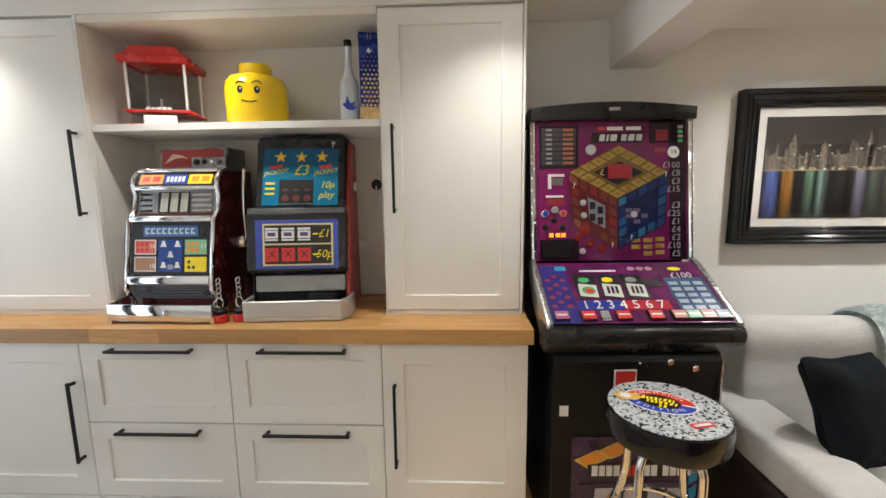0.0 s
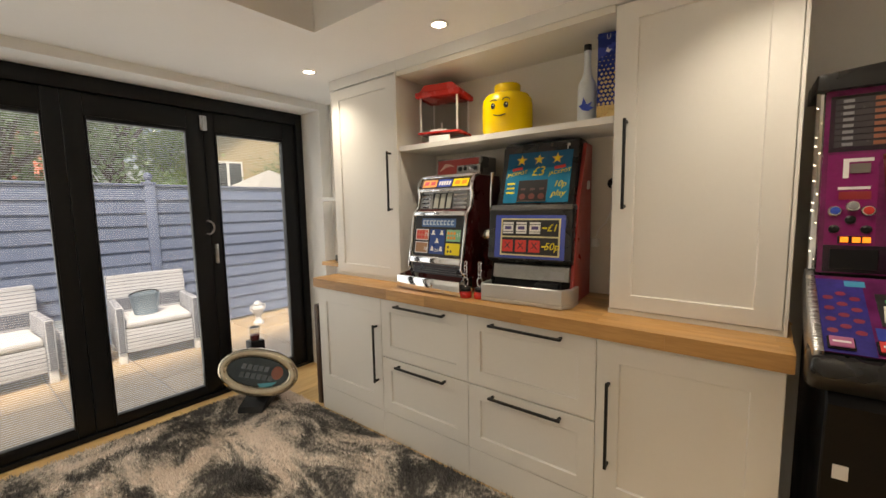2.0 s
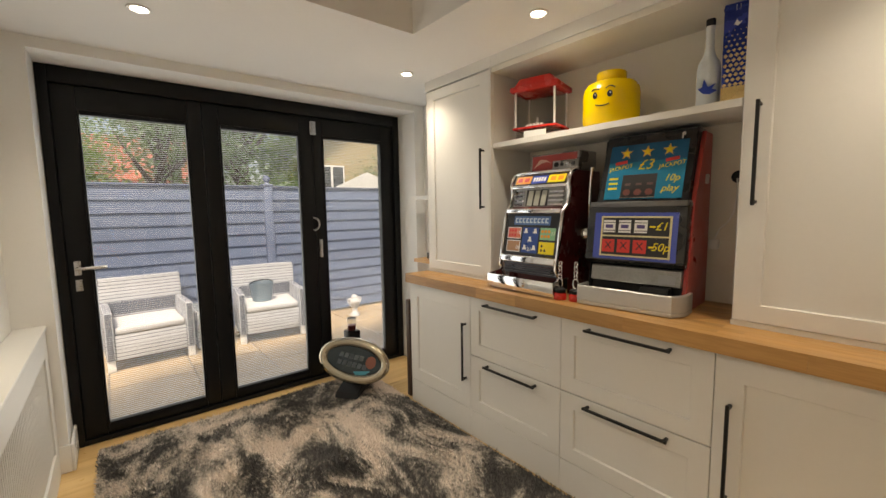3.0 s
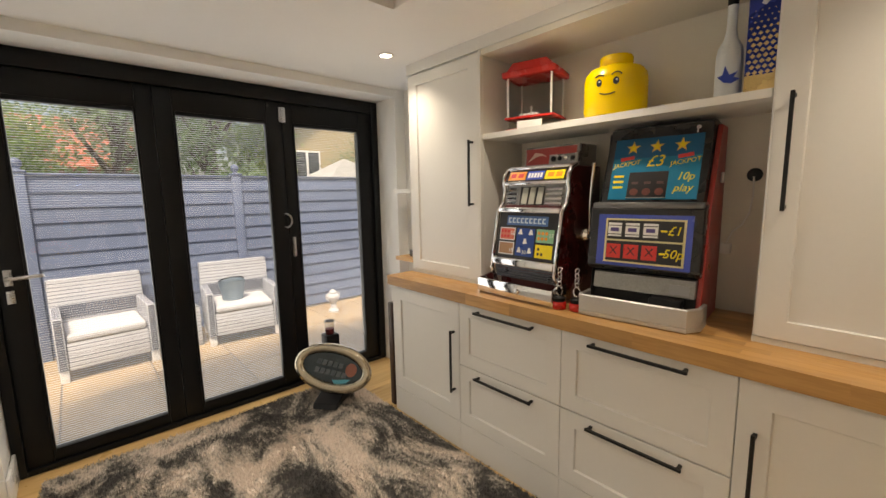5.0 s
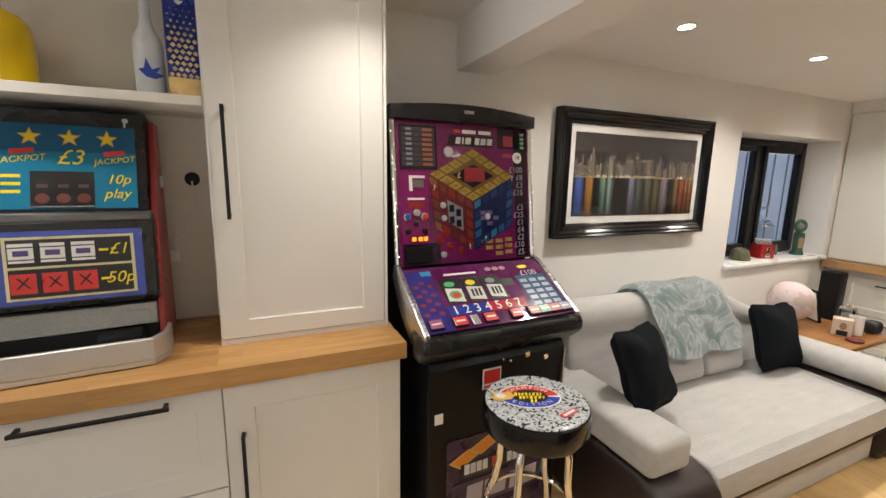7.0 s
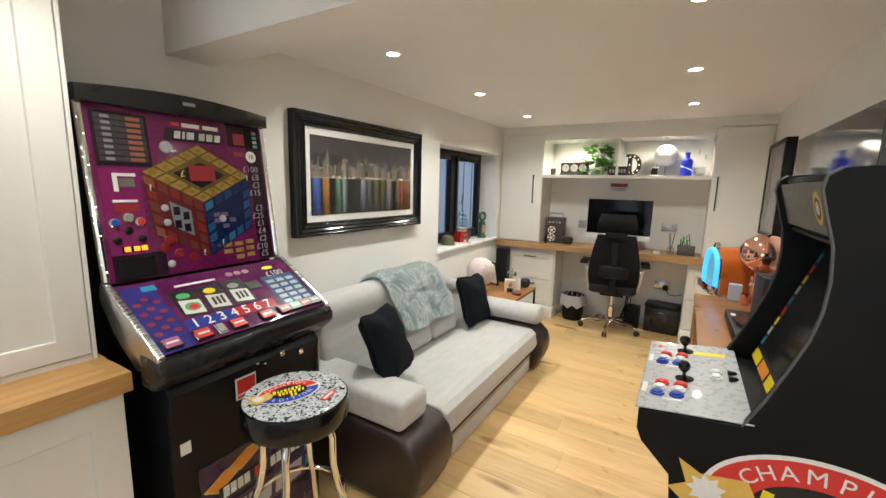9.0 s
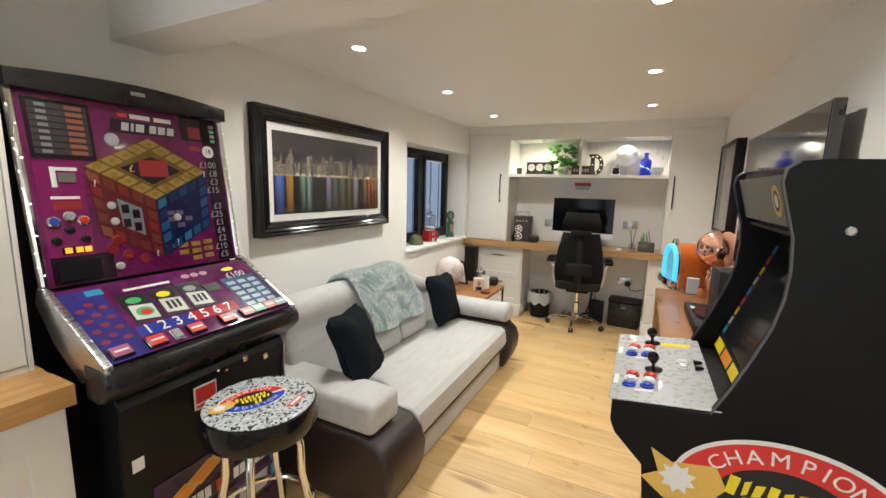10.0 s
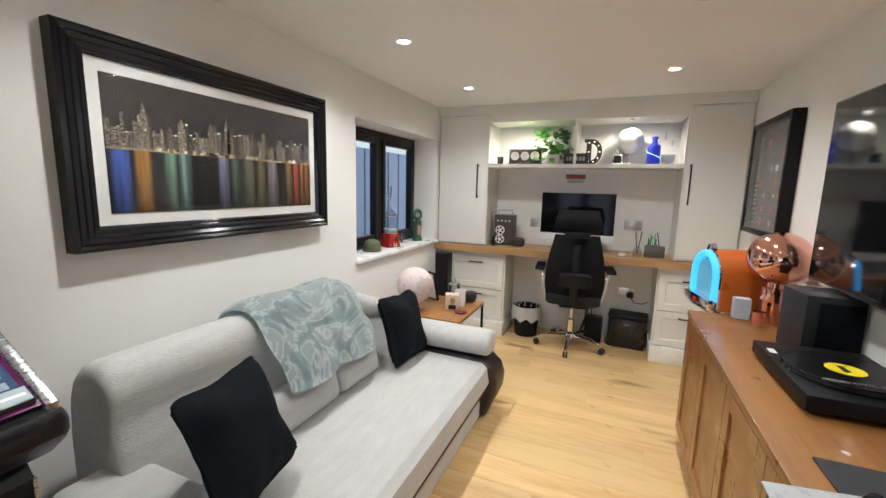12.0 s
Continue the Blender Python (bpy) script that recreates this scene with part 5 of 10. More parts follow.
# ---- bar stool ----
def stool():
    t = thing("bar_stool", "black swivel stool with a speckled badge seat and chrome legs", "stool", pose(1.645, 1.845, 0))
    part("seat", lathe(bmesh.new(), [(0.0, 0.665), (0.15, 0.665), (0.166, 0.672), (0.173, 0.69), (0.173, 0.738), (0.170, 0.752), (0.160, 0.760), (0.0, 0.762)], 48), BLACK_GLOSS, t, "black vinyl seat drum")
    spk = mat("speckled_vinyl", (0.5, 0.52, 0.54), 0.22, var=0.05, coat=0.3, bump=0.0)
    nt = spk.node_tree
    v, r, tc = nt.nodes.new("ShaderNodeTexVoronoi"), nt.nodes.new("ShaderNodeValToRGB"), nt.nodes.new("ShaderNodeTexCoord")
    v.inputs["Scale"].default_value, v.inputs["Randomness"].default_value = 150, 1.0
    nt.links.new(tc.outputs["Object"], v.inputs[0])
    nt.links.new(v.outputs["Color"], r.inputs[0])
    r.color_ramp.interpolation = "CONSTANT"
    e = r.color_ramp.elements
    e[0].position, e[0].color = 0.0, (0.035, 0.04, 0.045, 1)
    e[1].position, e[1].color = 0.27, (0.55, 0.57, 0.59, 1)
    k = e.new(0.62)
    k.color = (0.36, 0.40, 0.43, 1)
    nt.links.new(r.outputs[0], nt.nodes["Principled BSDF"].inputs["Base Color"])
    part("seat_top", lathe(bmesh.new(), [(0.0, 0.7625), (0.158, 0.7625), (0.164, 0.7605), (0.166, 0.757)], 48), spk, t, "glossy speckled seat top")
    champion_badge(t, pose(-0.012, 0.02, 0.764, 0, 0, -22), 0.098)
    part("red_label", nb(-0.034, -0.011, 0, 0.034, 0.011, 0.0012), I_RED, t, "", pose(0.045, -0.105, 0.7632, 0, 0, 14))
    part("red_label_bars", nb(-0.026, -0.005, 0, 0.026, 0.005, 0.0014), I_WHITE, t, "", pose(0.045, -0.105, 0.7634, 0, 0, 14))
    part("swivel", lathe(bmesh.new(), [(0.09, 0.64), (0.09, 0.664)], 24), BLACK, t)
    for i in range(4):
        a = radians(45 + 90 * i - 12)
        pts = []
        for rr, z in ((0.05, 0.652), (0.085, 0.648), (0.108, 0.63), (0.118, 0.60), (0.120, 0.50), (0.135, 0.42), (0.165, 0.34), (0.185, 0.24), (0.20, 0.10), (0.207, 0.012)):
            pts.append((rr * math.cos(a), rr * math.sin(a), z))
        leg = part("leg", tube(bmesh.new(), pts, 0.0125, 12), CHROME, t, "bent chrome leg")
        part("foot", lathe(bmesh.new(), [(0.016, 0.0), (0.016, 0.02), (0.013, 0.026)], 14, (0.207 * math.cos(a), 0.207 * math.sin(a), 0)), RUBBER, leg)
    ring = [(0.152 * math.cos(2 * math.pi * i / 48), 0.152 * math.sin(2 * math.pi * i / 48), 0.37) for i in range(49)]
    part("foot_ring", tube(bmesh.new(), ring, 0.009, 10), CHROME, t, "chrome foot ring")


stool()

# ---- tall fruit machine ----
def quad_cells(bm, a, b, c, d, n, m, border, w0, w1, fill=0.8, keep=None):
    """Flat tiles on the four-sided face a b c d, n by m; border=True keeps the outer ring alone."""
    a, b, c, d = (Vector(p) for p in (a, b, c, d))
    for i in range(n):
        for j in range(m):
            if border and 0 < i < n - 1 and 0 < j < m - 1:
                continue
            if keep and not keep(i, j):
                continue
            pts = []
            for s, t in ((0, 0), (1, 0), (1, 1), (0, 1)):
                u = (i + 0.5 + (s - 0.5) * fill) / n
                v = (j + 0.5 + (t - 0.5) * fill) / m
                p = a.lerp(b, u).lerp(d.lerp(c, u), v)
                pts.append((p.x, p.y))
            prism(bm, pts, "z", w0, w1)
    return bm


LIT_RED = glow("lit_red", (0.20, 0.008, 0.012), 0.12)
LIT_AMBER = glow("lit_amber", (1.0, 0.22, 0.02), 1.0)


def fruit_machine():
    t = thing("fruit_machine", "tall black fruit machine with purple printed glass and lit buttons", "fruit machine", pose(1.66, 2.09, 0, 0, 0, 2.0))
    w, h = 0.335, 0.30
    body = [(0.0, 0.005), (0.0, 0.72), (-0.015, 0.80), (0.03, 0.86), (0.27, 1.03), (0.275, 1.10), (0.355, 1.66), (0.355, 1.74), (0.55, 1.74), (0.57, 0.005)]
    part("cabinet", prism(bmesh.new(), body, "x", -h, h, 0.004, 1), BLACK_VINYL, t, "black laminate cabinet")
    # rounded front ledge
    ledge = [(-0.055, 0.872), (-0.068, 0.89), (-0.068, 0.918), (-0.055, 0.938), (-0.02, 0.948), (0.05, 0.95), (0.05, 0.84), (-0.01, 0.835)]
    part("front_ledge", prism(bmesh.new(), ledge, "x", -w - 0.012, w + 0.012, 0.022, 4), mat("ledge_black", (0.012, 0.012, 0.013), 0.28, bump=0.02), t)
    # sloped dash and its chrome cheeks
    y0, z0, y1, z1 = -0.035, 0.949, 0.235, 1.112
    L = math.hypot(y1 - y0, z1 - z0)
    ang = math.degrees(math.atan2(z1 - z0, y1 - y0))
    D = pose(0, y0, z0, ang, 0, 0)
    part("dash", prism(bmesh.new(), [(y0, z0 - 0.03), (y0, z0), (y1, z1), (y1 + 0.03, z1), (y1 + 0.03, z1 - 0.2), (0.02, 0.84)], "x", -w + 0.02, w - 0.02), BLACK_VINYL, t)
    for s in (-1, 1):
        x0, x1 = (-w - 0.004, -w + 0.0195) if s < 0 else (w - 0.0195, w + 0.004)
        bm = prism(bmesh.new(), [(y0 - 0.012, z0 - 0.03), (y0 - 0.012, z0 + 0.004), (y1 - 0.01, z1 + 0.008), (y1 + 0.03, z1 + 0.02), (y1 + 0.05, z1 - 0.03), (y1 - 0.03, z1 - 0.14), (0.08, 0.88)], "x", x0, x1, 0.006, 2)
        part("cheek", bm, STEEL, t, "polished metal cheek")
        g = part("head_rail", tube(bmesh.new(), [(s * (w - 0.014), 0.262, 1.13), (s * (w - 0.014), 0.300, 1.40), (s * (w - 0.014), 0.337, 1.69)], 0.012, 10), CHROME, t, "chrome edge rail")
        bm = bmesh.new()
        for i in range(14):
            k = 0.06 + 0.9 * i / 14 + 0.02 * math.sin(i * 5)
            lathe(bm, [(0, 0.002), (0.0013, 0.001), (0.0014, -0.001), (0, -0.002)], 6, (s * (w - 0.004 - 0.012 * (i % 3 == 0)), 0.250 + 0.075 * k, 1.13 + 0.56 * k))
        f = part("fairy_lights", bm, glow("fairy_glow", (1.0, 0.9, 0.7), 4.0), t, "string of tiny warm lights")
        tagged(f, kind="stuff")
    # head glass
    gy0, gz0, gy1, gz1 = 0.256, 1.122, 0.334, 1.690
    H = math.hypot(gy1 - gy0, gz1 - gz0)
    G = pose(0, gy0, gz0, math.degrees(math.atan2(gz1 - gz0, gy1 - gy0)), 0, 0)
    W = 0.60
    U = lambda px: (px - 1091.0) / 268.0 * W
    V = lambda py: (470.0 - py) / 275.0 * H
    I_PUR = mat("purple_print", (0.13, 0.009, 0.075), 0.16, var=0.45, scale=7, grain=60, bump=0, coat=0.3)
    head = part("head_glass", nb(-W / 2 - 0.012, 0, -0.004, W / 2 + 0.012, H, 0.0), I_PUR, t, "purple printed glass", G)

    def hp(nm, bm, material, label=""):
        return part(nm, bm, material, head, label, smooth=None)

    def rect(px0, py0, px1, py1, a=0.0003, b=0.0012, bm=None):
        return box(bm if bm is not None else bmesh.new(), U(px0), V(py1), a, U(px1), V(py0), b)
    dark = ink("print_dark", (0.018, 0.006, 0.016), 0.15)
    hp("pay_table", rect(958, 204, 1030, 288), dark)
    pale, rust = ink("print_pale", (0.20, 0.20, 0.22)), ink("print_rust", (0.26, 0.09, 0.05))
    grey_row = ink("pay_tile", (0.045, 0.042, 0.048), 0.2)
    for i in range(8):
        hp("pay_tile", rect(963, 208 + i * 9.3, 1026, 216 + i * 9.3, 0.0013, 0.0015), grey_row)
        hp("pay_mark", rect(971, 210 + i * 9.3, 982, 214.5 + i * 9.3, 0.0016, 0.0019), pale)
        hp("pay_mark", rect(1002, 209.5 + i * 9.3, 1021, 215 + i * 9.3, 0.0016, 0.0019), rust)
    hp("side_strip", rect(1196, 200, 1226, 468), dark)
    hp("lower_strip", rect(958, 428, 1030, 468), dark)
    # title block, drawn as plain shapes
    hp("title_plate", prism(bmesh.new(), [(U(1052), V(239)), (U(1148), V(239)), (U(1151), V(218)), (U(1056), V(218))], "z", 0.0003, 0.0012), dark)
    silver = ink("print_silver", (0.5, 0.5, 0.52), 0.25)
    for i, (a, b) in enumerate(((1068, 1078), (1081, 1085), (1088, 1100), (1108, 1118), (1121, 1132), (1135, 1146))):
        hp("title_block", prism(bmesh.new(), [(U(a), V(235)), (U(b), V(235)), (U(b + 2), V(222)), (U(a + 2), V(222))], "z", 0.0013, 0.0019), silver)
    for a, b in ((1083, 1112), (1118, 1145)):
        hp("title_bar", rect(a, 207, b, 214, 0.0003, 0.0012), I_WHITE)
    hp("title_bar", rect(1066, 207, 1079, 213), I_RED)
    # the big cube
    T, R, B, Lf = (1104, 243), (1195, 297), (1101, 349), (1012, 296)
    bl, br, bb = (1020, 402), (1188, 400), (1101, 449)
    P = lambda q: (U(q[0]), V(q[1]), 0)
    hp("cube_top", prism(bmesh.new(), [P(q)[:2] for q in (T, R, B, Lf)], "z", 0.0004, 0.0012), ink("print_bronze", (0.13, 0.085, 0.02), 0.2, 0.3))
    hp("cube_side", prism(bmesh.new(), [P(q)[:2] for q in (Lf, B, bb, bl)], "z", 0.0004, 0.0012), ink("print_maroon", (0.10, 0.012, 0.016), 0.2, 0.4))
    hp("cube_side", prism(bmesh.new(), [P(q)[:2] for q in (B, R, br, bb)], "z", 0.0004, 0.0012), ink("print_navy", (0.006, 0.012, 0.055), 0.2, 0.4))
    for i in range(5):
        for j in range(5):
            if 0 < i < 4 and 0 < j < 4:
                continue
            hp("gold_cell", quad_cells(bmesh.new(), P(Lf), P(T), P(R), P(B), 5, 5, True, 0.0013, 0.0020, 0.84, lambda a, b: (a, b) == (i, j)), I_GOLD)
            hp("coin", prism(bmesh.new(), ellipse(0.010, 0.007, 12, tuple(Vector(P(Lf)).lerp(Vector(P(T)), (i + 0.5) / 5).lerp(Vector(P(B)).lerp(Vector(P(R)), (i + 0.5) / 5), (j + 0.5) / 5))[:2]), "z", 0.0021, 0.0026), ink("coin_gold", (0.22, 0.13, 0.02)))
    hp("display_black", prism(bmesh.new(), [P(q)[:2] for q in ((1104, 275), (1148, 297), (1101, 322), (1058, 296))], "z", 0.0013, 0.0018), dark)
    hp("red_display", rect(1084, 281, 1128, 309, 0.0019, 0.0027), LIT_RED, "dim red number display")
    hp("pound_mark", shifted(letters("£", 0.035, 0.0004), pose(U(1073), V(297), 0.0024)), I_GOLD_LIGHT)
    rnd = random.Random(5)
    reds = [ink("cell_red", c, 0.2) for c in ((0.20, 0.022, 0.018), (0.14, 0.03, 0.022), (0.22, 0.065, 0.035), (0.10, 0.018, 0.025))]
    blues = [ink("cell_blue", c, 0.2) for c in ((0.02, 0.08, 0.20), (0.014, 0.045, 0.14), (0.03, 0.14, 0.26), (0.012, 0.025, 0.09))]
    for i in range(5):
        for j in range(5):
            if not (0 < i < 4 and 0 < j < 4):
                hp("red_cell", quad_cells(bmesh.new(), P(Lf), P(B), P(bb), P(bl), 5, 5, True, 0.0013, 0.0020, 0.74, lambda a, b: (a, b) == (i, j)), rnd.choice(reds))
                hp("blue_cell", quad_cells(bmesh.new(), P(B), P(R), P(br), P(bb), 5, 5, True, 0.0013, 0.0020, 0.72, lambda a, b: (a, b) == (i, j)), rnd.choice(blues))
    for q, s in (((1022, 322), 0.03), ((1091, 440), 0.03), ((1190, 302), 0.03), ((1126, 425), 0.03)):
        hp("question_mark", shifted(letters("?", s, 0.0004), pose(U(q[0]), V(q[1]), 0.0024)), I_WHITE)
    hp("case_panel", prism(bmesh.new(), [P(q)[:2] for q in ((1046, 345), (1078, 362), (1078, 407), (1049, 390))], "z", 0.0021, 0.0027), ink("case_grey", (0.16, 0.18, 0.20)))
    for q in ((1055, 362), (1055, 385), (1069, 371), (1069, 392)):
        hp("case_cell", rect(q[0] - 5, q[1] - 7, q[0] + 5, q[1] + 7, 0.0028, 0.0032), dark)
    for q, r in (((1038, 356), 0.013), ((1039, 381), 0.013), ((1036, 452), 0.013), ((1131, 380), 0.014), ((1053, 252), 0.022)):
        hp("lens_button", lathe(bmesh.new(), [(r, 0.0003), (r * 0.95, 0.004), (r * 0.7, 0.006), (0, 0.007)], 20, (U(q[0]), V(q[1]), 0.0012)), ink("lens_grey", (0.42, 0.40, 0.43), 0.2), "clear round lamp lens")
    for q in ((1030, 424), (1050, 436), (1072, 446), (1038, 412)):
        hp("red_lamp", lathe(bmesh.new(), [(0.018, 0.0003), (0.015, 0.003), (0, 0.004)], 16, (U(q[0]), V(q[1]), 0.0012)), ink("lamp_red", (0.20, 0.012, 0.015), 0.2))
    for i in range(4):
        for j in range(3):
            if i + 2 - j >= 2:
                px, py = 1112 + i * 22, 431 + j * 13 + (i == 3) * -2
                hp("gold_mark", rect(px - 8, py - 4, px + 8, py + 4), I_GOLD)
    for i in range(5):
        px, py = 1122 + (i % 3) * 14, 372 + (i // 2) * 11
        hp("violet_mark", rect(px - 6, py - 4, px + 6, py + 4, 0.0021, 0.0026), ink("violet", (0.10, 0.07, 0.14)))
    for i, s in enumerate(("£100", "£8", "£3", "£15", "", "£3", "£25", "£1", "£4", "£2", "£10", "£5")):
        if s:
            hp("price", shifted(letters(s, 0.036, 0.0004, "RIGHT"), pose(U(1216), V(284 + i * 15.8), 0.0016)), ink("price_grey", (0.30, 0.28, 0.32)))
    # top right panel and age mark
    hp("top_panel", rect(1160, 196, 1226, 240), dark)
    hp("top_lamp", rect(1172, 214, 1194, 236, 0.0013, 0.002), ink("maroon_lamp", (0.22, 0.01, 0.03)))
    for i in range(4):
        hp("top_print", rect(1212, 206 + i * 9, 1221, 212 + i * 9, 0.0013, 0.0018), I_GREEN if i % 2 else I_GREY)
    hp("age_disc", prism(bmesh.new(), ellipse(0.024, 0.024, 24, (U(1204), V(258))), "z", 0.0013, 0.002), I_WHITE, "white age-limit disc")
    hp("age_number", shifted(letters("18", 0.026, 0.0003), pose(U(1204), V(258), 0.0022)), I_BLACK)
    hp("red_print", rect(1170, 250, 1190, 258), ink("red_print", (0.25, 0.02, 0.03)))
    # left control column
    mag = ink("column_magenta", (0.20, 0.010, 0.105), 0.16, 0.12)
    hp("control_column", rect(958, 292, 1009, 428), mag)
    bm = rect(974, 299, 1004, 304, 0.0013, 0.002)
    rect(974, 304, 980, 328, 0.0013, 0.002, bm)
    hp("note_slot_print", bm, I_WHITE)
    hp("note_slot", rect(981, 307, 1001, 321, 0.0013, 0.004), mat("note_slot", (0.14, 0.12, 0.11), 0.4), "note reader slot")
    hp("banker_print", rect(970, 341, 1002, 345, 0.0013, 0.0018), I_WHITE)
    hp("red_display", rect(971, 348, 1003, 360, 0.0013, 0.002), LIT_RED, "dim red number display")
    for q, mm in (((968, 377), I_BLUE), ((986, 370), I_GREY), ((1001, 377), I_RED)):
        hp("round_button", lathe(bmesh.new(), [(0.017, 0.0), (0.017, 0.005), (0.014, 0.009), (0, 0.010)], 20, (U(q[0]), V(q[1]), 0.0012)), CHROME, "chrome-ringed round button")
        hp("round_cap", lathe(bmesh.new(), [(0.012, 0.0), (0.010, 0.002), (0, 0.003)], 18, (U(q[0]), V(q[1]), 0.0112)), mm)
    for q in ((968, 404), (1000, 404), (984, 390)):
        hp("coin_entry", lathe(bmesh.new(), [(0.013, 0.0), (0.013, 0.004), (0.006, 0.008), (0, 0.008)], 14, (U(q[0]), V(q[1]), 0.0012)), BLACK)
    hp("amber_display", rect(972, 414, 1004, 425, 0.0013, 0.0022), dark)
    for i in range(3):
        hp("amber_digit", rect(975 + i * 10 + (i > 0) * 2, 415.5, 983 + i * 10 + (i > 0) * 2, 423.5, 0.0023, 0.0028), LIT_AMBER, "lit amber digit")
    hp("coin_tray", rect(965, 434, 1012, 463, 0.0013, 0.008), BLACK)
    # top cap with a bowed crown
    cap = [(-w, 0.0)] + [(-w + 2 * w * i / 12, 0.050 + 0.022 * math.sin(math.pi * i / 12)) for i in range(13)] + [(w, 0.0)]
    bm = prism(bmesh.new(), cap, "z", 0, 0.26, 0.006, 2)
    shifted(bm, pose(0, 0.565, 1.69, 90, 0, 0))
    part("crown", bm, mat("crown_black", (0.012, 0.012, 0.013), 0.3, bump=0.02), t, "bowed black top cap")
    part("crown_mark", nb(-0.022, 0.301, 1.725, 0.022, 0.3045, 1.738), STEEL, t)
    # printed dash
    dash = part("dash_glass", nb(-w + 0.02, 0.0, 0.0, w - 0.02, L, 0.004), mat("dash_print", (0.11, 0.012, 0.085), 0.14, var=0.5, scale=6, grain=30, bump=0, coat=0.4), t, "violet printed dash glass", D)

    def dp(nm, bm, material, label=""):
        return part(nm, bm, material, dash, label, smooth=None)
    DU = lambda k: -w + 0.02 + (2 * w - 0.04) * k
    dp("blue_print", nb(DU(0.0), 0.0, 0.0041, DU(0.16), L * 0.95, 0.0045), ink("dash_blue", (0.035, 0.03, 0.20), 0.15, 0.3))
    for i in range(3):
        for j in range(4):
            dp("red_spot", prism(bmesh.new(), ellipse(0.012, 0.009, 12, (DU(0.035 + i * 0.045), 0.08 + j * 0.045 + (i % 2) * 0.02)), "z", 0.0046, 0.0052), ink("spot_red", (0.22, 0.02, 0.05)))
    for i in range(3):
        c = DU(0.26 + i * 0.145)
        rl = dp("reel_window", nb(c - 0.042, 0.115, 0.0041, c + 0.042, 0.245, 0.0055, 0.0004, 1), I_BLACK, "dark reel window")
        prs = prism(bmesh.new(), [(c - 0.036, 0.13), (c + 0.03, 0.12), (c + 0.036, 0.185), (c - 0.03, 0.195)], "z", 0.0057, 0.0062)
        dp("reel_strip", prs, ink("reel_white", (0.62, 0.62, 0.58)), "white reel strip")
        if i == 0:
            dp("melon", prism(bmesh.new(), ellipse(0.026, 0.020, 20, (c + 0.002, 0.158)), "z", 0.0063, 0.0067), I_GREEN)
            dp("melon", prism(bmesh.new(), ellipse(0.017, 0.012, 20, (c + 0.004, 0.155)), "z", 0.0068, 0.0072), I_RED)
        else:
            for k in range(3):
                dp("reel_mark", prism(bmesh.new(), [(c - 0.022 + k * 0.016, 0.14), (c - 0.012 + k * 0.016, 0.14), (c - 0.008 + k * 0.016, 0.178), (c - 0.018 + k * 0.016, 0.178)], "z", 0.0063, 0.0067), I_BLACK)
        dp("fruit_mark", prism(bmesh.new(), ellipse(0.022, 0.014, 16, (c - 0.004, 0.214)), "z", 0.0057, 0.0062), (I_GREEN, I_YELLOW, I_GREY)[i])
    band_bm = box(bmesh.new(), DU(0.17), 0.062, 0.0041, DU(0.43), 0.106, 0.005)
    dp("number_band", band_bm, ink("band_blue", (0.03, 0.05, 0.30), 0.15))
    dp("number_band", nb(DU(0.43), 0.062, 0.0041, DU(0.70), 0.106, 0.005), ink("band_red", (0.45, 0.03, 0.05), 0.15))
    for i, ch in enumerate("1234567"):
        dp("number", shifted(letters(ch, 0.056, 0.0005), pose(DU(0.215 + i * 0.072), 0.084, 0.0056)), I_WHITE)
    dp("prize_table", nb(DU(0.745), 0.05, 0.0041, DU(0.985), 0.225, 0.0048), ink("table_blue", (0.05, 0.10, 0.20), 0.15, 0.4))
    pale = ink("table_pale", (0.26, 0.34, 0.42))
    for i in range(5):
        for j in range(3):
            dp("prize_mark", nb(DU(0.76 + j * 0.075), 0.06 + i * 0.031, 0.0049, DU(0.815 + j * 0.075), 0.078 + i * 0.031, 0.0053), pale)
    dp("prize_title", shifted(letters("£100", 0.042, 0.0004), pose(DU(0.865), 0.236, 0.005)), ink("pale_lilac", (0.5, 0.42, 0.5)))
    dp("yellow_mark", prism(bmesh.new(), ellipse(0.026, 0.010, 16, (DU(0.85), 0.275)), "z", 0.0041, 0.0048), I_YELLOW)
    dp("sky_mark", nb(DU(0.10), 0.27, 0.0041, DU(0.17), 0.295, 0.0048), I_SKY)
    dp("white_bar", nb(DU(0.25), 0.262, 0.0041, DU(0.48), 0.272, 0.0048), I_WHITE)
    for i in range(3):
        dp("pink_lamp", prism(bmesh.new(), ellipse(0.015, 0.011, 14, (DU(0.58 + i * 0.055), 0.278)), "z", 0.0041, 0.005), ink("pink_lamp", (0.42, 0.20, 0.28)))
    dp("hold_display", nb(DU(0.62), 0.175, 0.0041, DU(0.71), 0.215, 0.006), I_BLACK)
    caps = [(0.055, I_MAUVE), (0.205, I_RED), (0.30, I_GREY), (0.40, I_RED), (0.58, I_RED), (0.71, I_PINK), (0.79, I_MINT), (0.87, I_PINK), (0.95, I_PALE)]
    for k, mm in caps:
        s = 0.028 if mm is not I_GREY else 0.016
        b = dp("push_button", box(bmesh.new(), DU(k) - s, 0.008, 0.0041, DU(k) + s, 0.052, 0.012, 0.003), CHROME if mm is I_GREY else BLACK_GLOSS, "lit square push button")
        part("button_cap", box(bmesh.new(), DU(k) - s + 0.004, 0.012, 0.0121, DU(k) + s - 0.004, 0.048, 0.0165, 0.002), mm, dash, smooth=None)
        if mm is not I_GREY:
            dp("button_print", nb(DU(k) - s + 0.010, 0.026, 0.0166, DU(k) + s - 0.010, 0.033, 0.0168), I_WHITE)
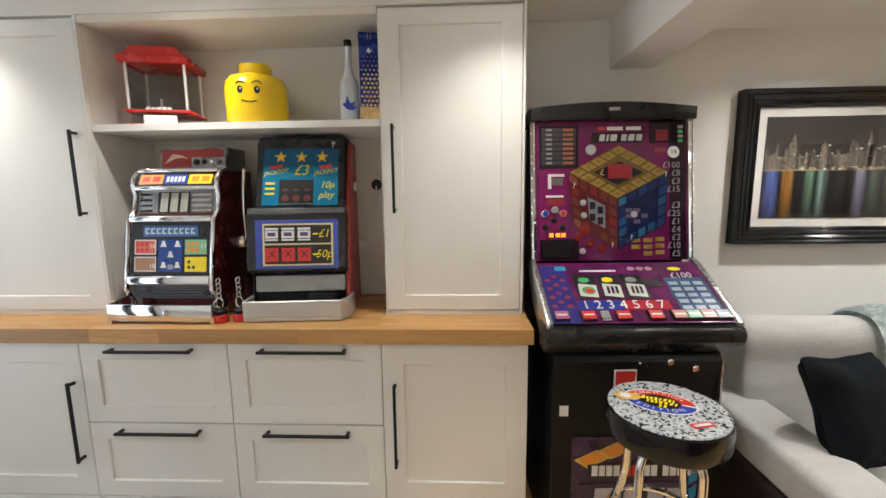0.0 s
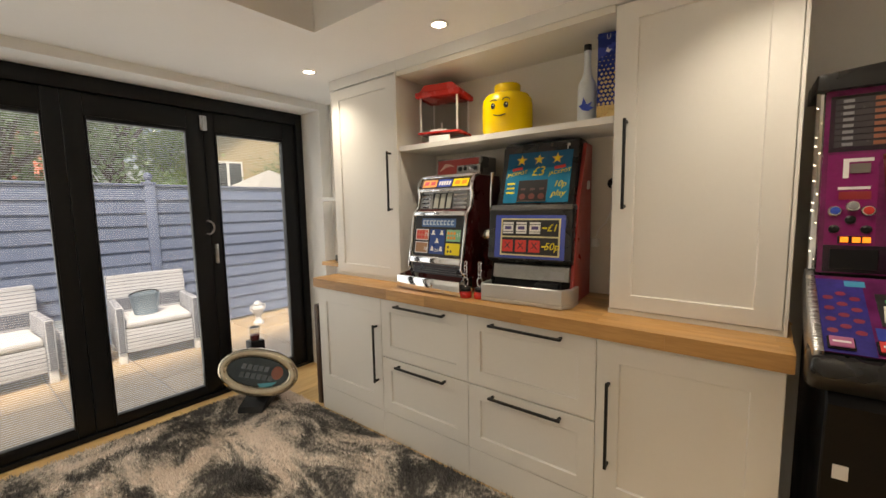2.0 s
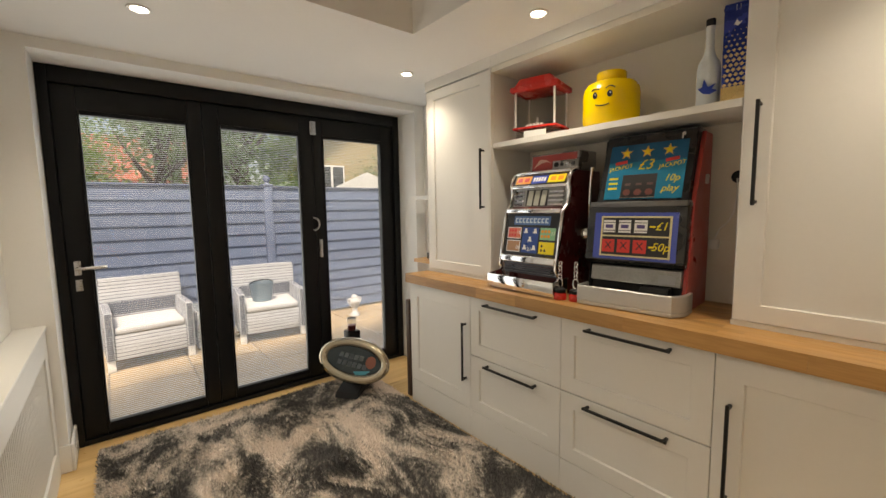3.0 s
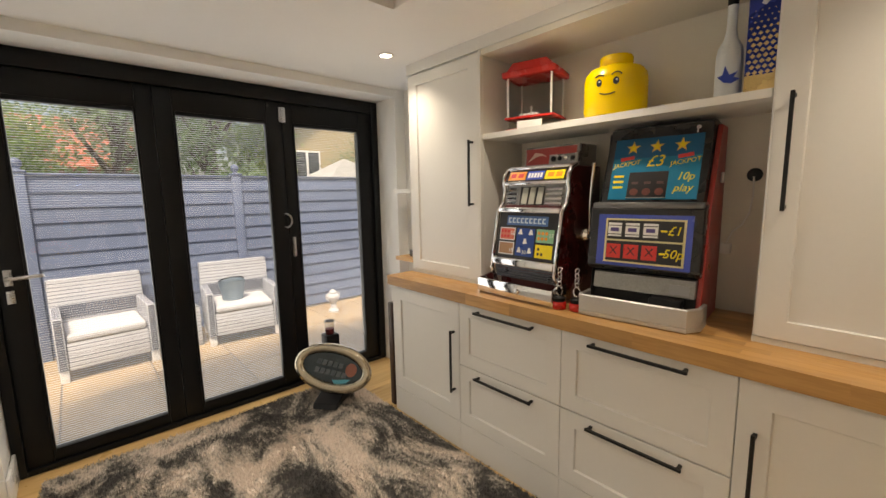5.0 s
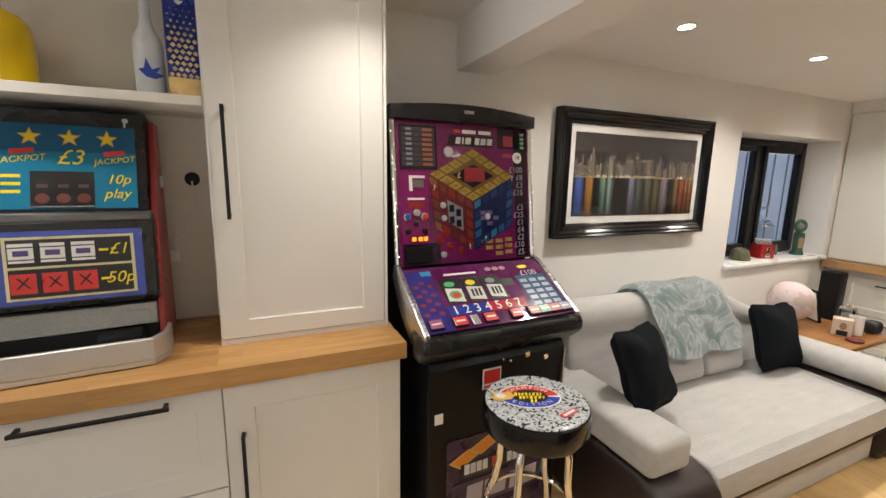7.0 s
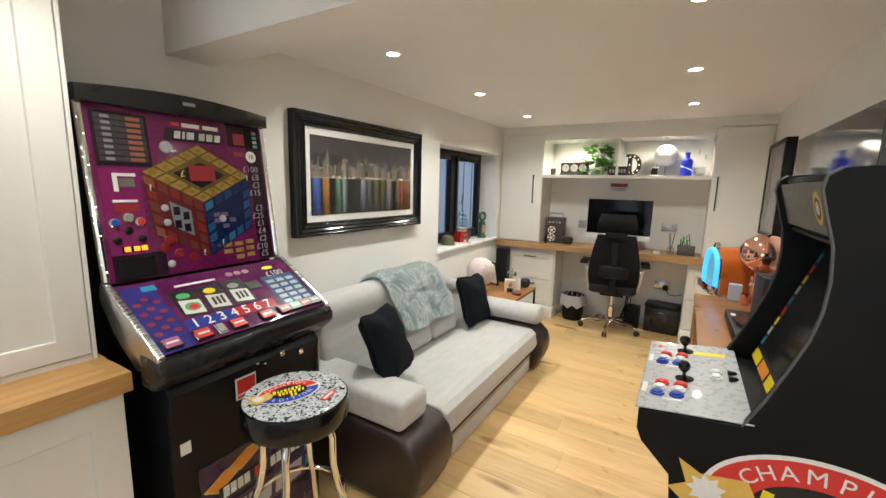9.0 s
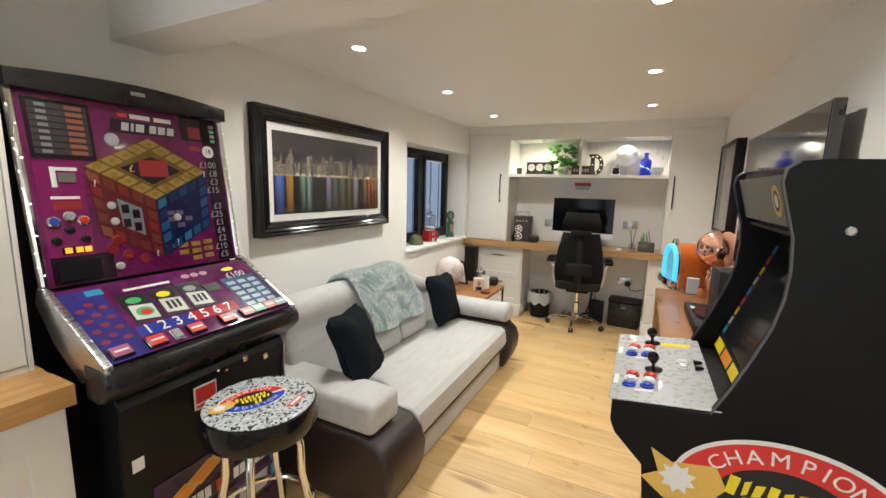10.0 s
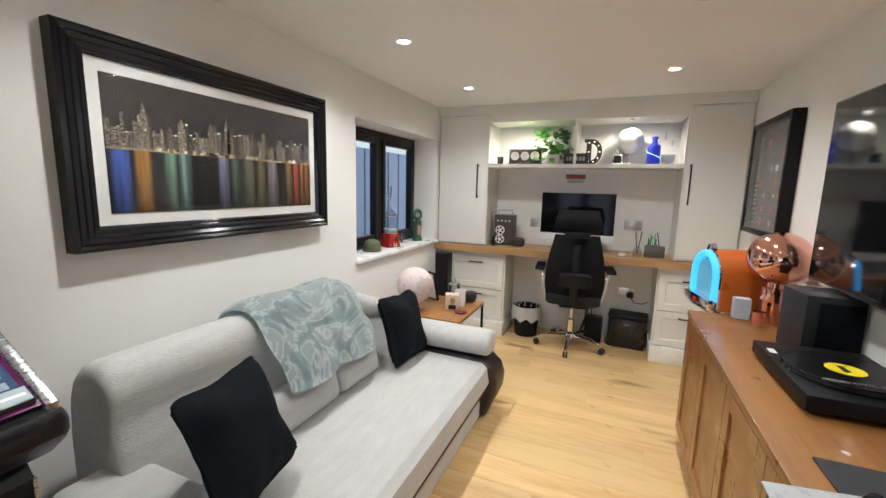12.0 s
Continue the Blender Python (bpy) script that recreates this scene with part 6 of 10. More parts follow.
    # lower door prints
    part("red_sticker", nb(-0.105, -0.0125, 0.690, -0.025, -0.0085, 0.770), I_WHITE, t, "red and white certificate sticker", pose(0.02, 0.0, 0.0))
    part("red_sticker_field", nb(-0.100, -0.0135, 0.712, -0.030, -0.0127, 0.764), I_RED, t, "", pose(0.02, 0, 0))
    part("red_sticker_bar", nb(-0.100, -0.0135, 0.695, -0.030, -0.0127, 0.705), I_RED, t, "", pose(0.02, 0, 0))
    part("white_tag", nb(-0.275, -0.0035, 0.588, -0.243, -0.0005, 0.628), PAPER, t, "white paper tag")
    for x, z, r in ((0.11, 0.80, 0.012), (0.20, 0.775, 0.012), (0.00, 0.80, 0.006), (0.03, 0.79, 0.006)):
        part("lock", shifted(lathe(bmesh.new(), [(r, 0), (r, 0.008), (r * 0.7, 0.011), (0, 0.011)], 16), pose(x, -0.012, z, 90, 0, 0)), CHROME, t, "chrome door lock")
    part("corner_plate", nb(0.296, -0.0155, 0.60, 0.302, 0.04, 0.80), STEEL, t)
    low = part("lower_panel", nb(-0.225, -0.0035, 0.05, 0.25, -0.0008, 0.505), mat("lower_print", (0.035, 0.012, 0.05), 0.25, var=0.6, scale=8, bump=0), t, "dark printed lower door panel")
    for i in range(3):
        x, z = -0.21 + i * 0.088, 0.412 + i * 0.037
        edge = [(x - 0.006, z), (x + 0.078, z + 0.042), (x + 0.128, z + 0.010), (x + 0.044, z - 0.034)]
        part("cell_edge", prism(bmesh.new(), edge, "y", -0.0045, -0.0036), I_GOLD_LIGHT, low)
        part("orange_cell", prism(bmesh.new(), [(x + 0.006, z), (x + 0.077, z + 0.035), (x + 0.114, z + 0.010), (x + 0.045, z - 0.026)], "y", -0.0058, -0.0046), I_ORANGE, low)
        x = 0.10 + i * 0.04
        part("orange_cell", prism(bmesh.new(), [(x, z - 0.02 + 0.08 - i * 0.07), (x + 0.035, z + 0.045 - i * 0.07), (x + 0.07, z + 0.02 - i * 0.07), (x + 0.03, z + 0.0 - i * 0.07)], "y", -0.005, -0.0036), I_ORANGE, low)
    part("title_bar", prism(bmesh.new(), [(-0.165, 0.335), (0.205, 0.345), (0.21, 0.405), (-0.165, 0.395)], "y", -0.007, -0.0052), I_BLACK, low)
    x = -0.15
    for k, wd in enumerate((4, 0, 2, 0, 2, 0, 4)):
        for i in range(wd):
            part("title_block", nb(x, -0.0085, 0.350, x + 0.022, -0.0072, 0.392), I_WHITE if k != 2 else I_RED, low)
            x += 0.027
        x += 0.008
    part("title_bar", prism(bmesh.new(), [(-0.20, 0.20), (0.215, 0.21), (0.215, 0.325), (-0.20, 0.315)], "y", -0.007, -0.0052), ink("title_plum", (0.05, 0.03, 0.06)), low)
    for i, (a, b) in enumerate(((-0.14, -0.07), (-0.06, -0.04), (-0.03, 0.04), (0.06, 0.12), (0.13, 0.19))):
        part("title_block", prism(bmesh.new(), [(a, 0.222), (b, 0.224), (b + 0.006, 0.300), (a + 0.006, 0.298)], "y", -0.0085, -0.0072), ink("title_silver", (0.45, 0.42, 0.46)), low)
    for i in range(3):
        part("blue_cell", prism(bmesh.new(), [(0.215, 0.24 + i * 0.07), (0.245, 0.26 + i * 0.07), (0.245, 0.31 + i * 0.07), (0.215, 0.29 + i * 0.07)], "y", -0.005, -0.0036), I_SKY, low)


I_MAUVE, I_PINK, I_MINT, I_PALE = ink("cap_mauve", (0.36, 0.10, 0.22)), ink("cap_pink", (0.5, 0.18, 0.17)), ink("cap_mint", (0.22, 0.42, 0.32)), ink("cap_pale", (0.34, 0.40, 0.46))
fruit_machine()


# ---- two old slot machines on the worktop ----
def star(r, n=5, c=(0, 0), inner=0.42):
    return [(c[0] + (r if i % 2 == 0 else r * inner) * math.sin(i * math.pi / n), c[1] + (r if i % 2 == 0 else r * inner) * math.cos(i * math.pi / n)) for i in range(2 * n)]


def face(y, z, lean=0.0, x=0.0):
    """A plane that faces -y at (x, y, z); its u runs to +x, its v up, leaning back by lean degrees."""
    return pose(x, y, z, 90 - lean, 0, 0)


def lean_back(t, slope, back, keep=("coin_tray", "tray_wall", "tray_side", "tray_knob")):
    """Leans a machine's front back by slope above its tray; its rear at y = back stays upright."""
    todo = []

    def gather(ob, m):
        for c in ob.children:
            mc = m @ c.matrix_basis
            todo.append((c, mc))
            gather(c, mc)
    gather(t, Matrix.Identity(4))
    for ob, m in todo:
        ob.matrix_basis = Matrix.Identity(4)
        stay = ob.name.split(".")[0] in keep
        for v in ob.data.vertices:
            p = m @ v.co
            if not stay:
                lift = slope * max(0.0, p.z - 0.06)
                k = max(0.0, min(1.0, (p.y - 0.16) / (back - 0.16)))
                p.y += lift * (1 - k)
            v.co = p


def chrome_slot():
    t = thing("chrome_slot_machine", "vintage chrome one-armed slot machine with a dark red side", "slot machine", pose(-0.165, 2.205, TOP_Z + 0.001, 0, 0, -1.5))
    w = 0.182
    side = [(0.09, 0.0), (0.09, 0.09), (0.045, 0.13), (0.06, 0.42), (0.09, 0.44), (0.10, 0.52), (0.085, 0.57), (0.105, 0.60), (0.145, 0.615), (0.40, 0.615), (0.43, 0.0)]
    part("cabinet", prism(bmesh.new(), side, "x", -w + 0.012, w - 0.002, 0.004, 1), mat("oxblood", (0.085, 0.012, 0.012), 0.3, var=0.15, coat=0.2), t, "dark red painted cabinet")
    # cast chrome front edges
    edge = [(0.085, 0.03), (0.060, 0.085), (0.032, 0.13), (0.042, 0.27), (0.050, 0.41), (0.068, 0.432), (0.082, 0.447), (0.090, 0.51), (0.075, 0.545), (0.078, 0.578), (0.096, 0.604), (0.13, 0.618)]
    for s in (-1, 1):
        part("chrome_edge", tube(bmesh.new(), [(s * w, y, z) for y, z in edge], 0.0095, 10), CHROME, t, "chrome edge casting")
    part("coin_tray", box(box(bmesh.new(), -0.235, 0.0, 0.002, 0.205, 0.10, 0.016, 0.004), -0.235, -0.012, 0.012, 0.205, 0.004, 0.078, 0.006), CHROME, t, "chrome coin tray")
    for x0, x1 in ((-0.238, -0.222), (0.192, 0.208)):
        part("tray_side", prism(bmesh.new(), [(-0.008, 0.0), (-0.008, 0.078), (0.10, 0.095), (0.10, 0.0)], "x", x0, x1, 0.003, 1), CHROME, t)
    part("tray_knob", shifted(lathe(bmesh.new(), [(0.012, 0), (0.010, 0.012), (0, 0.014)], 14), pose(0.02, -0.012, 0.045, 90, 0, 0)), CHROME, t)
    for i in range(5):
        part("ribbed_bar", nb(-w + 0.012, 0.052 - i * 0.003, 0.088 + i * 0.012, w - 0.012, 0.075, 0.097 + i * 0.012, 0.002, 1), mat("gunmetal", (0.10, 0.10, 0.11), 0.35, 0.8), t)
    part("chrome_bar", nb(-w + 0.006, 0.022, 0.148, w - 0.006, 0.07, 0.186, 0.008, 3), CHROME, t, "chrome cross bar")
    part("chrome_bar", nb(-w + 0.006, 0.038, 0.402, w - 0.006, 0.08, 0.428, 0.007, 3), CHROME, t, "chrome cross bar")
    part("chrome_bar", nb(-w + 0.006, 0.068, 0.532, w - 0.006, 0.10, 0.550, 0.006, 3), CHROME, t, "chrome cross bar")
    part("chrome_bar", nb(-w + 0.006, 0.090, 0.605, w - 0.006, 0.14, 0.622, 0.006, 3), CHROME, t, "chrome cross bar")
    # lower award glass
    F = face(0.040, 0.188, 3)
    g = part("award_glass", nb(-w + 0.012, 0, -0.006, w - 0.012, 0.214, 0), I_BLACK, t, "printed award glass", F)

    def gp(nm, bm, material, label=""):
        return part(nm, bm, material, g, label, smooth=None)
    gp("name_plate", nb(-0.118, 0.155, 0.0003, 0.118, 0.200, 0.0015, 0.0005, 1), ink("plate_blue", (0.06, 0.14, 0.34)))
    pale = ink("plate_pale", (0.50, 0.62, 0.74))
    for i in range(9):
        x = -0.10 + i * 0.0245
        gp("name_block", prism(bmesh.new(), [(x - 0.009, 0.165), (x + 0.009, 0.165), (x + 0.009, 0.171), (x - 0.002, 0.171), (x - 0.002, 0.184), (x + 0.009, 0.184), (x + 0.009, 0.190), (x - 0.009, 0.190)], "z", 0.0016, 0.0022), pale)
    gp("card", nb(-0.155, 0.082, 0.0003, -0.062, 0.142, 0.0012), ink("card_salmon", (0.62, 0.16, 0.10)))
    gp("card", nb(-0.155, 0.015, 0.0003, -0.062, 0.072, 0.0012), ink("card_olive", (0.38, 0.20, 0.10)))
    gp("card", nb(-0.052, 0.012, 0.0003, 0.052, 0.142, 0.0012), ink("card_navy", (0.01, 0.05, 0.24)))
    gp("card", nb(0.062, 0.082, 0.0003, 0.155, 0.142, 0.0012), ink("card_green", (0.22, 0.46, 0.28)))
    gp("card", nb(0.062, 0.012, 0.0003, 0.155, 0.072, 0.0012), I_YELLOW)
    for x, z in ((-0.155, 0.082), (-0.155, 0.013)):
        bm = bmesh.new()
        for a in ((x, z, x + 0.093, z + 0.004), (x, z + 0.056, x + 0.093, z + 0.06), (x, z, x + 0.004, z + 0.06), (x + 0.089, z, x + 0.093, z + 0.06)):
            box(bm, a[0], a[1], 0.0013, a[2], a[3], 0.0018)
        gp("card_border", bm, I_WHITE)
    for i, j in ((0, 0), (1, 0), (0.5, 0.5), (0, 1), (1, 1)):
        x, z = -0.030 + i * 0.06, 0.028 + j * 0.085
        gp("bell", prism(bmesh.new(), [(x - 0.014, z), (x + 0.014, z), (x + 0.008, z + 0.012), (x + 0.006, z + 0.024), (x - 0.006, z + 0.024), (x - 0.008, z + 0.012)], "z", 0.0013, 0.0018), I_WHITE)
    for i in range(6):
        gp("fruit_dot", prism(bmesh.new(), ellipse(0.008, 0.008, 12, (-0.142 + (i % 3) * 0.02, 0.100 + (i // 3) * 0.024)), "z", 0.0013, 0.0018), I_RED)
        gp("fruit_dot", prism(bmesh.new(), ellipse(0.008, 0.008, 12, (0.076 + (i % 3) * 0.02, 0.100 + (i // 3) * 0.024)), "z", 0.0013, 0.0018), I_ORANGE)
    for i in range(3):
        gp("fruit_dot", prism(bmesh.new(), ellipse(0.006, 0.007, 12, (0.080 + (i % 2) * 0.02, 0.030 + (i // 2) * 0.022)), "z", 0.0013, 0.0018), I_BLACK)
    for s, x, z in (("16", -0.078, 0.115), ("18", -0.078, 0.035), ("20", 0.0, 0.03), ("17", 0.142, 0.115)):
        gp("award_number", shifted(letters(s, 0.026, 0.0003), pose(x, z, 0.0020)), I_WHITE)
    # reel window with louvres
    R = face(0.084, 0.428, 4)
    rw = part("reel_panel", nb(-w + 0.012, 0, -0.006, w - 0.012, 0.104, 0), mat("reel_steel", (0.32, 0.32, 0.31), 0.3, 0.9), t, "brushed reel panel", R)
    part("reel_window", nb(-0.082, 0.010, 0.0003, 0.058, 0.096, 0.002), I_BLACK, rw, "dark reel window")
    for i in range(3):
        part("reel", prism(bmesh.new(), [(-0.072 + i * 0.044, 0.014), (-0.040 + i * 0.044, 0.014), (-0.034 + i * 0.044, 0.092), (-0.064 + i * 0.044, 0.092)], "z", 0.0021, 0.005), ink("reel_cream", (0.42, 0.42, 0.36)), rw, "cream reel strip")
    for i in range(4):
        part("louvre", nb(0.070, 0.012 + i * 0.022, 0.0003, 0.155, 0.024 + i * 0.022, 0.010, 0.002, 1), CHROME, rw)
        part("louvre", nb(-0.155, 0.012 + i * 0.022, 0.0003, -0.095, 0.024 + i * 0.022, 0.010, 0.002, 1), CHROME, rw)
    # lit top strip
    S = face(0.074, 0.551, 24)
    st = part("top_strip", nb(-w + 0.014, 0, -0.006, w - 0.014, 0.055, 0), I_BLACK, t, "printed top strip", S)
    for a, b, mm in ((-0.158, -0.055, I_ORANGE), (-0.048, 0.048, I_BLUE), (0.055, 0.158, I_YELLOW)):
        part("strip_card", nb(a, 0.006, 0.0003, b, 0.050, 0.0012), mm, st)
    for a, mm in ((-0.145, I_RED), (-0.10, I_RED), (0.07, I_ORANGE), (0.115, I_ORANGE)):
        part("strip_print", nb(a, 0.018, 0.0013, a + 0.032, 0.040, 0.0018), mm, st)
    for i in range(5):
        part("strip_print", nb(-0.040 + i * 0.017, 0.016, 0.0013, -0.028 + i * 0.017, 0.040, 0.0018), I_WHITE, st)
    # top box
    tb = part("top_box", nb(-0.125, 0.155, 0.616, 0.175, 0.36, 0.715, 0.004, 1), mat("top_box", (0.30, 0.29, 0.28), 0.3, 0.7), t, "metal top box with a red badge")
    part("badge_plate", nb(-0.112, 0.1515, 0.630, 0.020, 0.1545, 0.706), ink("badge_red", (0.30, 0.03, 0.025)), tb)
    part("badge_swoosh", prism(bmesh.new(), [(-0.10, 0.645), (-0.05, 0.668), (-0.02, 0.672), (0.01, 0.664), (-0.02, 0.682), (-0.06, 0.688)], "y", 0.1500, 0.1514), ink("swoosh", (0.55, 0.36, 0.28)), tb)
    part("badge_plate", nb(0.020, 0.1515, 0.672, 0.165, 0.1545, 0.706), ink("badge_red", (0.30, 0.03, 0.025)), tb)
    for i in range(4):
        part("top_dial", shifted(lathe(bmesh.new(), [(0.013 - 0.003 * (i > 0), 0), (0.012 - 0.003 * (i > 0), 0.006), (0, 0.007)], 16), pose(0.045 + i * 0.034, 0.1545, 0.652, 90, 0, 0)), BLACK if i != 2 else CHROME, tb)
    # arm
    bm = lathe(bmesh.new(), [(0.030, 0), (0.030, 0.02), (0.020, 0.035), (0, 0.04)], 20)
    a = part("arm_hub", shifted(bm, pose(w, 0.24, 0.30, 0, 90, 0)), CHROME, t, "chrome arm hub")
    part("arm", tube(bmesh.new(), [(w + 0.03, 0.24, 0.30), (w + 0.045, 0.22, 0.33), (w + 0.048, 0.20, 0.45), (w + 0.062, 0.17, 0.56), (w + 0.075, 0.15, 0.62)], 0.0085, 10), CHROME, a, "chrome lever arm")

    lean_back(t, 0.115, 0.44)

chrome_slot()


def blue_slot():
    t = thing("jackpot_slot_machine", "black and red countertop slot machine with a blue printed glass", "slot machine", pose(0.362, 2.225, TOP_Z + 0.001, 0, 0, 5.0))
    w = 0.197
    part("coin_tray", prism(bmesh.new(), [(-0.205, 0.0), (0.18, 0.0), (0.215, 0.055), (0.215, 0.14), (-0.215, 0.14), (-0.215, 0.02)], "z", 0.002, 0.018, 0.002, 1), ALU, t, "cast aluminium coin tray")
    rim = [(-0.215, 0.14), (-0.215, 0.02), (-0.205, 0.0), (0.18, 0.0), (0.215, 0.055), (0.215, 0.14)]
    bm = bmesh.new()
    inner = [(-0.198, 0.14), (-0.198, 0.024), (-0.196, 0.016), (0.172, 0.016), (0.199, 0.060), (0.199, 0.14)]
    for z0, z1 in ((0.018, 0.085),):
        prism(bm, rim + inner[::-1], "z", z0, z1, 0.003, 1)
    part("tray_wall", bm, ALU, t, "cast aluminium tray wall")
    part("cabinet", nb(-w + 0.004, 0.105, 0.002, w - 0.012, 0.385, 0.735, 0.004, 1), BLACK, t)
    part("red_side", prism(bmesh.new(), [(0.085, 0.002), (0.085, 0.42), (0.15, 0.735), (0.365, 0.735), (0.388, 0.002)], "x", w - 0.011, w + 0.006, 0.003, 1), RED_PAINT, t, "worn red side panel")
    part("red_side", prism(bmesh.new(), [(0.085, 0.002), (0.085, 0.42), (0.15, 0.735), (0.365, 0.735), (0.388, 0.002)], "x", -w - 0.006, -w + 0.003, 0.003, 1), BLACK, t, "black side panel")
    part("side_latch", nb(w + 0.0065, 0.22, 0.52, w + 0.018, 0.25, 0.56, 0.004), ALU, t)
    part("steel_panel", nb(-w + 0.012, 0.076, 0.105, w - 0.012, 0.104, 0.172, 0.003, 1), mat("worn_steel", (0.30, 0.30, 0.29), 0.4, 0.8, var=0.2), t, "scuffed steel panel")
    part("steel_print", nb(0.10, 0.0745, 0.115, 0.165, 0.0758, 0.15), I_GREY, t)
    part("coin_cup", nb(0.04, 0.045, 0.060, 0.15, 0.104, 0.10, 0.008), BLACK, t, "black payout cup")
    # lower display housing
    lo = prism(bmesh.new(), [(0.065, 0.185), (0.048, 0.20), (0.035, 0.40), (0.030, 0.425), (0.055, 0.445), (0.104, 0.445), (0.104, 0.175)], "x", -w - 0.012, w + 0.0, 0.006, 2)
    part("lower_housing", lo, mat("housing_black", (0.012, 0.012, 0.013), 0.3, bump=0.03), t)
    part("housing_lip", nb(-w - 0.008, 0.032, 0.428, w - 0.004, 0.10, 0.452, 0.006, 2), mat("lip_grey", (0.16, 0.16, 0.16), 0.35, 0.8), t, "grey metal lip")
    F = face(0.0455, 0.205, -4)
    g = part("lower_glass", nb(-0.172, 0.0, -0.004, 0.166, 0.200, 0.001), ink("glass_blue", (0.05, 0.08, 0.38), 0.2), t, "blue printed award glass", F)

    def gp(nm, bm, material, label=""):
        return part(nm, bm, material, g, label, smooth=None)
    gp("panel_border", nb(-0.142, 0.012, 0.0013, 0.145, 0.185, 0.0022), ink("border_straw", (0.62, 0.56, 0.32)))
    gp("panel_black", nb(-0.134, 0.104, 0.0023, 0.137, 0.178, 0.003), I_BLACK)
    gp("panel_black", nb(-0.134, 0.019, 0.0023, 0.137, 0.097, 0.003), I_BLACK)
    for i in range(3):
        c = -0.105 + i * 0.066
        gp("bar_mark", nb(c - 0.026, 0.115, 0.0031, c + 0.026, 0.168, 0.0037), I_WHITE)
        for k in range(2):
            gp("bar_line", nb(c - 0.026, 0.122 + k * 0.034, 0.0038, c + 0.026, 0.125 + k * 0.034, 0.0042), I_BLACK)
        gp("bar_line", nb(c - 0.016, 0.134, 0.0038, c + 0.016, 0.149, 0.0042), ink("bar_violet", (0.08, 0.06, 0.20)))
        gp("red_square", nb(c - 0.027, 0.030, 0.0031, c + 0.027, 0.085, 0.0037), I_RED)
        gp("cross_mark", shifted(letters("X", 0.045, 0.0003), pose(c, 0.058, 0.0041)), I_BLACK)
    for z, s in ((0.142, "£1"), (0.058, "50p")):
        gp("dash_mark", nb(0.062, z - 0.004, 0.0031, 0.084, z + 0.003, 0.0037), I_YELLOW)
        gp("award_text", shifted(letters(s, 0.046, 0.0004, shear=0.25), pose(0.107, z, 0.0036)), I_YELLOW)
    # upper glass
    up = prism(bmesh.new(), [(0.065, 0.446), (0.105, 0.715), (0.10, 0.745), (0.135, 0.758), (0.38, 0.752), (0.38, 0.446)], "x", -w + 0.012, w - 0.014, 0.006, 2)
    part("upper_housing", up, mat("upper_black", (0.010, 0.010, 0.011), 0.3, bump=0.03), t)
    K = face(0.0665, 0.462, 8.4)
    k = part("upper_glass", nb(-0.160, 0.0, -0.004, 0.158, 0.245, 0.002), ink("glass_teal", (0.012, 0.19, 0.33), 0.18), t, "blue jackpot glass", K)

    def kp(nm, bm, material, label=""):
        return part(nm, bm, material, k, label, smooth=None)
    kp("sky_band", nb(-0.160, 0.165, 0.0021, 0.158, 0.245, 0.0024), ink("glass_deep", (0.008, 0.10, 0.22), 0.18))
    for i in range(3):
        kp("star", prism(bmesh.new(), star(0.028, 5, (-0.088 + i * 0.088, 0.207)), "z", 0.0025, 0.0031), I_GOLD_LIGHT, "gold star")
        kp("star", prism(bmesh.new(), star(0.019, 5, (-0.088 + i * 0.088, 0.207)), "z", 0.0032, 0.0036), I_YELLOW)
    kp("jackpot_text", shifted(letters("£3", 0.062, 0.0004, shear=0.25), pose(0.0, 0.148, 0.0030)), I_YELLOW)
    for c in (-0.105, 0.105):
        kp("jackpot_text", shifted(letters("JACKPOT", 0.024, 0.0004, shear=0.2), pose(c, 0.142, 0.0030, 0, 0, 8)), I_YELLOW)
        kp("red_word", shifted(nb(-0.026, -0.007, 0, 0.026, 0.007, 0.0006), pose(c, 0.165, 0.0025, 0, 0, 8)), I_RED)
    kp("play_text", shifted(letters("10p", 0.040, 0.0004, shear=0.3), pose(0.112, 0.085, 0.0030)), I_YELLOW)
    kp("play_text", shifted(letters("play", 0.040, 0.0004, shear=0.3), pose(0.108, 0.042, 0.0030)), I_YELLOW)
    for i in range(3):
        kp("small_print", nb(-0.148, 0.045 + i * 0.022, 0.0022, -0.108, 0.054 + i * 0.022, 0.0028), I_YELLOW)
    rw = kp("reel_window", nb(-0.088, 0.008, 0.0022, 0.055, 0.108, 0.0035, 0.0004, 1), I_BLACK, "dark reel window")
    for i in range(3):
        kp("reel_mark", prism(bmesh.new(), ellipse(0.016, 0.014, 14, (-0.062 + i * 0.046, 0.030)), "z", 0.0036, 0.004), ink("reel_dim", (0.16, 0.05, 0.04)))
        kp("reel_mark", nb(-0.074 + i * 0.046, 0.060, 0.0036, -0.050 + i * 0.046, 0.070, 0.004), ink("reel_dim", (0.10, 0.05, 0.05)))
    kp("silver_line", nb(-0.088, 0.0045, 0.0036, 0.055, 0.008, 0.006), CHROME)
    part("top_lock", shifted(lathe(bmesh.new(), [(0.008, 0), (0.008, 0.004), (0, 0.006)], 14), pose(0.135, 0.1035, 0.728, 90, 0, 0)), CHROME, t, "chrome lock")
    part("key", nb(0.132, 0.085, 0.705, 0.138, 0.099, 0.728, 0.001, 1), CHROME, t, "key in the lock")

    lean_back(t, 0.20, 0.40)

blue_slot()


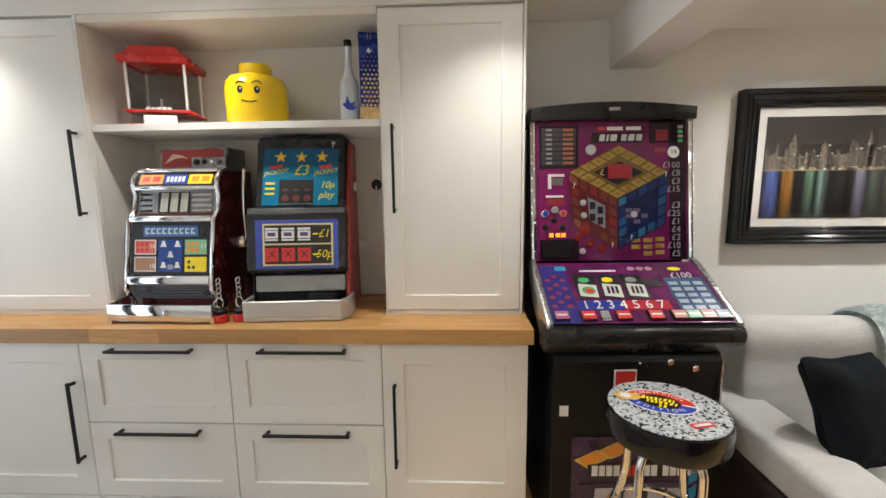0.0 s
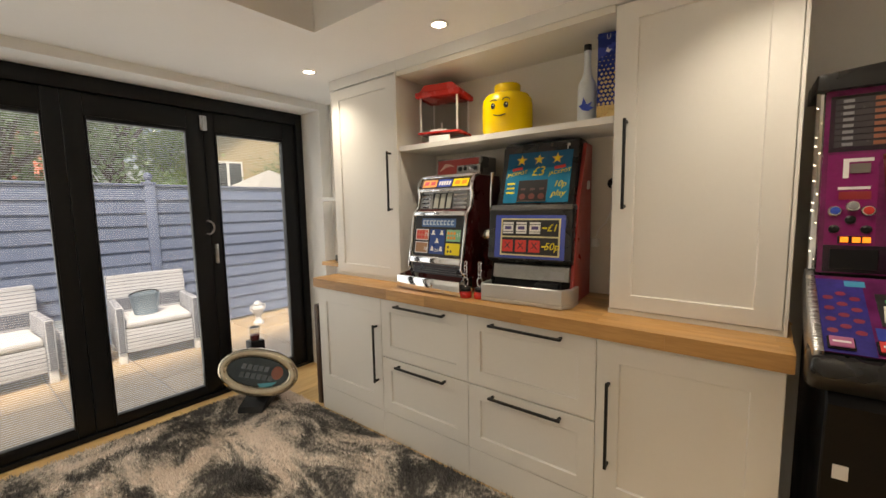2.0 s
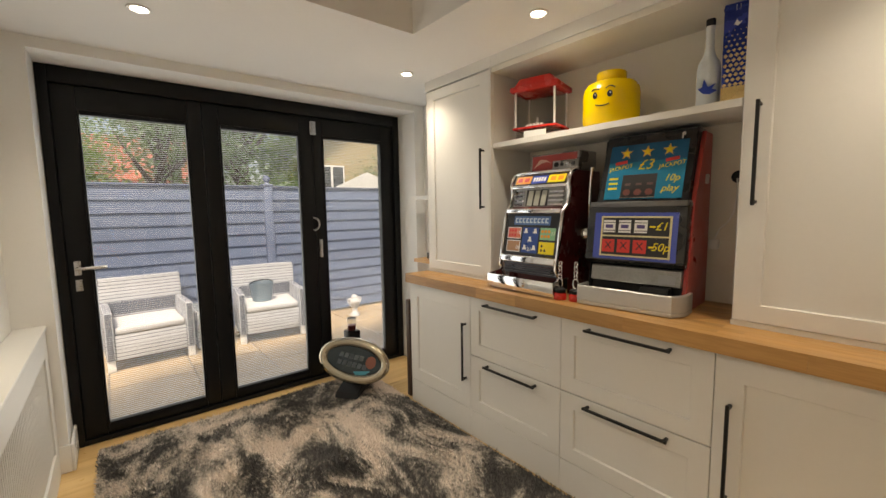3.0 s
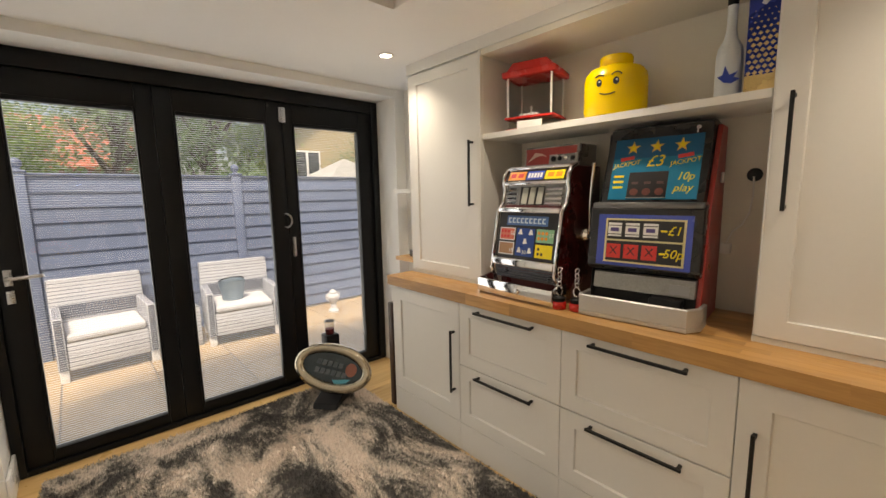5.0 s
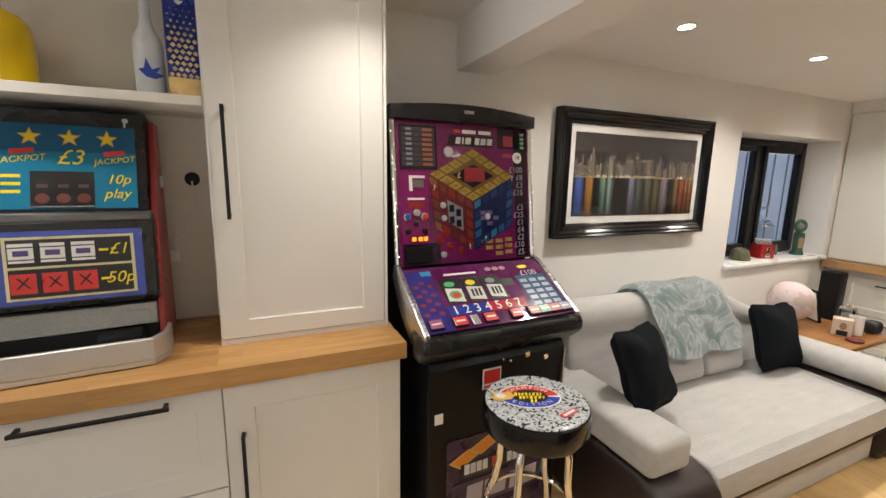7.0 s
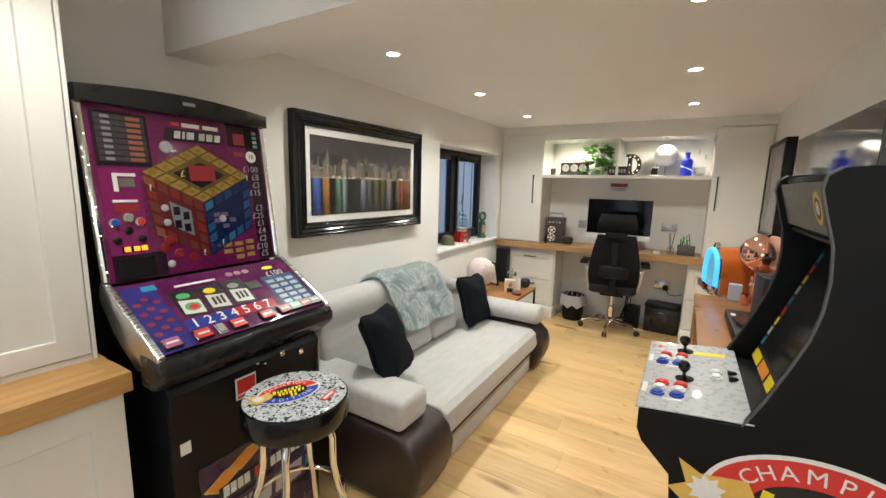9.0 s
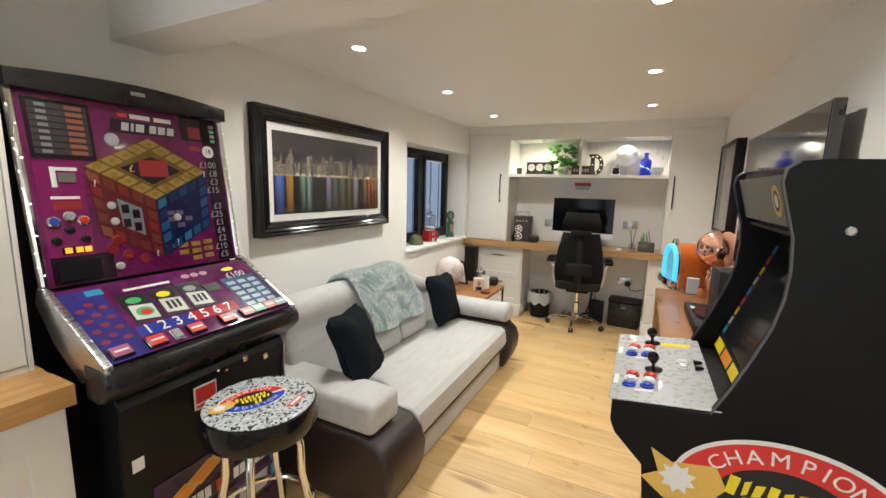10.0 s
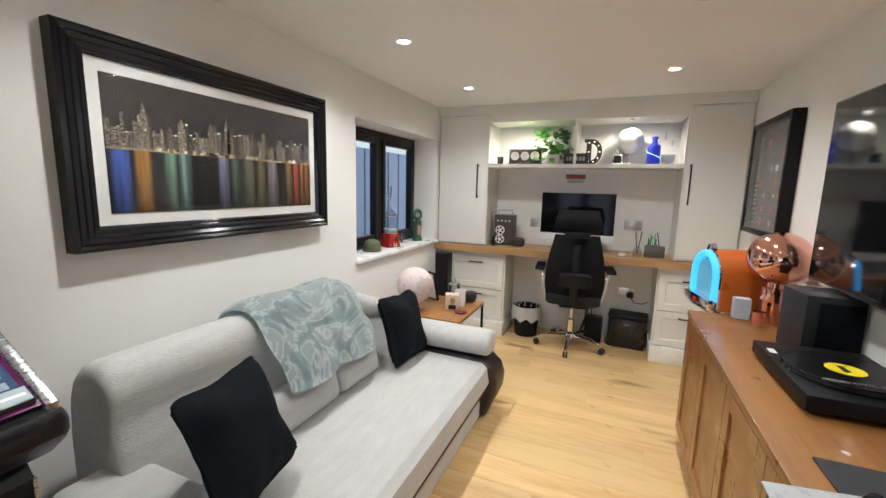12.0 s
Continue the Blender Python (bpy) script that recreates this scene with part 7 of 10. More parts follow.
def alcove_things():
    # keyring with red caps between the machines
    for x, y in ((0.055, 2.225), (0.125, 2.245)):
        t = thing("red_padlock_stand", "small red and black knob with a chrome keyring", "keyring", pose(x, y, TOP_Z + 0.001), group="red knobs")
        part("cap", lathe(bmesh.new(), [(0.028, 0), (0.030, 0.006), (0.030, 0.026), (0.026, 0.032), (0, 0.033)], 20), RED, t)
        part("band", lathe(bmesh.new(), [(0.026, 0.0335), (0.027, 0.048), (0.020, 0.054), (0, 0.055)], 20), BLACK, t)
        ring = [(0.014 * math.cos(i * math.pi / 8), 0, 0.078 + 0.022 * math.sin(i * math.pi / 8)) for i in range(17)]
        part("ring", tube(bmesh.new(), ring, 0.003, 6), CHROME, t)
        for k in range(4):
            ring = [(0.008 * math.cos(i * math.pi / 6), 0.005 * (k % 2) * math.sin(i * math.pi / 6), 0.108 + k * 0.02 + 0.011 * math.sin(i * math.pi / 6)) for i in range(13)]
            part("chain_link", tube(bmesh.new(), ring, 0.0022, 6), CHROME, t)
    # wall socket cable
    t = thing("wall_cable", "white cable from a black wall grommet to a plug", "cable")
    part("grommet", shifted(lathe(bmesh.new(), [(0.026, 0), (0.024, 0.006), (0.014, 0.009), (0, 0.006)], 20), pose(0.617, NORTH - 0.0145, 1.447, 90, 0, 0)), BLACK, t, "black cable grommet")
    part("cable", tube(bmesh.new(), [(0.617, NORTH - 0.026, 1.440), (0.620, NORTH - 0.03, 1.37), (0.612, NORTH - 0.03, 1.30), (0.592, NORTH - 0.03, 1.255), (0.562, NORTH - 0.03, 1.225), (0.545, NORTH - 0.03, 1.18)], 0.0032, 8), WHITE, t)
    part("plug", nb(0.525, NORTH - 0.045, 1.135, 0.562, NORTH - 0.0145, 1.178, 0.006), PAPER, t)
    # sweet-grabber tank
    zs = 1.701
    t = thing("sweet_dispenser", "clear plastic dispenser tank with a red lid and base", "dispenser", pose(-0.272, 2.50, zs, 0, 0, 14) @ Matrix.Diagonal((0.94, 0.97, 1.0, 1.0)))
    part("base", nb(-0.125, -0.095, 0.0, 0.125, 0.095, 0.012, 0.004), RED, t)
    p = part("drawer", nb(-0.115, -0.088, 0.0125, 0.115, 0.088, 0.0555), CLEAR, t)
    p.visible_shadow = False
    part("front_label", nb(-0.06, -0.105, 0.0, 0.075, -0.096, 0.044, 0.002, 1), PAPER, t, "white printed front label")
    for i in range(5):
        part("label_print", nb(-0.05 + i * 0.022, -0.0975, 0.060, -0.033 + i * 0.022, -0.0952, 0.078), I_WHITE, t)
    part("red_rail", nb(-0.135, -0.10, 0.056, 0.135, 0.10, 0.068, 0.003), RED, t)
    for sx in (-0.118, 0.118):
        for sy in (-0.088, 0.088):
            part("post", nb(sx - 0.0045, sy - 0.0045, 0.068, sx + 0.0045, sy + 0.0045, 0.255), WHITE, t)
    for q in ((-0.111, -0.090, 0.111, -0.087), (-0.111, 0.087, 0.111, 0.090), (-0.120, -0.081, -0.117, 0.081), (0.117, -0.081, 0.120, 0.081)):
        p = part("clear_wall", nb(q[0], q[1], 0.068, q[2], q[3], 0.255), CLEAR, t)
        p.visible_shadow = False
    part("inner_post", nb(-0.03, 0.0, 0.068, -0.02, 0.01, 0.13), WHITE, t)
    bm = bmesh.new()
    box(bm, -0.145, -0.115, 0.255, 0.145, 0.115, 0.285, 0.008, 3)
    prism(bm, [(-0.13, 0.284), (-0.09, 0.325), (0.09, 0.325), (0.13, 0.284)], "y", -0.10, 0.10, 0.01, 3)
    part("lid", bm, RED, t, "glossy red lid")
    # round-headed storage jar
    t = thing("yellow_storage_head", "glossy yellow head-shaped storage jar with a printed smile", "storage jar", pose(0.150, 2.475, zs, 0, 0, 24))
    prof = [(0.105, 0.0), (0.120, 0.006), (0.126, 0.03), (0.126, 0.145), (0.121, 0.175), (0.105, 0.196), (0.083, 0.203), (0.064, 0.205), (0.063, 0.210), (0.066, 0.216), (0.066, 0.244), (0.062, 0.250), (0.0, 0.251)]
    part("jar", lathe(bmesh.new(), prof, 48), YELLOW, t)

    def onjar(ang, z, r=0.1268):
        a = radians(ang)
        return pose(r * math.sin(a), -r * math.cos(a), z, 90, 0, ang)
    for a in (-16, 14):
        part("eye", prism(bmesh.new(), ellipse(0.0115, 0.0145, 20), "z", -0.0005, 0.0007), I_BLACK, t, "printed eye", onjar(a - 12, 0.128))
        part("eye_light", prism(bmesh.new(), ellipse(0.0035, 0.004, 12, (0.002, 0.004)), "z", 0.0008, 0.0012), I_WHITE, t, "", onjar(a - 12, 0.128))
        s = tube(bmesh.new(), [(0.1272 * math.sin(radians(a - 12 + d)), -0.1272 * math.cos(radians(a - 12 + d)), 0.152 + (0.006 if a < 0 else 0.010) * math.sin(k * math.pi / 6)) for k, d in enumerate((-8, -5, -2, 1, 4, 7, 9))], 0.0022, 6)
        part("brow", s, I_BLACK, t)
    part("smile", tube(bmesh.new(), [(0.1272 * math.sin(radians(d)), -0.1272 * math.cos(radians(d)), 0.080 + 0.00022 * (d + 12) ** 2 * 0.16) for d in range(-26, 3, 3)], 0.0022, 6), I_BLACK, t, "printed smile")
    # frosted bottle and its tall tin
    t = thing("frosted_bottle", "tall frosted glass bottle with a blue bird print", "bottle", pose(0.560, 2.455, zs))
    part("bottle", lathe(bmesh.new(), [(0.036, 0), (0.040, 0.005), (0.040, 0.15), (0.036, 0.175), (0.020, 0.205), (0.0145, 0.235), (0.0145, 0.30), (0.016, 0.302), (0.016, 0.312), (0, 0.312)], 28), mat("frosted_glass", (0.62, 0.66, 0.68), 0.35, var=0.03, bump=0.02), t)
    part("cap", lathe(bmesh.new(), [(0.016, 0.3125), (0.016, 0.338), (0, 0.340)], 20), BLACK, t)
    bird = [(-0.03, 0.075), (-0.012, 0.055), (0.010, 0.050), (0.034, 0.062), (0.016, 0.070), (0.028, 0.088), (0.004, 0.078), (-0.010, 0.110), (-0.016, 0.080)]
    part("bird_print", shifted(prism(bmesh.new(), bird, "y", -0.0415, -0.0385), pose(0, 0, 0.0, 0, 0, 12)), I_BLUE, t, "blue bird print")
    t = thing("gift_tin", "tall blue and gold chequered metal gift tin", "tin", pose(0.648, 2.475, zs, 0, 0, 10))
    part("box", nb(-0.044, -0.044, 0, 0.044, 0.044, 0.362, 0.004), mat("tin_blue", (0.015, 0.035, 0.24), 0.25, 0.5, bump=0), t)
    part("base_print", nb(-0.0438, -0.0452, 0.0, 0.0438, -0.0442, 0.065), BRASS, t)
    part("lid_rim", nb(-0.046, -0.046, 0.340, 0.046, 0.046, 0.350, 0.002, 1), mat("tin_rim", (0.02, 0.05, 0.28), 0.2, 0.6), t)
    part("clasp", tube(bmesh.new(), [(-0.006, -0.047, 0.352), (-0.006, -0.050, 0.332), (0.006, -0.050, 0.332), (0.006, -0.047, 0.352)], 0.0015, 6), CHROME, t)
    sq = mesh_of("check", prism(bmesh.new(), [(0, -0.0078), (0.0078, 0), (0, 0.0078), (-0.0078, 0)], "y", -0.0006, 0.0), BRASS)
    for r in range(12):
        for c in range(5):
            s = (1.0 if r < 7 else max(0.25, 1.0 - (r - 6) * 0.16))
            x = -0.034 + c * 0.017 + (0.0085 if r % 2 else 0)
            if x < 0.04:
                ob = new("check", sq)
                ob.parent = t
                ob.matrix_basis = pose(x, -0.0446, 0.072 + r * 0.0175) @ Matrix.Diagonal((s, 1, s, 1))
    part("bird_print", prism(bmesh.new(), [(-0.012, 0.285), (0, 0.278), (0.012, 0.292), (0.003, 0.29), (-0.004, 0.302)], "y", -0.0452, -0.0444), I_WHITE, t)


alcove_things()

# ---- things on and under the desk ----
def monitor():
    t = thing("desktop_computer", "slim silver all-in-one computer with a dark screen", "computer", pose(5.43, 1.395, DESK_Z + 0.001, 0, 0, -90))
    part("case", nb(-0.315, -0.006, 0.09, 0.315, 0.014, 0.515, 0.004), ALU_LIGHT, t)
    part("screen", nb(-0.314, -0.0085, 0.150, 0.314, -0.0062, 0.514), mat("monitor_glass", (0.004, 0.004, 0.005), 0.08, var=0.02, bump=0, rough_var=0.02, spec=0.15), t, "black glass screen")
    part("chin", nb(-0.314, -0.0085, 0.091, 0.314, -0.0062, 0.1495), ALU_LIGHT, t, "silver chin")
    part("stand", prism(bmesh.new(), [(-0.05, 0.0), (-0.05, 0.006), (0.085, 0.008), (0.03, 0.14), (0.036, 0.14), (0.10, 0.004), (0.10, 0.0)], "x", -0.095, 0.095, 0.001, 1), ALU_LIGHT, t)


ALU_LIGHT = mat("pale_aluminium", (0.84, 0.85, 0.86), 0.35, 0.0, var=0.02, bump=0.01)
monitor()


def office_chair():
    t = thing("office_chair", "black mesh office chair with a headrest and chrome five-star base", "office chair", pose(5.265, 1.37, 0, 0, 0, -84))
    # local: the sitter faces +y... the back of the chair shows to the room
    mesh = mat("chair_mesh", (0.006, 0.007, 0.009), 0.8, var=0.25, scale=60, grain=420, bump=0.5)
    part("seat", shifted(pillow(bmesh.new(), 0.45, 0.46, 0.10, 8, 3.2), pose(0, -0.02, 0.475)), mesh, t, "black padded seat")

    def shell(z0, z1, y0, w0, w1, curve, thick=0.022, bulge=0.10):
        bm = bmesh.new()
        rows, n = 12, 12
        g = []
        for i in range(rows + 1):
            k = i / rows
            wd = w0 + (w1 - w0) * k
            wd *= 0.90 + bulge * math.sin(math.pi * k ** 0.8)
            row = []
            for j in range(n + 1):
                u = -1 + 2 * j / n
                row.append(bm.verts.new((u * wd / 2, y0 + curve * (u * u) + 0.035 * math.sin(k * math.pi) * -1, z0 + (z1 - z0) * k)))
            g.append(row)
        for a, b in zip(g, g[1:]):
            for j in range(n):
                bm.faces.new((a[j], a[j + 1], b[j + 1], b[j]))
        bmesh.ops.solidify(bm, geom=bm.faces[:], thickness=thick)
        return bm
    part("backrest", shell(0.475, 1.02, -0.235, 0.47, 0.39, 0.055, 0.022, 0.17), mesh, t, "black mesh backrest")
    part("headrest", shell(1.035, 1.225, -0.24, 0.385, 0.34, 0.05, 0.03), mesh, t, "black padded headrest")
    part("lumbar_pad", shifted(pillow(bmesh.new(), 0.26, 0.05, 0.13, 5, 2.2), pose(0, -0.292, 0.66)), BLACK, t)
    part("spine", box(box(bmesh.new(), -0.03, -0.30, 0.45, 0.03, -0.268, 0.95, 0.008), -0.10, -0.285, 1.005, 0.10, -0.262, 1.05, 0.006), BLACK, t)
    part("under_frame", box(bmesh.new(), -0.11, -0.20, 0.40, 0.11, 0.12, 0.428, 0.01), BLACK, t)
    for s in (-1, 1):
        a = part("arm_support", tube(bmesh.new(), [(s * 0.16, -0.06, 0.42), (s * 0.225, -0.07, 0.45), (s * 0.248, -0.13, 0.56), (s * 0.250, -0.17, 0.66), (s * 0.275, -0.10, 0.70)], 0.016, 10), WHITE, t, "white arm support")
        part("arm_pad", nb(s * 0.285 - 0.04, -0.18, 0.705, s * 0.285 + 0.04, 0.10, 0.735, 0.012, 3), BLACK, a, "black arm pad")
    part("gas_column", lathe(bmesh.new(), [(0.028, 0.11), (0.028, 0.25), (0.018, 0.26), (0.018, 0.40)], 18), CHROME, t, "chrome gas column")
    part("hub", lathe(bmesh.new(), [(0.045, 0.075), (0.045, 0.125), (0.03, 0.135)], 18), CHROME, t)
    for i in range(5):
        a = radians(90 + 72 * i + 30)
        leg = part("base_leg", tube(bmesh.new(), [(0.03 * math.cos(a), 0.03 * math.sin(a), 0.105), (0.18 * math.cos(a), 0.18 * math.sin(a), 0.10), (0.285 * math.cos(a), 0.285 * math.sin(a), 0.068)], [0.020, 0.017, 0.012], 10), CHROME, t, "chrome base leg")
        bm = bmesh.new()
        for o in (-0.012, 0.012):
            c = Vector((0.29 * math.cos(a), 0.29 * math.sin(a), 0.027)) + Vector((-math.sin(a), math.cos(a), 0)) * o
            w2 = lathe(bmesh.new(), [(0.0, -0.008), (0.022, -0.008), (0.026, -0.005), (0.026, 0.005), (0.022, 0.008), (0, 0.008)], 18)
            merge(bm, shifted(w2, Matrix.Translation(c) @ pose(0, 0, 0, 90, 0, math.degrees(a) + 0)))
        part("castor", bm, RUBBER, leg, "black twin castor")


office_chair()


def desk_things():
    Z = DESK_Z + 0.001
    t = thing("film_projector", "vintage brown film projector with two white reels", "projector", pose(5.46, 2.055, Z, 0, 0, -90))
    part("case", nb(-0.095, -0.06, 0, 0.095, 0.08, 0.29, 0.012), mat("bakelite", (0.055, 0.042, 0.034), 0.4, var=0.2), t)
    part("carry_handle", tube(bmesh.new(), [(-0.07, 0, 0.29), (-0.07, 0, 0.335), (0.07, 0, 0.335), (0.07, 0, 0.29)], 0.006, 8), STEEL, t, "metal carry handle")
    for z in (0.06, 0.145):
        r = part("film_reel", shifted(lathe(bmesh.new(), [(0.043, 0), (0.043, 0.012), (0.0, 0.012)], 24), pose(-0.03, -0.062, z, 90, 0, 0)), PAPER, t, "white film reel")
        for i in range(5):
            a = i * 2 * math.pi / 5
            part("reel_hole", shifted(lathe(bmesh.new(), [(0.011, 0), (0.011, 0.001), (0, 0.001)], 12), pose(-0.03 + 0.026 * math.cos(a), -0.0742, z + 0.026 * math.sin(a), 90, 0, 0)), BLACK, r)
    for i in range(4):
        part("knob", shifted(lathe(bmesh.new(), [(0.010, 0), (0.009, 0.012), (0, 0.013)], 12), pose(-0.055 + i * 0.037, -0.060, 0.235, 90, 0, 0)), STEEL, t)
    t = thing("desk_figurine", "tiny black and white figurine standing on the desk", "figurine", pose(5.33, 2.13, Z))
    part("figure", lathe(bmesh.new(), [(0.014, 0), (0.012, 0.02), (0.016, 0.045), (0.008, 0.06), (0.013, 0.075), (0.008, 0.092), (0, 0.095)], 14), BLACK, t)
    t = thing("leather_pouch", "small black leather pouch lying on the desk", "pouch", pose(5.40, 1.905, Z, 0, 0, 10))
    part("pouch", shifted(pillow(bmesh.new(), 0.10, 0.12, 0.085, 5, 2.0), pose(0, 0, 0.043)), LEATHER, t)
    t = thing("pen_tidy", "clear pen holder full of pens and brushes", "pen holder", pose(5.40, 0.755, Z))
    p = part("holder", nb(-0.045, -0.075, 0, 0.045, 0.075, 0.095, 0.003), mat("smoked_clear", (0.10, 0.10, 0.09), 0.15, var=0.1, bump=0), t)
    rnd = random.Random(9)
    for i in range(9):
        x, y = rnd.uniform(-0.03, 0.03), rnd.uniform(-0.06, 0.06)
        part("pen", tube(bmesh.new(), [(x, y, 0.09), (x + rnd.uniform(-0.015, 0.015), y + rnd.uniform(-0.03, 0.03), 0.13 + rnd.uniform(0.02, 0.08))], 0.0042, 7), rnd.choice([I_BLACK, I_YELLOW, I_GREY, I_GREEN, I_BLACK]), t)
    t = thing("reed_diffuser", "small clear bottle with dark reeds on the desk", "diffuser", pose(5.36, 0.885, Z))
    g = part("bottle", lathe(bmesh.new(), [(0.032, 0), (0.034, 0.005), (0.032, 0.06), (0.014, 0.075), (0.014, 0.09), (0, 0.09)], 20), CLEAR, t)
    for i in range(4):
        part("reed", tube(bmesh.new(), [(0, 0, 0.02), (0.02 * math.cos(i * 1.7), 0.035 * math.sin(i * 1.7 + 0.5), 0.21)], 0.0022, 6), BLACK, t)
    solo("computer_mouse", shifted(pillow(bmesh.new(), 0.10, 0.06, 0.03, 6, 1.7), pose(5.30, 1.00, Z + 0.0145)), WHITE, "small white computer mouse on the desk", "mouse", smooth=60)
    solo("mouse_mat", nb(5.205, 0.62, Z, 5.275, 0.86, Z + 0.006, 0.002, 1), OAK_DESK, "thin oak board lying on the desk edge", "board")
    solo("tall_speaker", nb(5.03, 2.47, 0.001, 5.15, 2.60, 0.775, 0.008), BLACK, "tall narrow black floor speaker beside the desk drawers", "speaker")
    t = thing("keyboard", "slim white keyboard on the desk", "keyboard", pose(5.29, 1.40, Z, 0, 0, -90))
    part("deck", nb(-0.14, -0.055, 0, 0.14, 0.055, 0.008, 0.003), ALU_LIGHT, t)
    bm = bmesh.new()
    for i in range(14):
        for j in range(5):
            box(bm, -0.135 + i * 0.0193, -0.05 + j * 0.0198, 0.008, -0.118 + i * 0.0193, -0.033 + j * 0.0198, 0.011)
    tagged(part("keys", bm, WHITE, t), kind="stuff")
    # sockets on the wall and a sticker
    def socket(y, z, double, label):
        t = thing("wall_socket", label, "socket", group="wall sockets")
        w = 0.073 if double else 0.043
        part("plate", nb(EAST - 0.009, y - w, z - 0.043, EAST - 0.001, y + w, z + 0.043, 0.003), STEEL, t, "brushed steel plate")
        for c in ((-0.035, 0.035) if double else (0.0,)):
            for dy, dz in ((0, 0.014), (-0.011, -0.010), (0.011, -0.010)):
                part("pin_hole", nb(EAST - 0.0105, y + c + dy - 0.003, z + dz - 0.005, EAST - 0.0092, y + c + dy + 0.003, z + dz + 0.004), BLACK, t)
    socket(1.80, 1.06, False, "steel single wall socket above the desk")
    socket(0.925, 1.085, True, "steel double wall socket above the desk")
    socket(0.93, 0.465, True, "steel double wall socket below the desk")
    t = thing("plug_and_lead", "black plug with a hanging lead in the lower socket", "plug")
    part("plug", nb(EAST - 0.06, 0.87, 0.42, EAST - 0.011, 0.925, 0.47, 0.010), BLACK, t)
    part("lead", tube(bmesh.new(), [(EAST - 0.05, 0.885, 0.42), (EAST - 0.06, 0.86, 0.385), (EAST - 0.05, 0.80, 0.378), (EAST - 0.04, 0.745, 0.40)], 0.004, 8), BLACK, t)
    t = thing("wall_sign", "small red and cream metal sign on the wall", "sign")
    part("plate", nb(EAST - 0.004, 1.355, 1.445, EAST - 0.001, 1.54, 1.53, 0.001, 1), PAPER, t)
    part("red_band", nb(EAST - 0.0055, 1.36, 1.488, EAST - 0.0042, 1.535, 1.528), ink("sign_red", (0.30, 0.03, 0.03)), t)
    for i in range(3):
        part("print_bar", nb(EAST - 0.0055, 1.375, 1.452 + i * 0.011, EAST - 0.0042, 1.52, 1.458 + i * 0.011), I_GREY, t)
    # under the desk
    t = thing("waste_bin", "black round waste bin with a translucent liner folded over its rim", "bin", pose(5.40, 1.79, 0))
    part("bin", lathe(bmesh.new(), [(0.105, 0.001), (0.125, 0.28), (0.120, 0.28), (0.10, 0.01), (0, 0.01)], 28), BLACK, t)
    bm = bmesh.new()
    g = []
    for k, (r, z) in enumerate(((0.119, 0.24), (0.122, 0.285), (0.130, 0.287), (0.136, 0.24), (0.142, 0.19), (0.146, 0.165))):
        g.append([bm.verts.new(((r + 0.006 * math.sin(i * 2.3 + k)) * math.cos(i * math.pi / 18), (r + 0.006 * math.sin(i * 2.3 + k)) * math.sin(i * math.pi / 18), z + (0.018 * math.sin(i * 1.4) if k > 3 else 0.003 * math.sin(i * 3)))) for i in range(36)])
    for a, b in zip(g, g[1:]):
        for i in range(36):
            bm.faces.new((a[i], a[(i + 1) % 36], b[(i + 1) % 36], b[i]))
    part("liner", bm, mat("bin_liner", (0.48, 0.48, 0.49), 0.3, var=0.15, bump=0.2), t, "crumpled translucent bin liner", smooth=70)
    t = thing("shredder", "black desk shredder standing on the floor", "shredder", pose(5.50, 0.90, 0, 0, 0, -4))
    part("body", nb(-0.09, -0.155, 0.001, 0.09, 0.155, 0.265, 0.012), mat("shredder_black", (0.012, 0.012, 0.013), 0.25, bump=0.02), t)
    part("head", nb(-0.095, -0.16, 0.266, 0.095, 0.16, 0.305, 0.012, 3), BLACK, t)
    part("mark", nb(-0.0965, -0.02, 0.215, -0.0905, 0.025, 0.222), I_GREY, t)
    t = thing("speaker_box", "small black computer speaker on the floor", "speaker", pose(5.50, 1.185, 0))
    part("body", nb(-0.06, -0.075, 0.001, 0.06, 0.075, 0.235, 0.008), BLACK, t)
    part("lead", tube(bmesh.new(), [(0, 0.02, 0.235), (0.02, 0.03, 0.29), (0.06, 0.01, 0.34), (0.10, 0.0, 0.45)], 0.004, 6), BLACK, t)
    t = thing("cable_bundle", "loose tangle of black cables on the floor", "cables")
    for k in range(3):
        part("cable", tube(bmesh.new(), [(5.50 - 0.02 * k, 1.62 - 0.02 * k, 0.006), (5.44, 1.53 + 0.02 * k, 0.008), (5.50, 1.42, 0.03 + 0.02 * k), (5.54, 1.32, 0.01), (5.57, 1.27 - 0.02 * k, 0.12 + 0.1 * k), (5.60, 1.26, 0.40)], 0.005, 7), RUBBER, t)


desk_things()


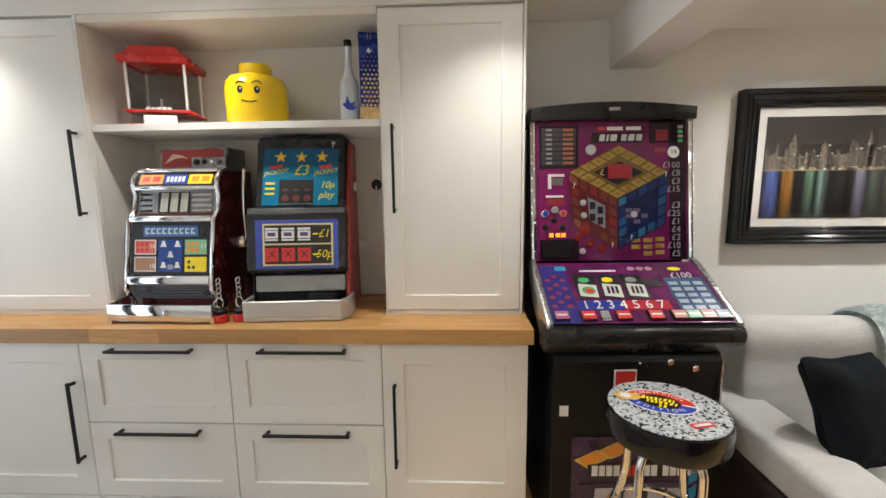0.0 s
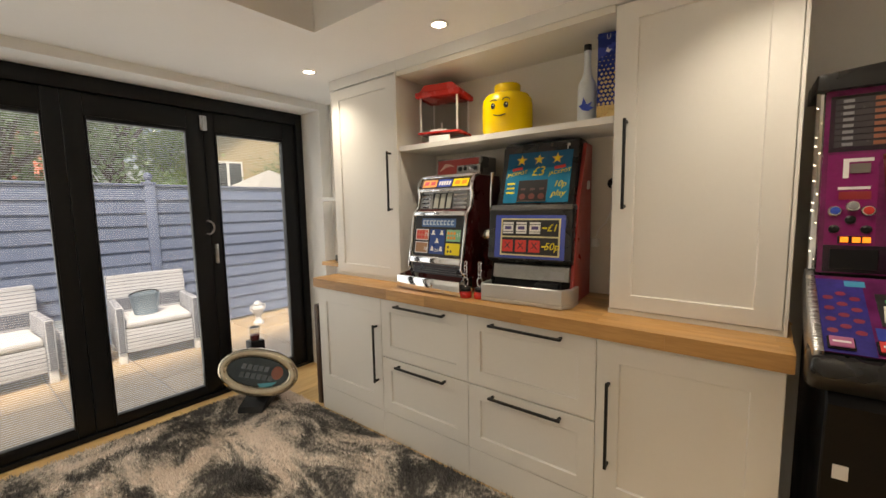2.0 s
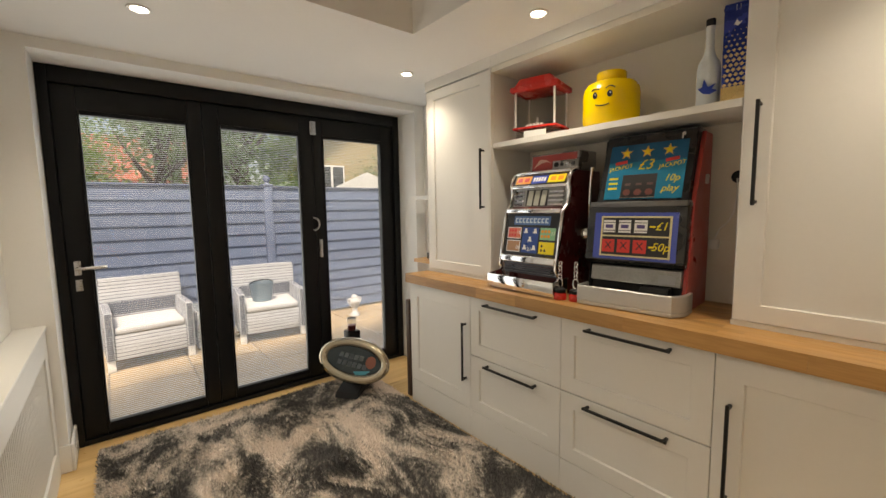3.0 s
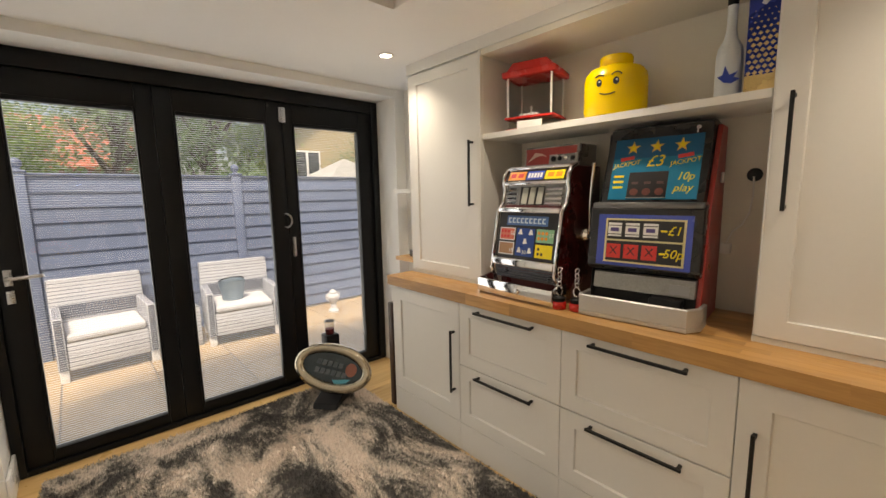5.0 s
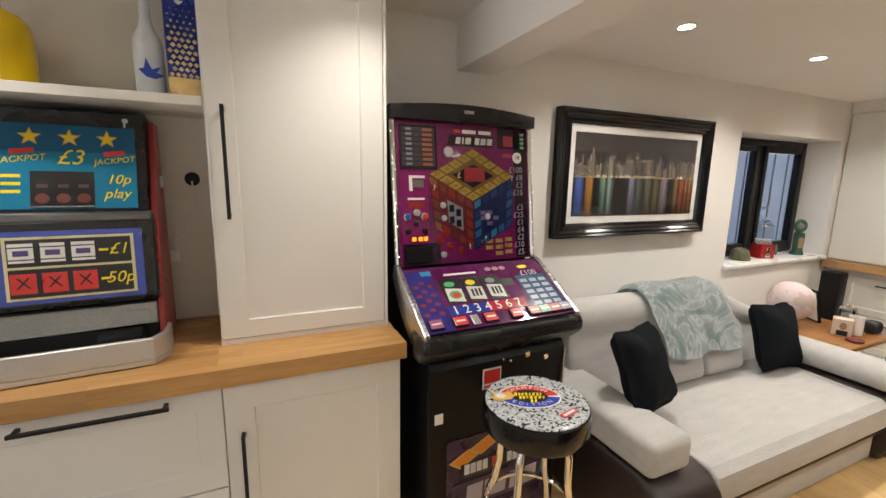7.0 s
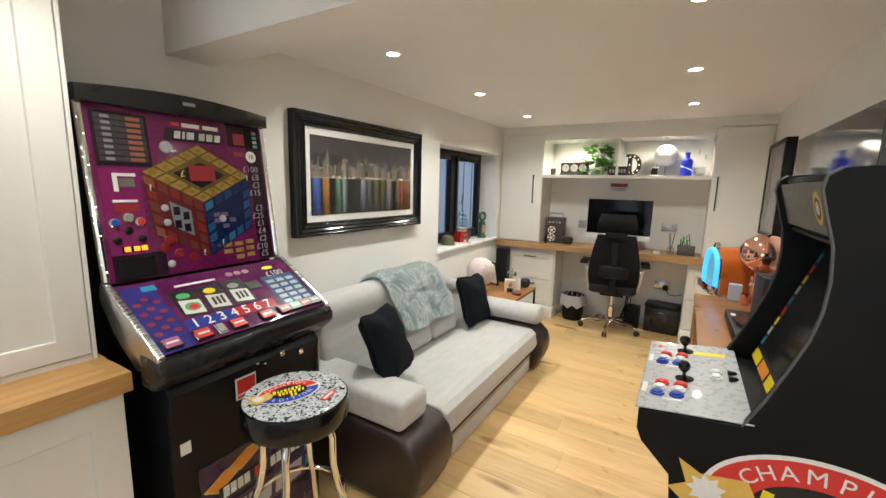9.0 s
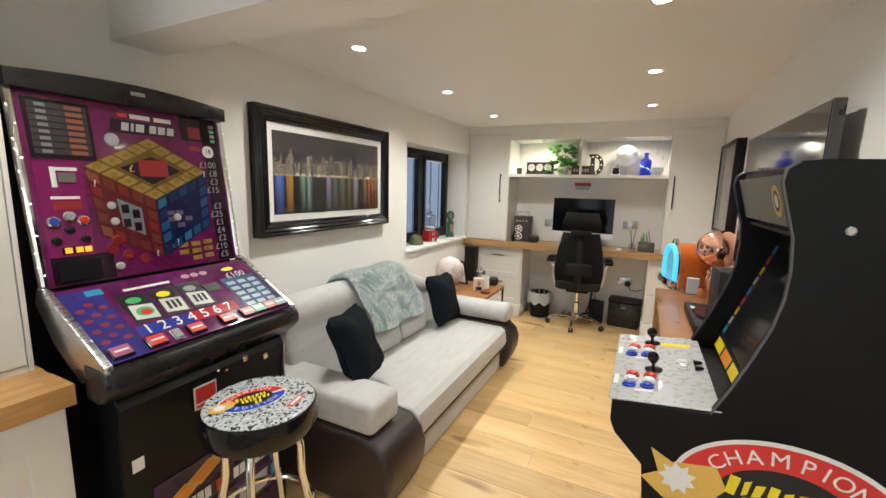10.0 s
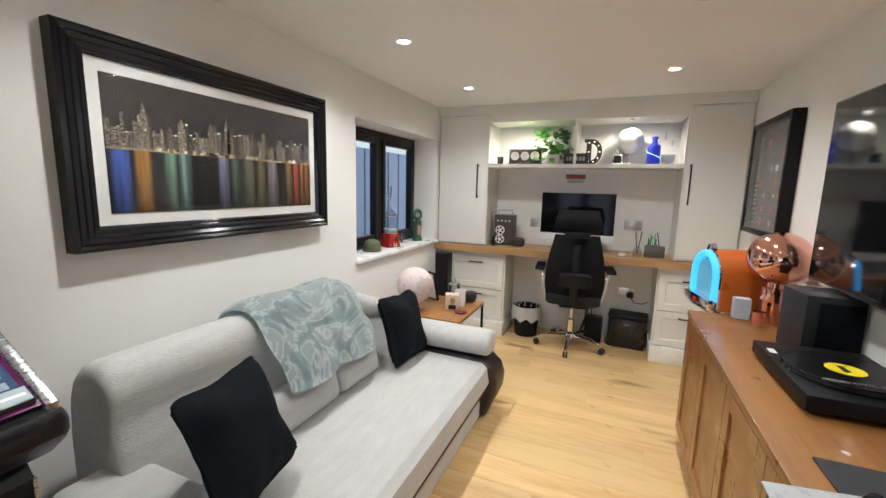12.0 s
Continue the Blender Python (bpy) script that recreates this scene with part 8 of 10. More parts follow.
def shelf_things():
    Z = 1.605
    t = thing("triple_clock", "dark wooden chess-style clock with three cream dials", "clock", pose(5.40, 1.88, Z, 0, 0, -90))
    part("case", nb(-0.155, -0.035, 0, 0.155, 0.035, 0.012, 0.003), mat("dark_wood", (0.035, 0.022, 0.016), 0.4), t)
    part("body", nb(-0.145, -0.03, 0.012, 0.145, 0.03, 0.135, 0.004), mat("dark_wood", (0.035, 0.022, 0.016), 0.4), t)
    part("rail", tube(bmesh.new(), [(-0.09, 0, 0.135), (-0.09, 0, 0.155), (0.09, 0, 0.155), (0.09, 0, 0.135)], 0.003, 6), STEEL, t)
    for c in (-0.09, 0, 0.09):
        d = part("dial", shifted(lathe(bmesh.new(), [(0.039, 0), (0.039, 0.004), (0, 0.004)], 24), pose(c, -0.030, 0.075, 90, 0, 0)), PAPER, t, "cream clock dial")
        part("clock_hand", box(box(bmesh.new(), c - 0.001, -0.0362, 0.075, c + 0.001, -0.0342, 0.103), c, -0.0362, 0.074, c + 0.018, -0.0342, 0.076), I_BLACK, d)
    t = thing("small_glass", "small smoky glass tumbler on the shelf", "glass", pose(5.40, 2.115, Z))
    part("glass", lathe(bmesh.new(), [(0.025, 0), (0.03, 0.07), (0.027, 0.07), (0.023, 0.006), (0, 0.006)], 20), mat("smoky", (0.10, 0.10, 0.10), 0.15, bump=0), t)
    # pot plant with heart-shaped leaves
    t = thing("pot_plant", "leafy green trailing plant in a small pale pot", "plant", pose(5.46, 1.64, Z))
    part("pot", lathe(bmesh.new(), [(0.045, 0), (0.058, 0.09), (0.054, 0.09), (0.045, 0.075), (0, 0.075)], 20), PAPER, t)
    rnd = random.Random(21)
    leaf_m = mat("leaf_green", (0.11, 0.27, 0.05), 0.45, var=0.35, scale=30, per_object=0.3)
    shape = [(0, 0), (0.020, 0.010), (0.030, 0.028), (0.026, 0.048), (0.012, 0.066), (0, 0.082), (-0.012, 0.066), (-0.026, 0.048), (-0.030, 0.028), (-0.020, 0.010)]
    bm = bmesh.new()
    c = bm.verts.new((0, 0.035, -0.006))
    vs = [bm.verts.new((x, y, 0.004 * (abs(x) / 0.03) - 0.05 * y * y * 10 * 0.3)) for x, y in shape]
    for i in range(len(vs)):
        bm.faces.new((c, vs[i], vs[(i + 1) % len(vs)]))
    lm = mesh_of("leaf", bm, leaf_m, 80)
    for i in range(100):
        a, h, r = rnd.uniform(0, 6.28), rnd.uniform(0.08, 0.31), rnd.uniform(0.02, 0.13)
        if rnd.random() < 0.25:
            h, r = rnd.uniform(0.03, 0.10), rnd.uniform(0.08, 0.16)
        p = Vector((min(0.12, r * math.cos(a) * 0.8), r * math.sin(a) * 1.2, h))
        ob = new("leaf", lm)
        ob.parent = t
        s = rnd.uniform(0.65, 1.2)
        ob.matrix_basis = Matrix.Translation(p) @ Euler((rnd.uniform(-0.9, 0.7), rnd.uniform(-0.7, 0.7), a - 1.57 + rnd.uniform(-0.6, 0.6))).to_matrix().to_4x4() @ Matrix.Scale(s, 4)
        if i % 4 == 0:
            part("stem", tube(bmesh.new(), [(0, 0, 0.075), tuple(p * 0.6 + Vector((0, 0, 0.04))), tuple(p)], 0.0016, 5), leaf_m, t)
    # letter D with bulbs
    t = thing("marquee_letter", "dark metal letter D with small round bulbs", "letter sign", pose(5.42, 1.315, Z, 0, 0, -90))
    outer = [(-0.05, 0.0), (0.0, 0.0)] + [(0.0 + 0.085 * math.cos(radians(a)), 0.108 + 0.108 * math.sin(radians(a))) for a in range(-80, 81, 16)] + [(0.0, 0.216), (-0.05, 0.216), (-0.05, 0.19), (-0.035, 0.19), (-0.035, 0.026), (-0.05, 0.026)]
    inner = [(0.0, 0.035)] + [(0.0 + 0.050 * math.cos(radians(a)), 0.108 + 0.073 * math.sin(radians(a))) for a in range(-80, 81, 16)] + [(0.0, 0.181)]
    rust = mat("rusty_dark", (0.045, 0.032, 0.025), 0.6, 0.3, var=0.3)
    bm = bmesh.new()
    n = 24
    ring_o, ring_i = [], []
    for i in range(n + 1):
        a = radians(-90 + 180 * i / n)
        ring_o.append((0.088 * math.cos(a), 0.108 + 0.108 * math.sin(a)))
        ring_i.append((0.050 * math.cos(a), 0.108 + 0.070 * math.sin(a)))
    prism(bm, ring_o + ring_i[::-1], "y", -0.02, 0.02)
    part("bow", bm, rust, t)
    part("stem", nb(-0.040, -0.02, 0, -0.0005, 0.02, 0.216), rust, t)
    for z0 in (0.0, 0.190):
        part("serif", nb(-0.058, -0.02, z0, -0.0405, 0.02, z0 + 0.026), rust, t)
    bulb = glow("letter_bulb", (1.0, 0.9, 0.7), 1.2)
    for i in range(5):
        a = radians(-72 + 36 * i)
        part("bulb", lathe(bmesh.new(), [(0.006, 0), (0.005, 0.005), (0, 0.007)], 10), bulb, t, "small round bulb", pose(0.069 * math.cos(a), -0.021, 0.108 + 0.089 * math.sin(a), 90, 0, 0))
    for z in (0.03, 0.108, 0.186):
        part("bulb", lathe(bmesh.new(), [(0.006, 0), (0.005, 0.005), (0, 0.007)], 10), bulb, t, "small round bulb", pose(-0.020, -0.021, z, 90, 0, 0))
    t = thing("name_block", "dark block sign with worn pale lettering", "sign", pose(5.35, 1.43, Z, 0, 0, -90))
    part("block", nb(-0.10, -0.03, 0, 0.10, 0.03, 0.09, 0.004), rust, t)
    for i in range(6):
        part("pale_mark", nb(-0.08 + i * 0.027, -0.0315, 0.028, -0.062 + i * 0.027, -0.0302, 0.062), I_GREY, t)
    t = thing("crystal_cube", "chrome and crystal cube ornament on the shelf", "ornament", pose(5.42, 1.10, Z))
    part("cube", nb(-0.04, -0.04, 0, 0.04, 0.04, 0.085, 0.006), CHROME, t)
    part("inset", nb(-0.0415, -0.028, 0.012, -0.0405, 0.028, 0.074), BLACK, t)
    part("sphere", lathe(bmesh.new(), [(0.022 * math.sin(a * math.pi / 10), 0.108 - 0.022 * math.cos(a * math.pi / 10)) for a in range(11)], 18), CHROME, t)
    t = thing("white_globe_lamp", "white crumpled paper ball lamp on a thin stand", "lamp", pose(5.47, 1.015, Z))
    bm = bmesh.new()
    bmesh.ops.create_icosphere(bm, subdivisions=4, radius=0.105)
    for v in bm.verts:
        v.co *= 1 + 0.045 * noise.noise(v.co * 24)
        v.co.z += 0.200
    part("ball", bm, mat("paper_ball", (0.80, 0.81, 0.82), 0.7, var=0.1, scale=14), t, "white paper ball", smooth=60)
    part("stand", lathe(bmesh.new(), [(0.05, 0), (0.05, 0.006), (0.006, 0.010), (0.006, 0.10), (0, 0.10)], 18), CHROME, t)
    # blue bottle of lights
    t = thing("blue_bottle_lamp", "deep blue glass bottle glowing with tiny lights", "bottle lamp", pose(5.40, 0.832, Z))
    part("bottle", lathe(bmesh.new(), [(0.046, 0), (0.050, 0.006), (0.050, 0.14), (0.046, 0.152), (0.026, 0.166), (0.020, 0.175), (0.020, 0.205), (0.026, 0.208), (0.026, 0.222), (0, 0.222)], 28), glow("blue_glass", (0.004, 0.012, 0.22), 0.5), t)
    for i in range(34):
        a, z = i * 2.4, 0.012 + 0.125 * ((i * 0.618) % 1)
        part("tiny_light", lathe(bmesh.new(), [(0.0025, 0), (0.0022, 0.0016), (0, 0.002)], 6), glow("tiny_blue", (0.35, 0.5, 1.0), 5.0), t, "tiny blue light", pose(0.0502 * math.cos(a), 0.0502 * math.sin(a), z, 90, 0, math.degrees(a) + 90))
    t = thing("crystal_pieces", "small cut crystal dish with a clear bowl", "crystal", pose(5.46, 0.72, Z))
    part("bowl", lathe(bmesh.new(), [(0.03, 0), (0.05, 0.03), (0.055, 0.085), (0.05, 0.085), (0.04, 0.03), (0, 0.01)], 18), CLEAR, t)
    for y, z, s in ((0.735, 1.86, 0.032), (0.68, 1.80, 0.022)):
        t = thing("hanging_tag", "small dark ornament hanging at the shelf back", "ornament", group="hanging tags")
        part("tag", nb(EAST - 0.012, y - 0.008, z - s, EAST - 0.0045, y + 0.008, z + s, 0.003), ALU, t)


shelf_things()


# ---- window sill things ----
def sill_things():
    Z = WIN_Z0 + 0.031
    t = thing("gumball_machine", "red gumball machine with a clear globe", "gumball machine", pose(4.55, 2.80, Z, 0, 0, -20))
    part("base", prism(bmesh.new(), [(-0.062, 0), (0.062, 0), (0.05, 0.115), (-0.05, 0.115)], "y", -0.055, 0.055, 0.004, 2), mat("gum_red", (0.38, 0.02, 0.018), 0.25), t)
    p = part("globe", lathe(bmesh.new(), [(0.052, 0.116), (0.062, 0.135), (0.064, 0.19), (0.060, 0.25), (0.045, 0.285), (0.02, 0.30)], 24), CLEAR, t, "clear globe")
    p.visible_shadow = False
    for z, rr in ((0.118, 0.056), (0.262, 0.058)):
        part("globe_band", tube(bmesh.new(), [(rr * math.cos(i * math.pi / 14), rr * math.sin(i * math.pi / 14), z) for i in range(29)], 0.0035, 6), CHROME, t)
    part("gumballs", lathe(bmesh.new(), [(0.050, 0.119), (0.058, 0.135), (0.056, 0.150), (0, 0.155)], 20), mat("gum_mix", (0.5, 0.45, 0.42), 0.3, var=0.9, scale=60), t, "mixed gumballs low in the globe")
    part("lid", lathe(bmesh.new(), [(0.028, 0.30), (0.026, 0.312), (0.008, 0.318), (0.008, 0.335), (0, 0.337)], 18), CHROME, t)
    part("chute", nb(-0.02, -0.065, 0.01, 0.02, -0.055, 0.045, 0.003), CHROME, t)
    part("crank", shifted(lathe(bmesh.new(), [(0.022, 0), (0.020, 0.012), (0, 0.014)], 16), pose(0, -0.055, 0.078, 90, 0, 0)), CHROME, t)
    t = thing("green_penny_ornament", "small green cast ornament with a round top", "ornament", pose(5.01, 2.78, Z, 0, 0, -30))
    gm = mat("verdigris", (0.05, 0.12, 0.075), 0.5, 0.2, var=0.3)
    part("stand", prism(bmesh.new(), [(-0.042, 0), (0.042, 0), (0.036, 0.02), (0.026, 0.04), (0.030, 0.16), (0.022, 0.19), (-0.022, 0.19), (-0.030, 0.16), (-0.026, 0.04), (-0.036, 0.02)], "y", -0.03, 0.03, 0.006, 2), gm, t)
    ring = [(0.036 * math.cos(i * math.pi / 12), 0, 0.245 + 0.042 * math.sin(i * math.pi / 12)) for i in range(25)]
    part("ring", tube(bmesh.new(), ring, 0.015, 10), gm, t)
    part("dial", shifted(lathe(bmesh.new(), [(0.025, -0.008), (0.025, 0.008), (0, 0.008)], 18), pose(0, 0, 0.245, 90, 0, 0)), mat("dial_grey", (0.22, 0.23, 0.21), 0.4), t)
    part("print_plate", nb(-0.018, -0.0325, 0.06, 0.018, -0.0305, 0.15), ink("plate_peach", (0.40, 0.24, 0.16)), t)
    t = thing("camouflage_helmet", "small green mottled toy helmet on the sill", "helmet", pose(4.27, 2.80, Z, 0, 0, 0))
    cm = mat("camouflage", (0.10, 0.11, 0.05), 0.6, var=0.6, scale=45)
    part("dome", lathe(bmesh.new(), [(0.068, 0.018), (0.066, 0.045), (0.054, 0.075), (0.03, 0.092), (0, 0.097)], 24), cm, t)
    part("brim", lathe(bmesh.new(), [(0.072, 0.001), (0.074, 0.012), (0.068, 0.018)], 24), cm, t)
    t = thing("hanging_bottle", "little yellow and black bottle charm hung in the window", "charm", pose(4.15, NORTH + 0.205, 1.10))
    part("charm", lathe(bmesh.new(), [(0.016, 0), (0.02, 0.01), (0.02, 0.05), (0.008, 0.07), (0.008, 0.095), (0, 0.095)], 14), I_YELLOW, t)
    part("cord", tube(bmesh.new(), [(0, 0, 0.095), (0, 0.004, 0.70)], 0.0012, 5), BLACK, t)
    for i in range(2):
        solo("sill_bottle", shifted(lathe(bmesh.new(), [(0.012, 0), (0.013, 0.05), (0.005, 0.07), (0.005, 0.09), (0, 0.09)], 12), pose(4.75 + i * 0.07, 2.84, Z)), mat("sill_bottle", (0.14, 0.13, 0.12), 0.2, bump=0), "small dark glass bottle on the sill", "bottle", group="sill bottles")


sill_things()


# ---- little table by the sofa ----
def side_table():
    x0, x1, y0, y1, z = 4.10, 4.68, 2.00, 2.50, 0.475
    t = thing("side_table", "small oak side table on thin black metal legs", "side table")
    part("top", nb(x0, y0, z - 0.025, x1, y1, z, 0.003), TEAK, t)
    for x in (x0 + 0.012, x1 - 0.012):
        for y in (y0 + 0.012, y1 - 0.012):
            part("leg", nb(x - 0.008, y - 0.008, 0.001, x + 0.008, y + 0.008, z - 0.0255), BLACK, t, "thin black metal leg")
    for y in (y0 + 0.012, y1 - 0.012):
        part("foot_rail", nb(x0 + 0.021, y - 0.008, 0.001, x1 - 0.021, y + 0.008, 0.017), BLACK, t)
    Z = z + 0.001
    t = thing("paper_globe", "pale pink and white world globe on a wooden foot", "globe", pose(4.225, 2.40, Z))
    gm = mat("globe_pink", (0.62, 0.50, 0.48), 0.6, var=0.03)
    nt = gm.node_tree
    nz, r, tc = nt.nodes.new("ShaderNodeTexNoise"), nt.nodes.new("ShaderNodeValToRGB"), nt.nodes.new("ShaderNodeTexCoord")
    nz.inputs["Scale"].default_value, nz.inputs["Detail"].default_value = 9, 6
    nt.links.new(tc.outputs["Object"], nz.inputs[0])
    nt.links.new(nz.outputs[0], r.inputs[0])
    r.color_ramp.interpolation = "EASE"
    r.color_ramp.elements[0].position, r.color_ramp.elements[0].color = 0.50, (0.66, 0.55, 0.55, 1)
    r.color_ramp.elements[1].position, r.color_ramp.elements[1].color = 0.53, (0.52, 0.42, 0.38, 1)
    nt.links.new(r.outputs[0], nt.nodes["Principled BSDF"].inputs["Base Color"])
    part("ball", lathe(bmesh.new(), [(0.135 * math.sin(a * math.pi / 20), 0.185 - 0.135 * math.cos(a * math.pi / 20)) for a in range(21)], 36), gm, t)
    part("foot", lathe(bmesh.new(), [(0.075, 0), (0.07, 0.015), (0.02, 0.025), (0.014, 0.05), (0, 0.05)], 20), TEAK, t, "turned wooden foot")
    t = thing("photo_frame", "black photo frame with a white mount leaning back", "photo frame", pose(4.56, 2.42, Z, 0, 0, 65) @ pose(0, 0, 0, -12, 0, 0))
    bm = bmesh.new()
    for q in ((-0.09, 0, -0.078, 0.24), (0.078, 0, 0.09, 0.24), (-0.078, 0, 0.078, 0.012), (-0.078, 0.228, 0.078, 0.24)):
        box(bm, q[0], -0.008, q[1], q[2], 0.008, q[3])
    part("frame", bm, BLACK, t)
    part("mount", nb(-0.078, -0.002, 0.012, 0.078, 0.006, 0.228), PAPER, t)
    t = thing("coffee_pot", "glass and chrome press pot with a black handle", "coffee pot", pose(4.52, 2.20, Z))
    p = part("jug", lathe(bmesh.new(), [(0.038, 0.02), (0.05, 0.03), (0.05, 0.13), (0.044, 0.15)], 24), CLEAR, t)
    part("foot", lathe(bmesh.new(), [(0.048, 0), (0.052, 0.004), (0.05, 0.019), (0, 0.019)], 24), RED_PAINT, t)
    part("lid", lathe(bmesh.new(), [(0.047, 0.151), (0.04, 0.165), (0.012, 0.172), (0.009, 0.188), (0.012, 0.196), (0, 0.2)], 24), CHROME, t)
    part("handle", tube(bmesh.new(), [(0.045, 0, 0.14), (0.085, 0, 0.135), (0.09, 0, 0.06), (0.05, 0, 0.035)], 0.008, 8), BLACK, t)
    part("coffee", lathe(bmesh.new(), [(0.044, 0.031), (0.046, 0.075), (0, 0.075)], 24), mat("coffee", (0.03, 0.015, 0.01), 0.1, bump=0), t)
    t = thing("mug_box", "cream card box with a dark printed patch", "box", pose(4.37, 2.16, Z, 0, 0, -68))
    part("box", nb(-0.05, -0.04, 0, 0.05, 0.04, 0.115, 0.002, 1), mat("cream_card", (0.66, 0.54, 0.42), 0.6), t)
    part("print_patch", prism(bmesh.new(), ellipse(0.018, 0.026, 18, (0.004, 0.070)), "y", -0.0415, -0.0402), ink("patch_tan", (0.34, 0.20, 0.12)), t)
    part("print_patch", nb(-0.025, -0.0415, 0.006, 0.03, -0.0402, 0.040), I_BLACK, t)
    t = thing("white_mug", "small white mug on the side table", "mug", pose(4.47, 2.13, Z))
    part("cup", lathe(bmesh.new(), [(0.036, 0), (0.04, 0.004), (0.04, 0.125), (0.037, 0.125), (0.036, 0.008), (0, 0.008)], 24), WHITE, t)
    t = thing("red_coaster", "round dark red coaster on the side table", "coaster", pose(4.30, 2.06, Z))
    part("disc", lathe(bmesh.new(), [(0.042, 0), (0.046, 0.006), (0.046, 0.014), (0.040, 0.018), (0, 0.018)], 24), mat("coaster_red", (0.14, 0.02, 0.025), 0.4), t)
    t = thing("grey_trinket_box", "rounded dark grey box on the side table", "box", pose(4.62, 2.10, Z))
    part("box", shifted(pillow(bmesh.new(), 0.09, 0.09, 0.085, 5, 2.0), pose(0, 0, 0.043)), RUBBER, t)


side_table()


# ---- sideboard things ----
def sideboard_things():
    Z = 0.767
    # table-top jukebox
    t = thing("mini_jukebox", "small orange jukebox with glowing blue arched tubes and chrome", "jukebox", pose(4.235, 0.470, 0.745, 0, 0, 14))
    orange = mat("jukebox_orange", (0.50, 0.12, 0.015), 0.35, var=0.12, scale=6, coat=0.2)
    w, hh = 0.150, 0.345

    def arch(k, z0=0.0):
        return [(-w * k, z0)] + [(w * k * math.cos(radians(a)), hh - w + w * k * math.sin(radians(a))) for a in range(180, -1, -15)] + [(w * k, z0)]
    part("cabinet", prism(bmesh.new(), arch(0.97), "y", -0.20, 0.11, 0.004, 1), orange, t, "orange wooden cabinet")
    part("front", prism(bmesh.new(), arch(0.93), "y", 0.111, 0.120), CHROME, t)
    tubes = [(-w * 0.82, 0.13, 0.07), (-w * 0.82, 0.13, hh - w)] + [(w * 0.82 * math.cos(radians(a)), 0.13, hh - w + w * 0.82 * math.sin(radians(a))) for a in range(165, 14, -15)] + [(w * 0.82, 0.13, hh - w), (w * 0.82, 0.13, 0.07)]
    part("light_tube", tube(bmesh.new(), tubes, 0.017, 10), glow("juke_blue", (0.06, 0.36, 0.80), 0.75), t, "glowing blue tube")
    part("dial_window", prism(bmesh.new(), [(-w * 0.6, 0.08)] + [(w * 0.6 * math.cos(radians(a)), hh - w + w * 0.6 * math.sin(radians(a))) for a in range(180, -1, -20)] + [(w * 0.6, 0.08)], "y", 0.121, 0.126), glow("juke_window", (0.10, 0.30, 0.42), 0.35), t, "lit front window")
    part("crest", shifted(lathe(bmesh.new(), [(0.040, 0), (0.036, 0.02), (0, 0.034)], 18), pose(0, 0.10, hh - 0.012, -90, 0, 0)), CHROME, t, "chrome crest")
    part("grille", nb(-w * 0.95, 0.1205, 0.03, w * 0.95, 0.165, 0.085, 0.012), CHROME, t, "chrome grille")
    part("foot_band", nb(-w, -0.20, 0.0, w, 0.13, 0.028, 0.006), CHROME, t)
    part("red_gem", nb(-0.02, 0.1655, 0.045, 0.02, 0.170, 0.065, 0.002), RED, t)
    solo("corner_stand", nb(4.09, 0.225, 0.001, 4.38, 0.52, 0.744, 0.004), CREAM, "plain cream stand under the jukebox", "stand")
    # copper globe lamp
    t = thing("copper_table_lamp", "mirrored copper globe lamp on a copper cylinder", "table lamp", pose(4.0, 0.338, Z))
    part("globe", lathe(bmesh.new(), [(0.132 * math.sin(a * math.pi / 24), 0.318 - 0.126 * math.cos(a * math.pi / 24)) for a in range(25)], 48), COPPER, t)
    part("neck", lathe(bmesh.new(), [(0.040, 0.175), (0.040, 0.215), (0, 0.215)], 24), COPPER, t)
    part("base", lathe(bmesh.new(), [(0.058, 0.0), (0.060, 0.003), (0.060, 0.172), (0.057, 0.175), (0, 0.175)], 32), COPPER, t)
    t = thing("copper_cup", "small copper cup beside the lamp", "cup", pose(3.90, 0.415, Z))
    part("cup", lathe(bmesh.new(), [(0.024, 0), (0.028, 0.07), (0.026, 0.07), (0.022, 0.006), (0, 0.006)], 20), COPPER, t)
    solo("small_card_box", nb(3.985, 0.425, Z, 4.035, 0.495, Z + 0.105, 0.002, 1), mat("pale_blue_card", (0.45, 0.50, 0.58), 0.6), "small white and blue card box on the sideboard", "box")
    t = thing("bookshelf_speaker", "black box loudspeaker beside the turntable", "speaker", pose(3.60, 0.308, Z, 0, 0, 5))
    part("case", nb(-0.095, -0.092, 0, 0.095, 0.092, 0.25, 0.004), mat("speaker_black", (0.02, 0.02, 0.022), 0.5), t)
    part("grille", nb(-0.103, -0.086, 0.008, -0.0955, 0.052, 0.225, 0.004), BLACK_KNIT, t, "black cloth grille")
    # turntable
    t = thing("turntable", "black record turntable with a yellow-labelled record", "turntable", pose(3.235, 0.388, Z, 0, 0, 1))
    for x in (-0.19, 0.19):
        for y in (-0.13, 0.11):
            part("foot", lathe(bmesh.new(), [(0.018, 0), (0.018, 0.014), (0, 0.014)], 14, (x, y, 0)), RUBBER, t)
    part("plinth", nb(-0.235, -0.175, 0.0145, 0.235, 0.155, 0.062, 0.004), BLACK, t)
    part("platter", lathe(bmesh.new(), [(0.146, 0.063), (0.149, 0.067), (0.149, 0.080), (0, 0.080)], 48, (-0.03, -0.01, 0)), RUBBER, t)
    rec = mat("vinyl_record", (0.010, 0.010, 0.011), 0.18, var=0.1, bump=0.0)
    part("record", lathe(bmesh.new(), [(0.150, 0.0805), (0.151, 0.082), (0.150, 0.0835), (0.052, 0.0828), (0, 0.0828)], 64, (-0.03, -0.01, 0)), rec, t, "black vinyl record")
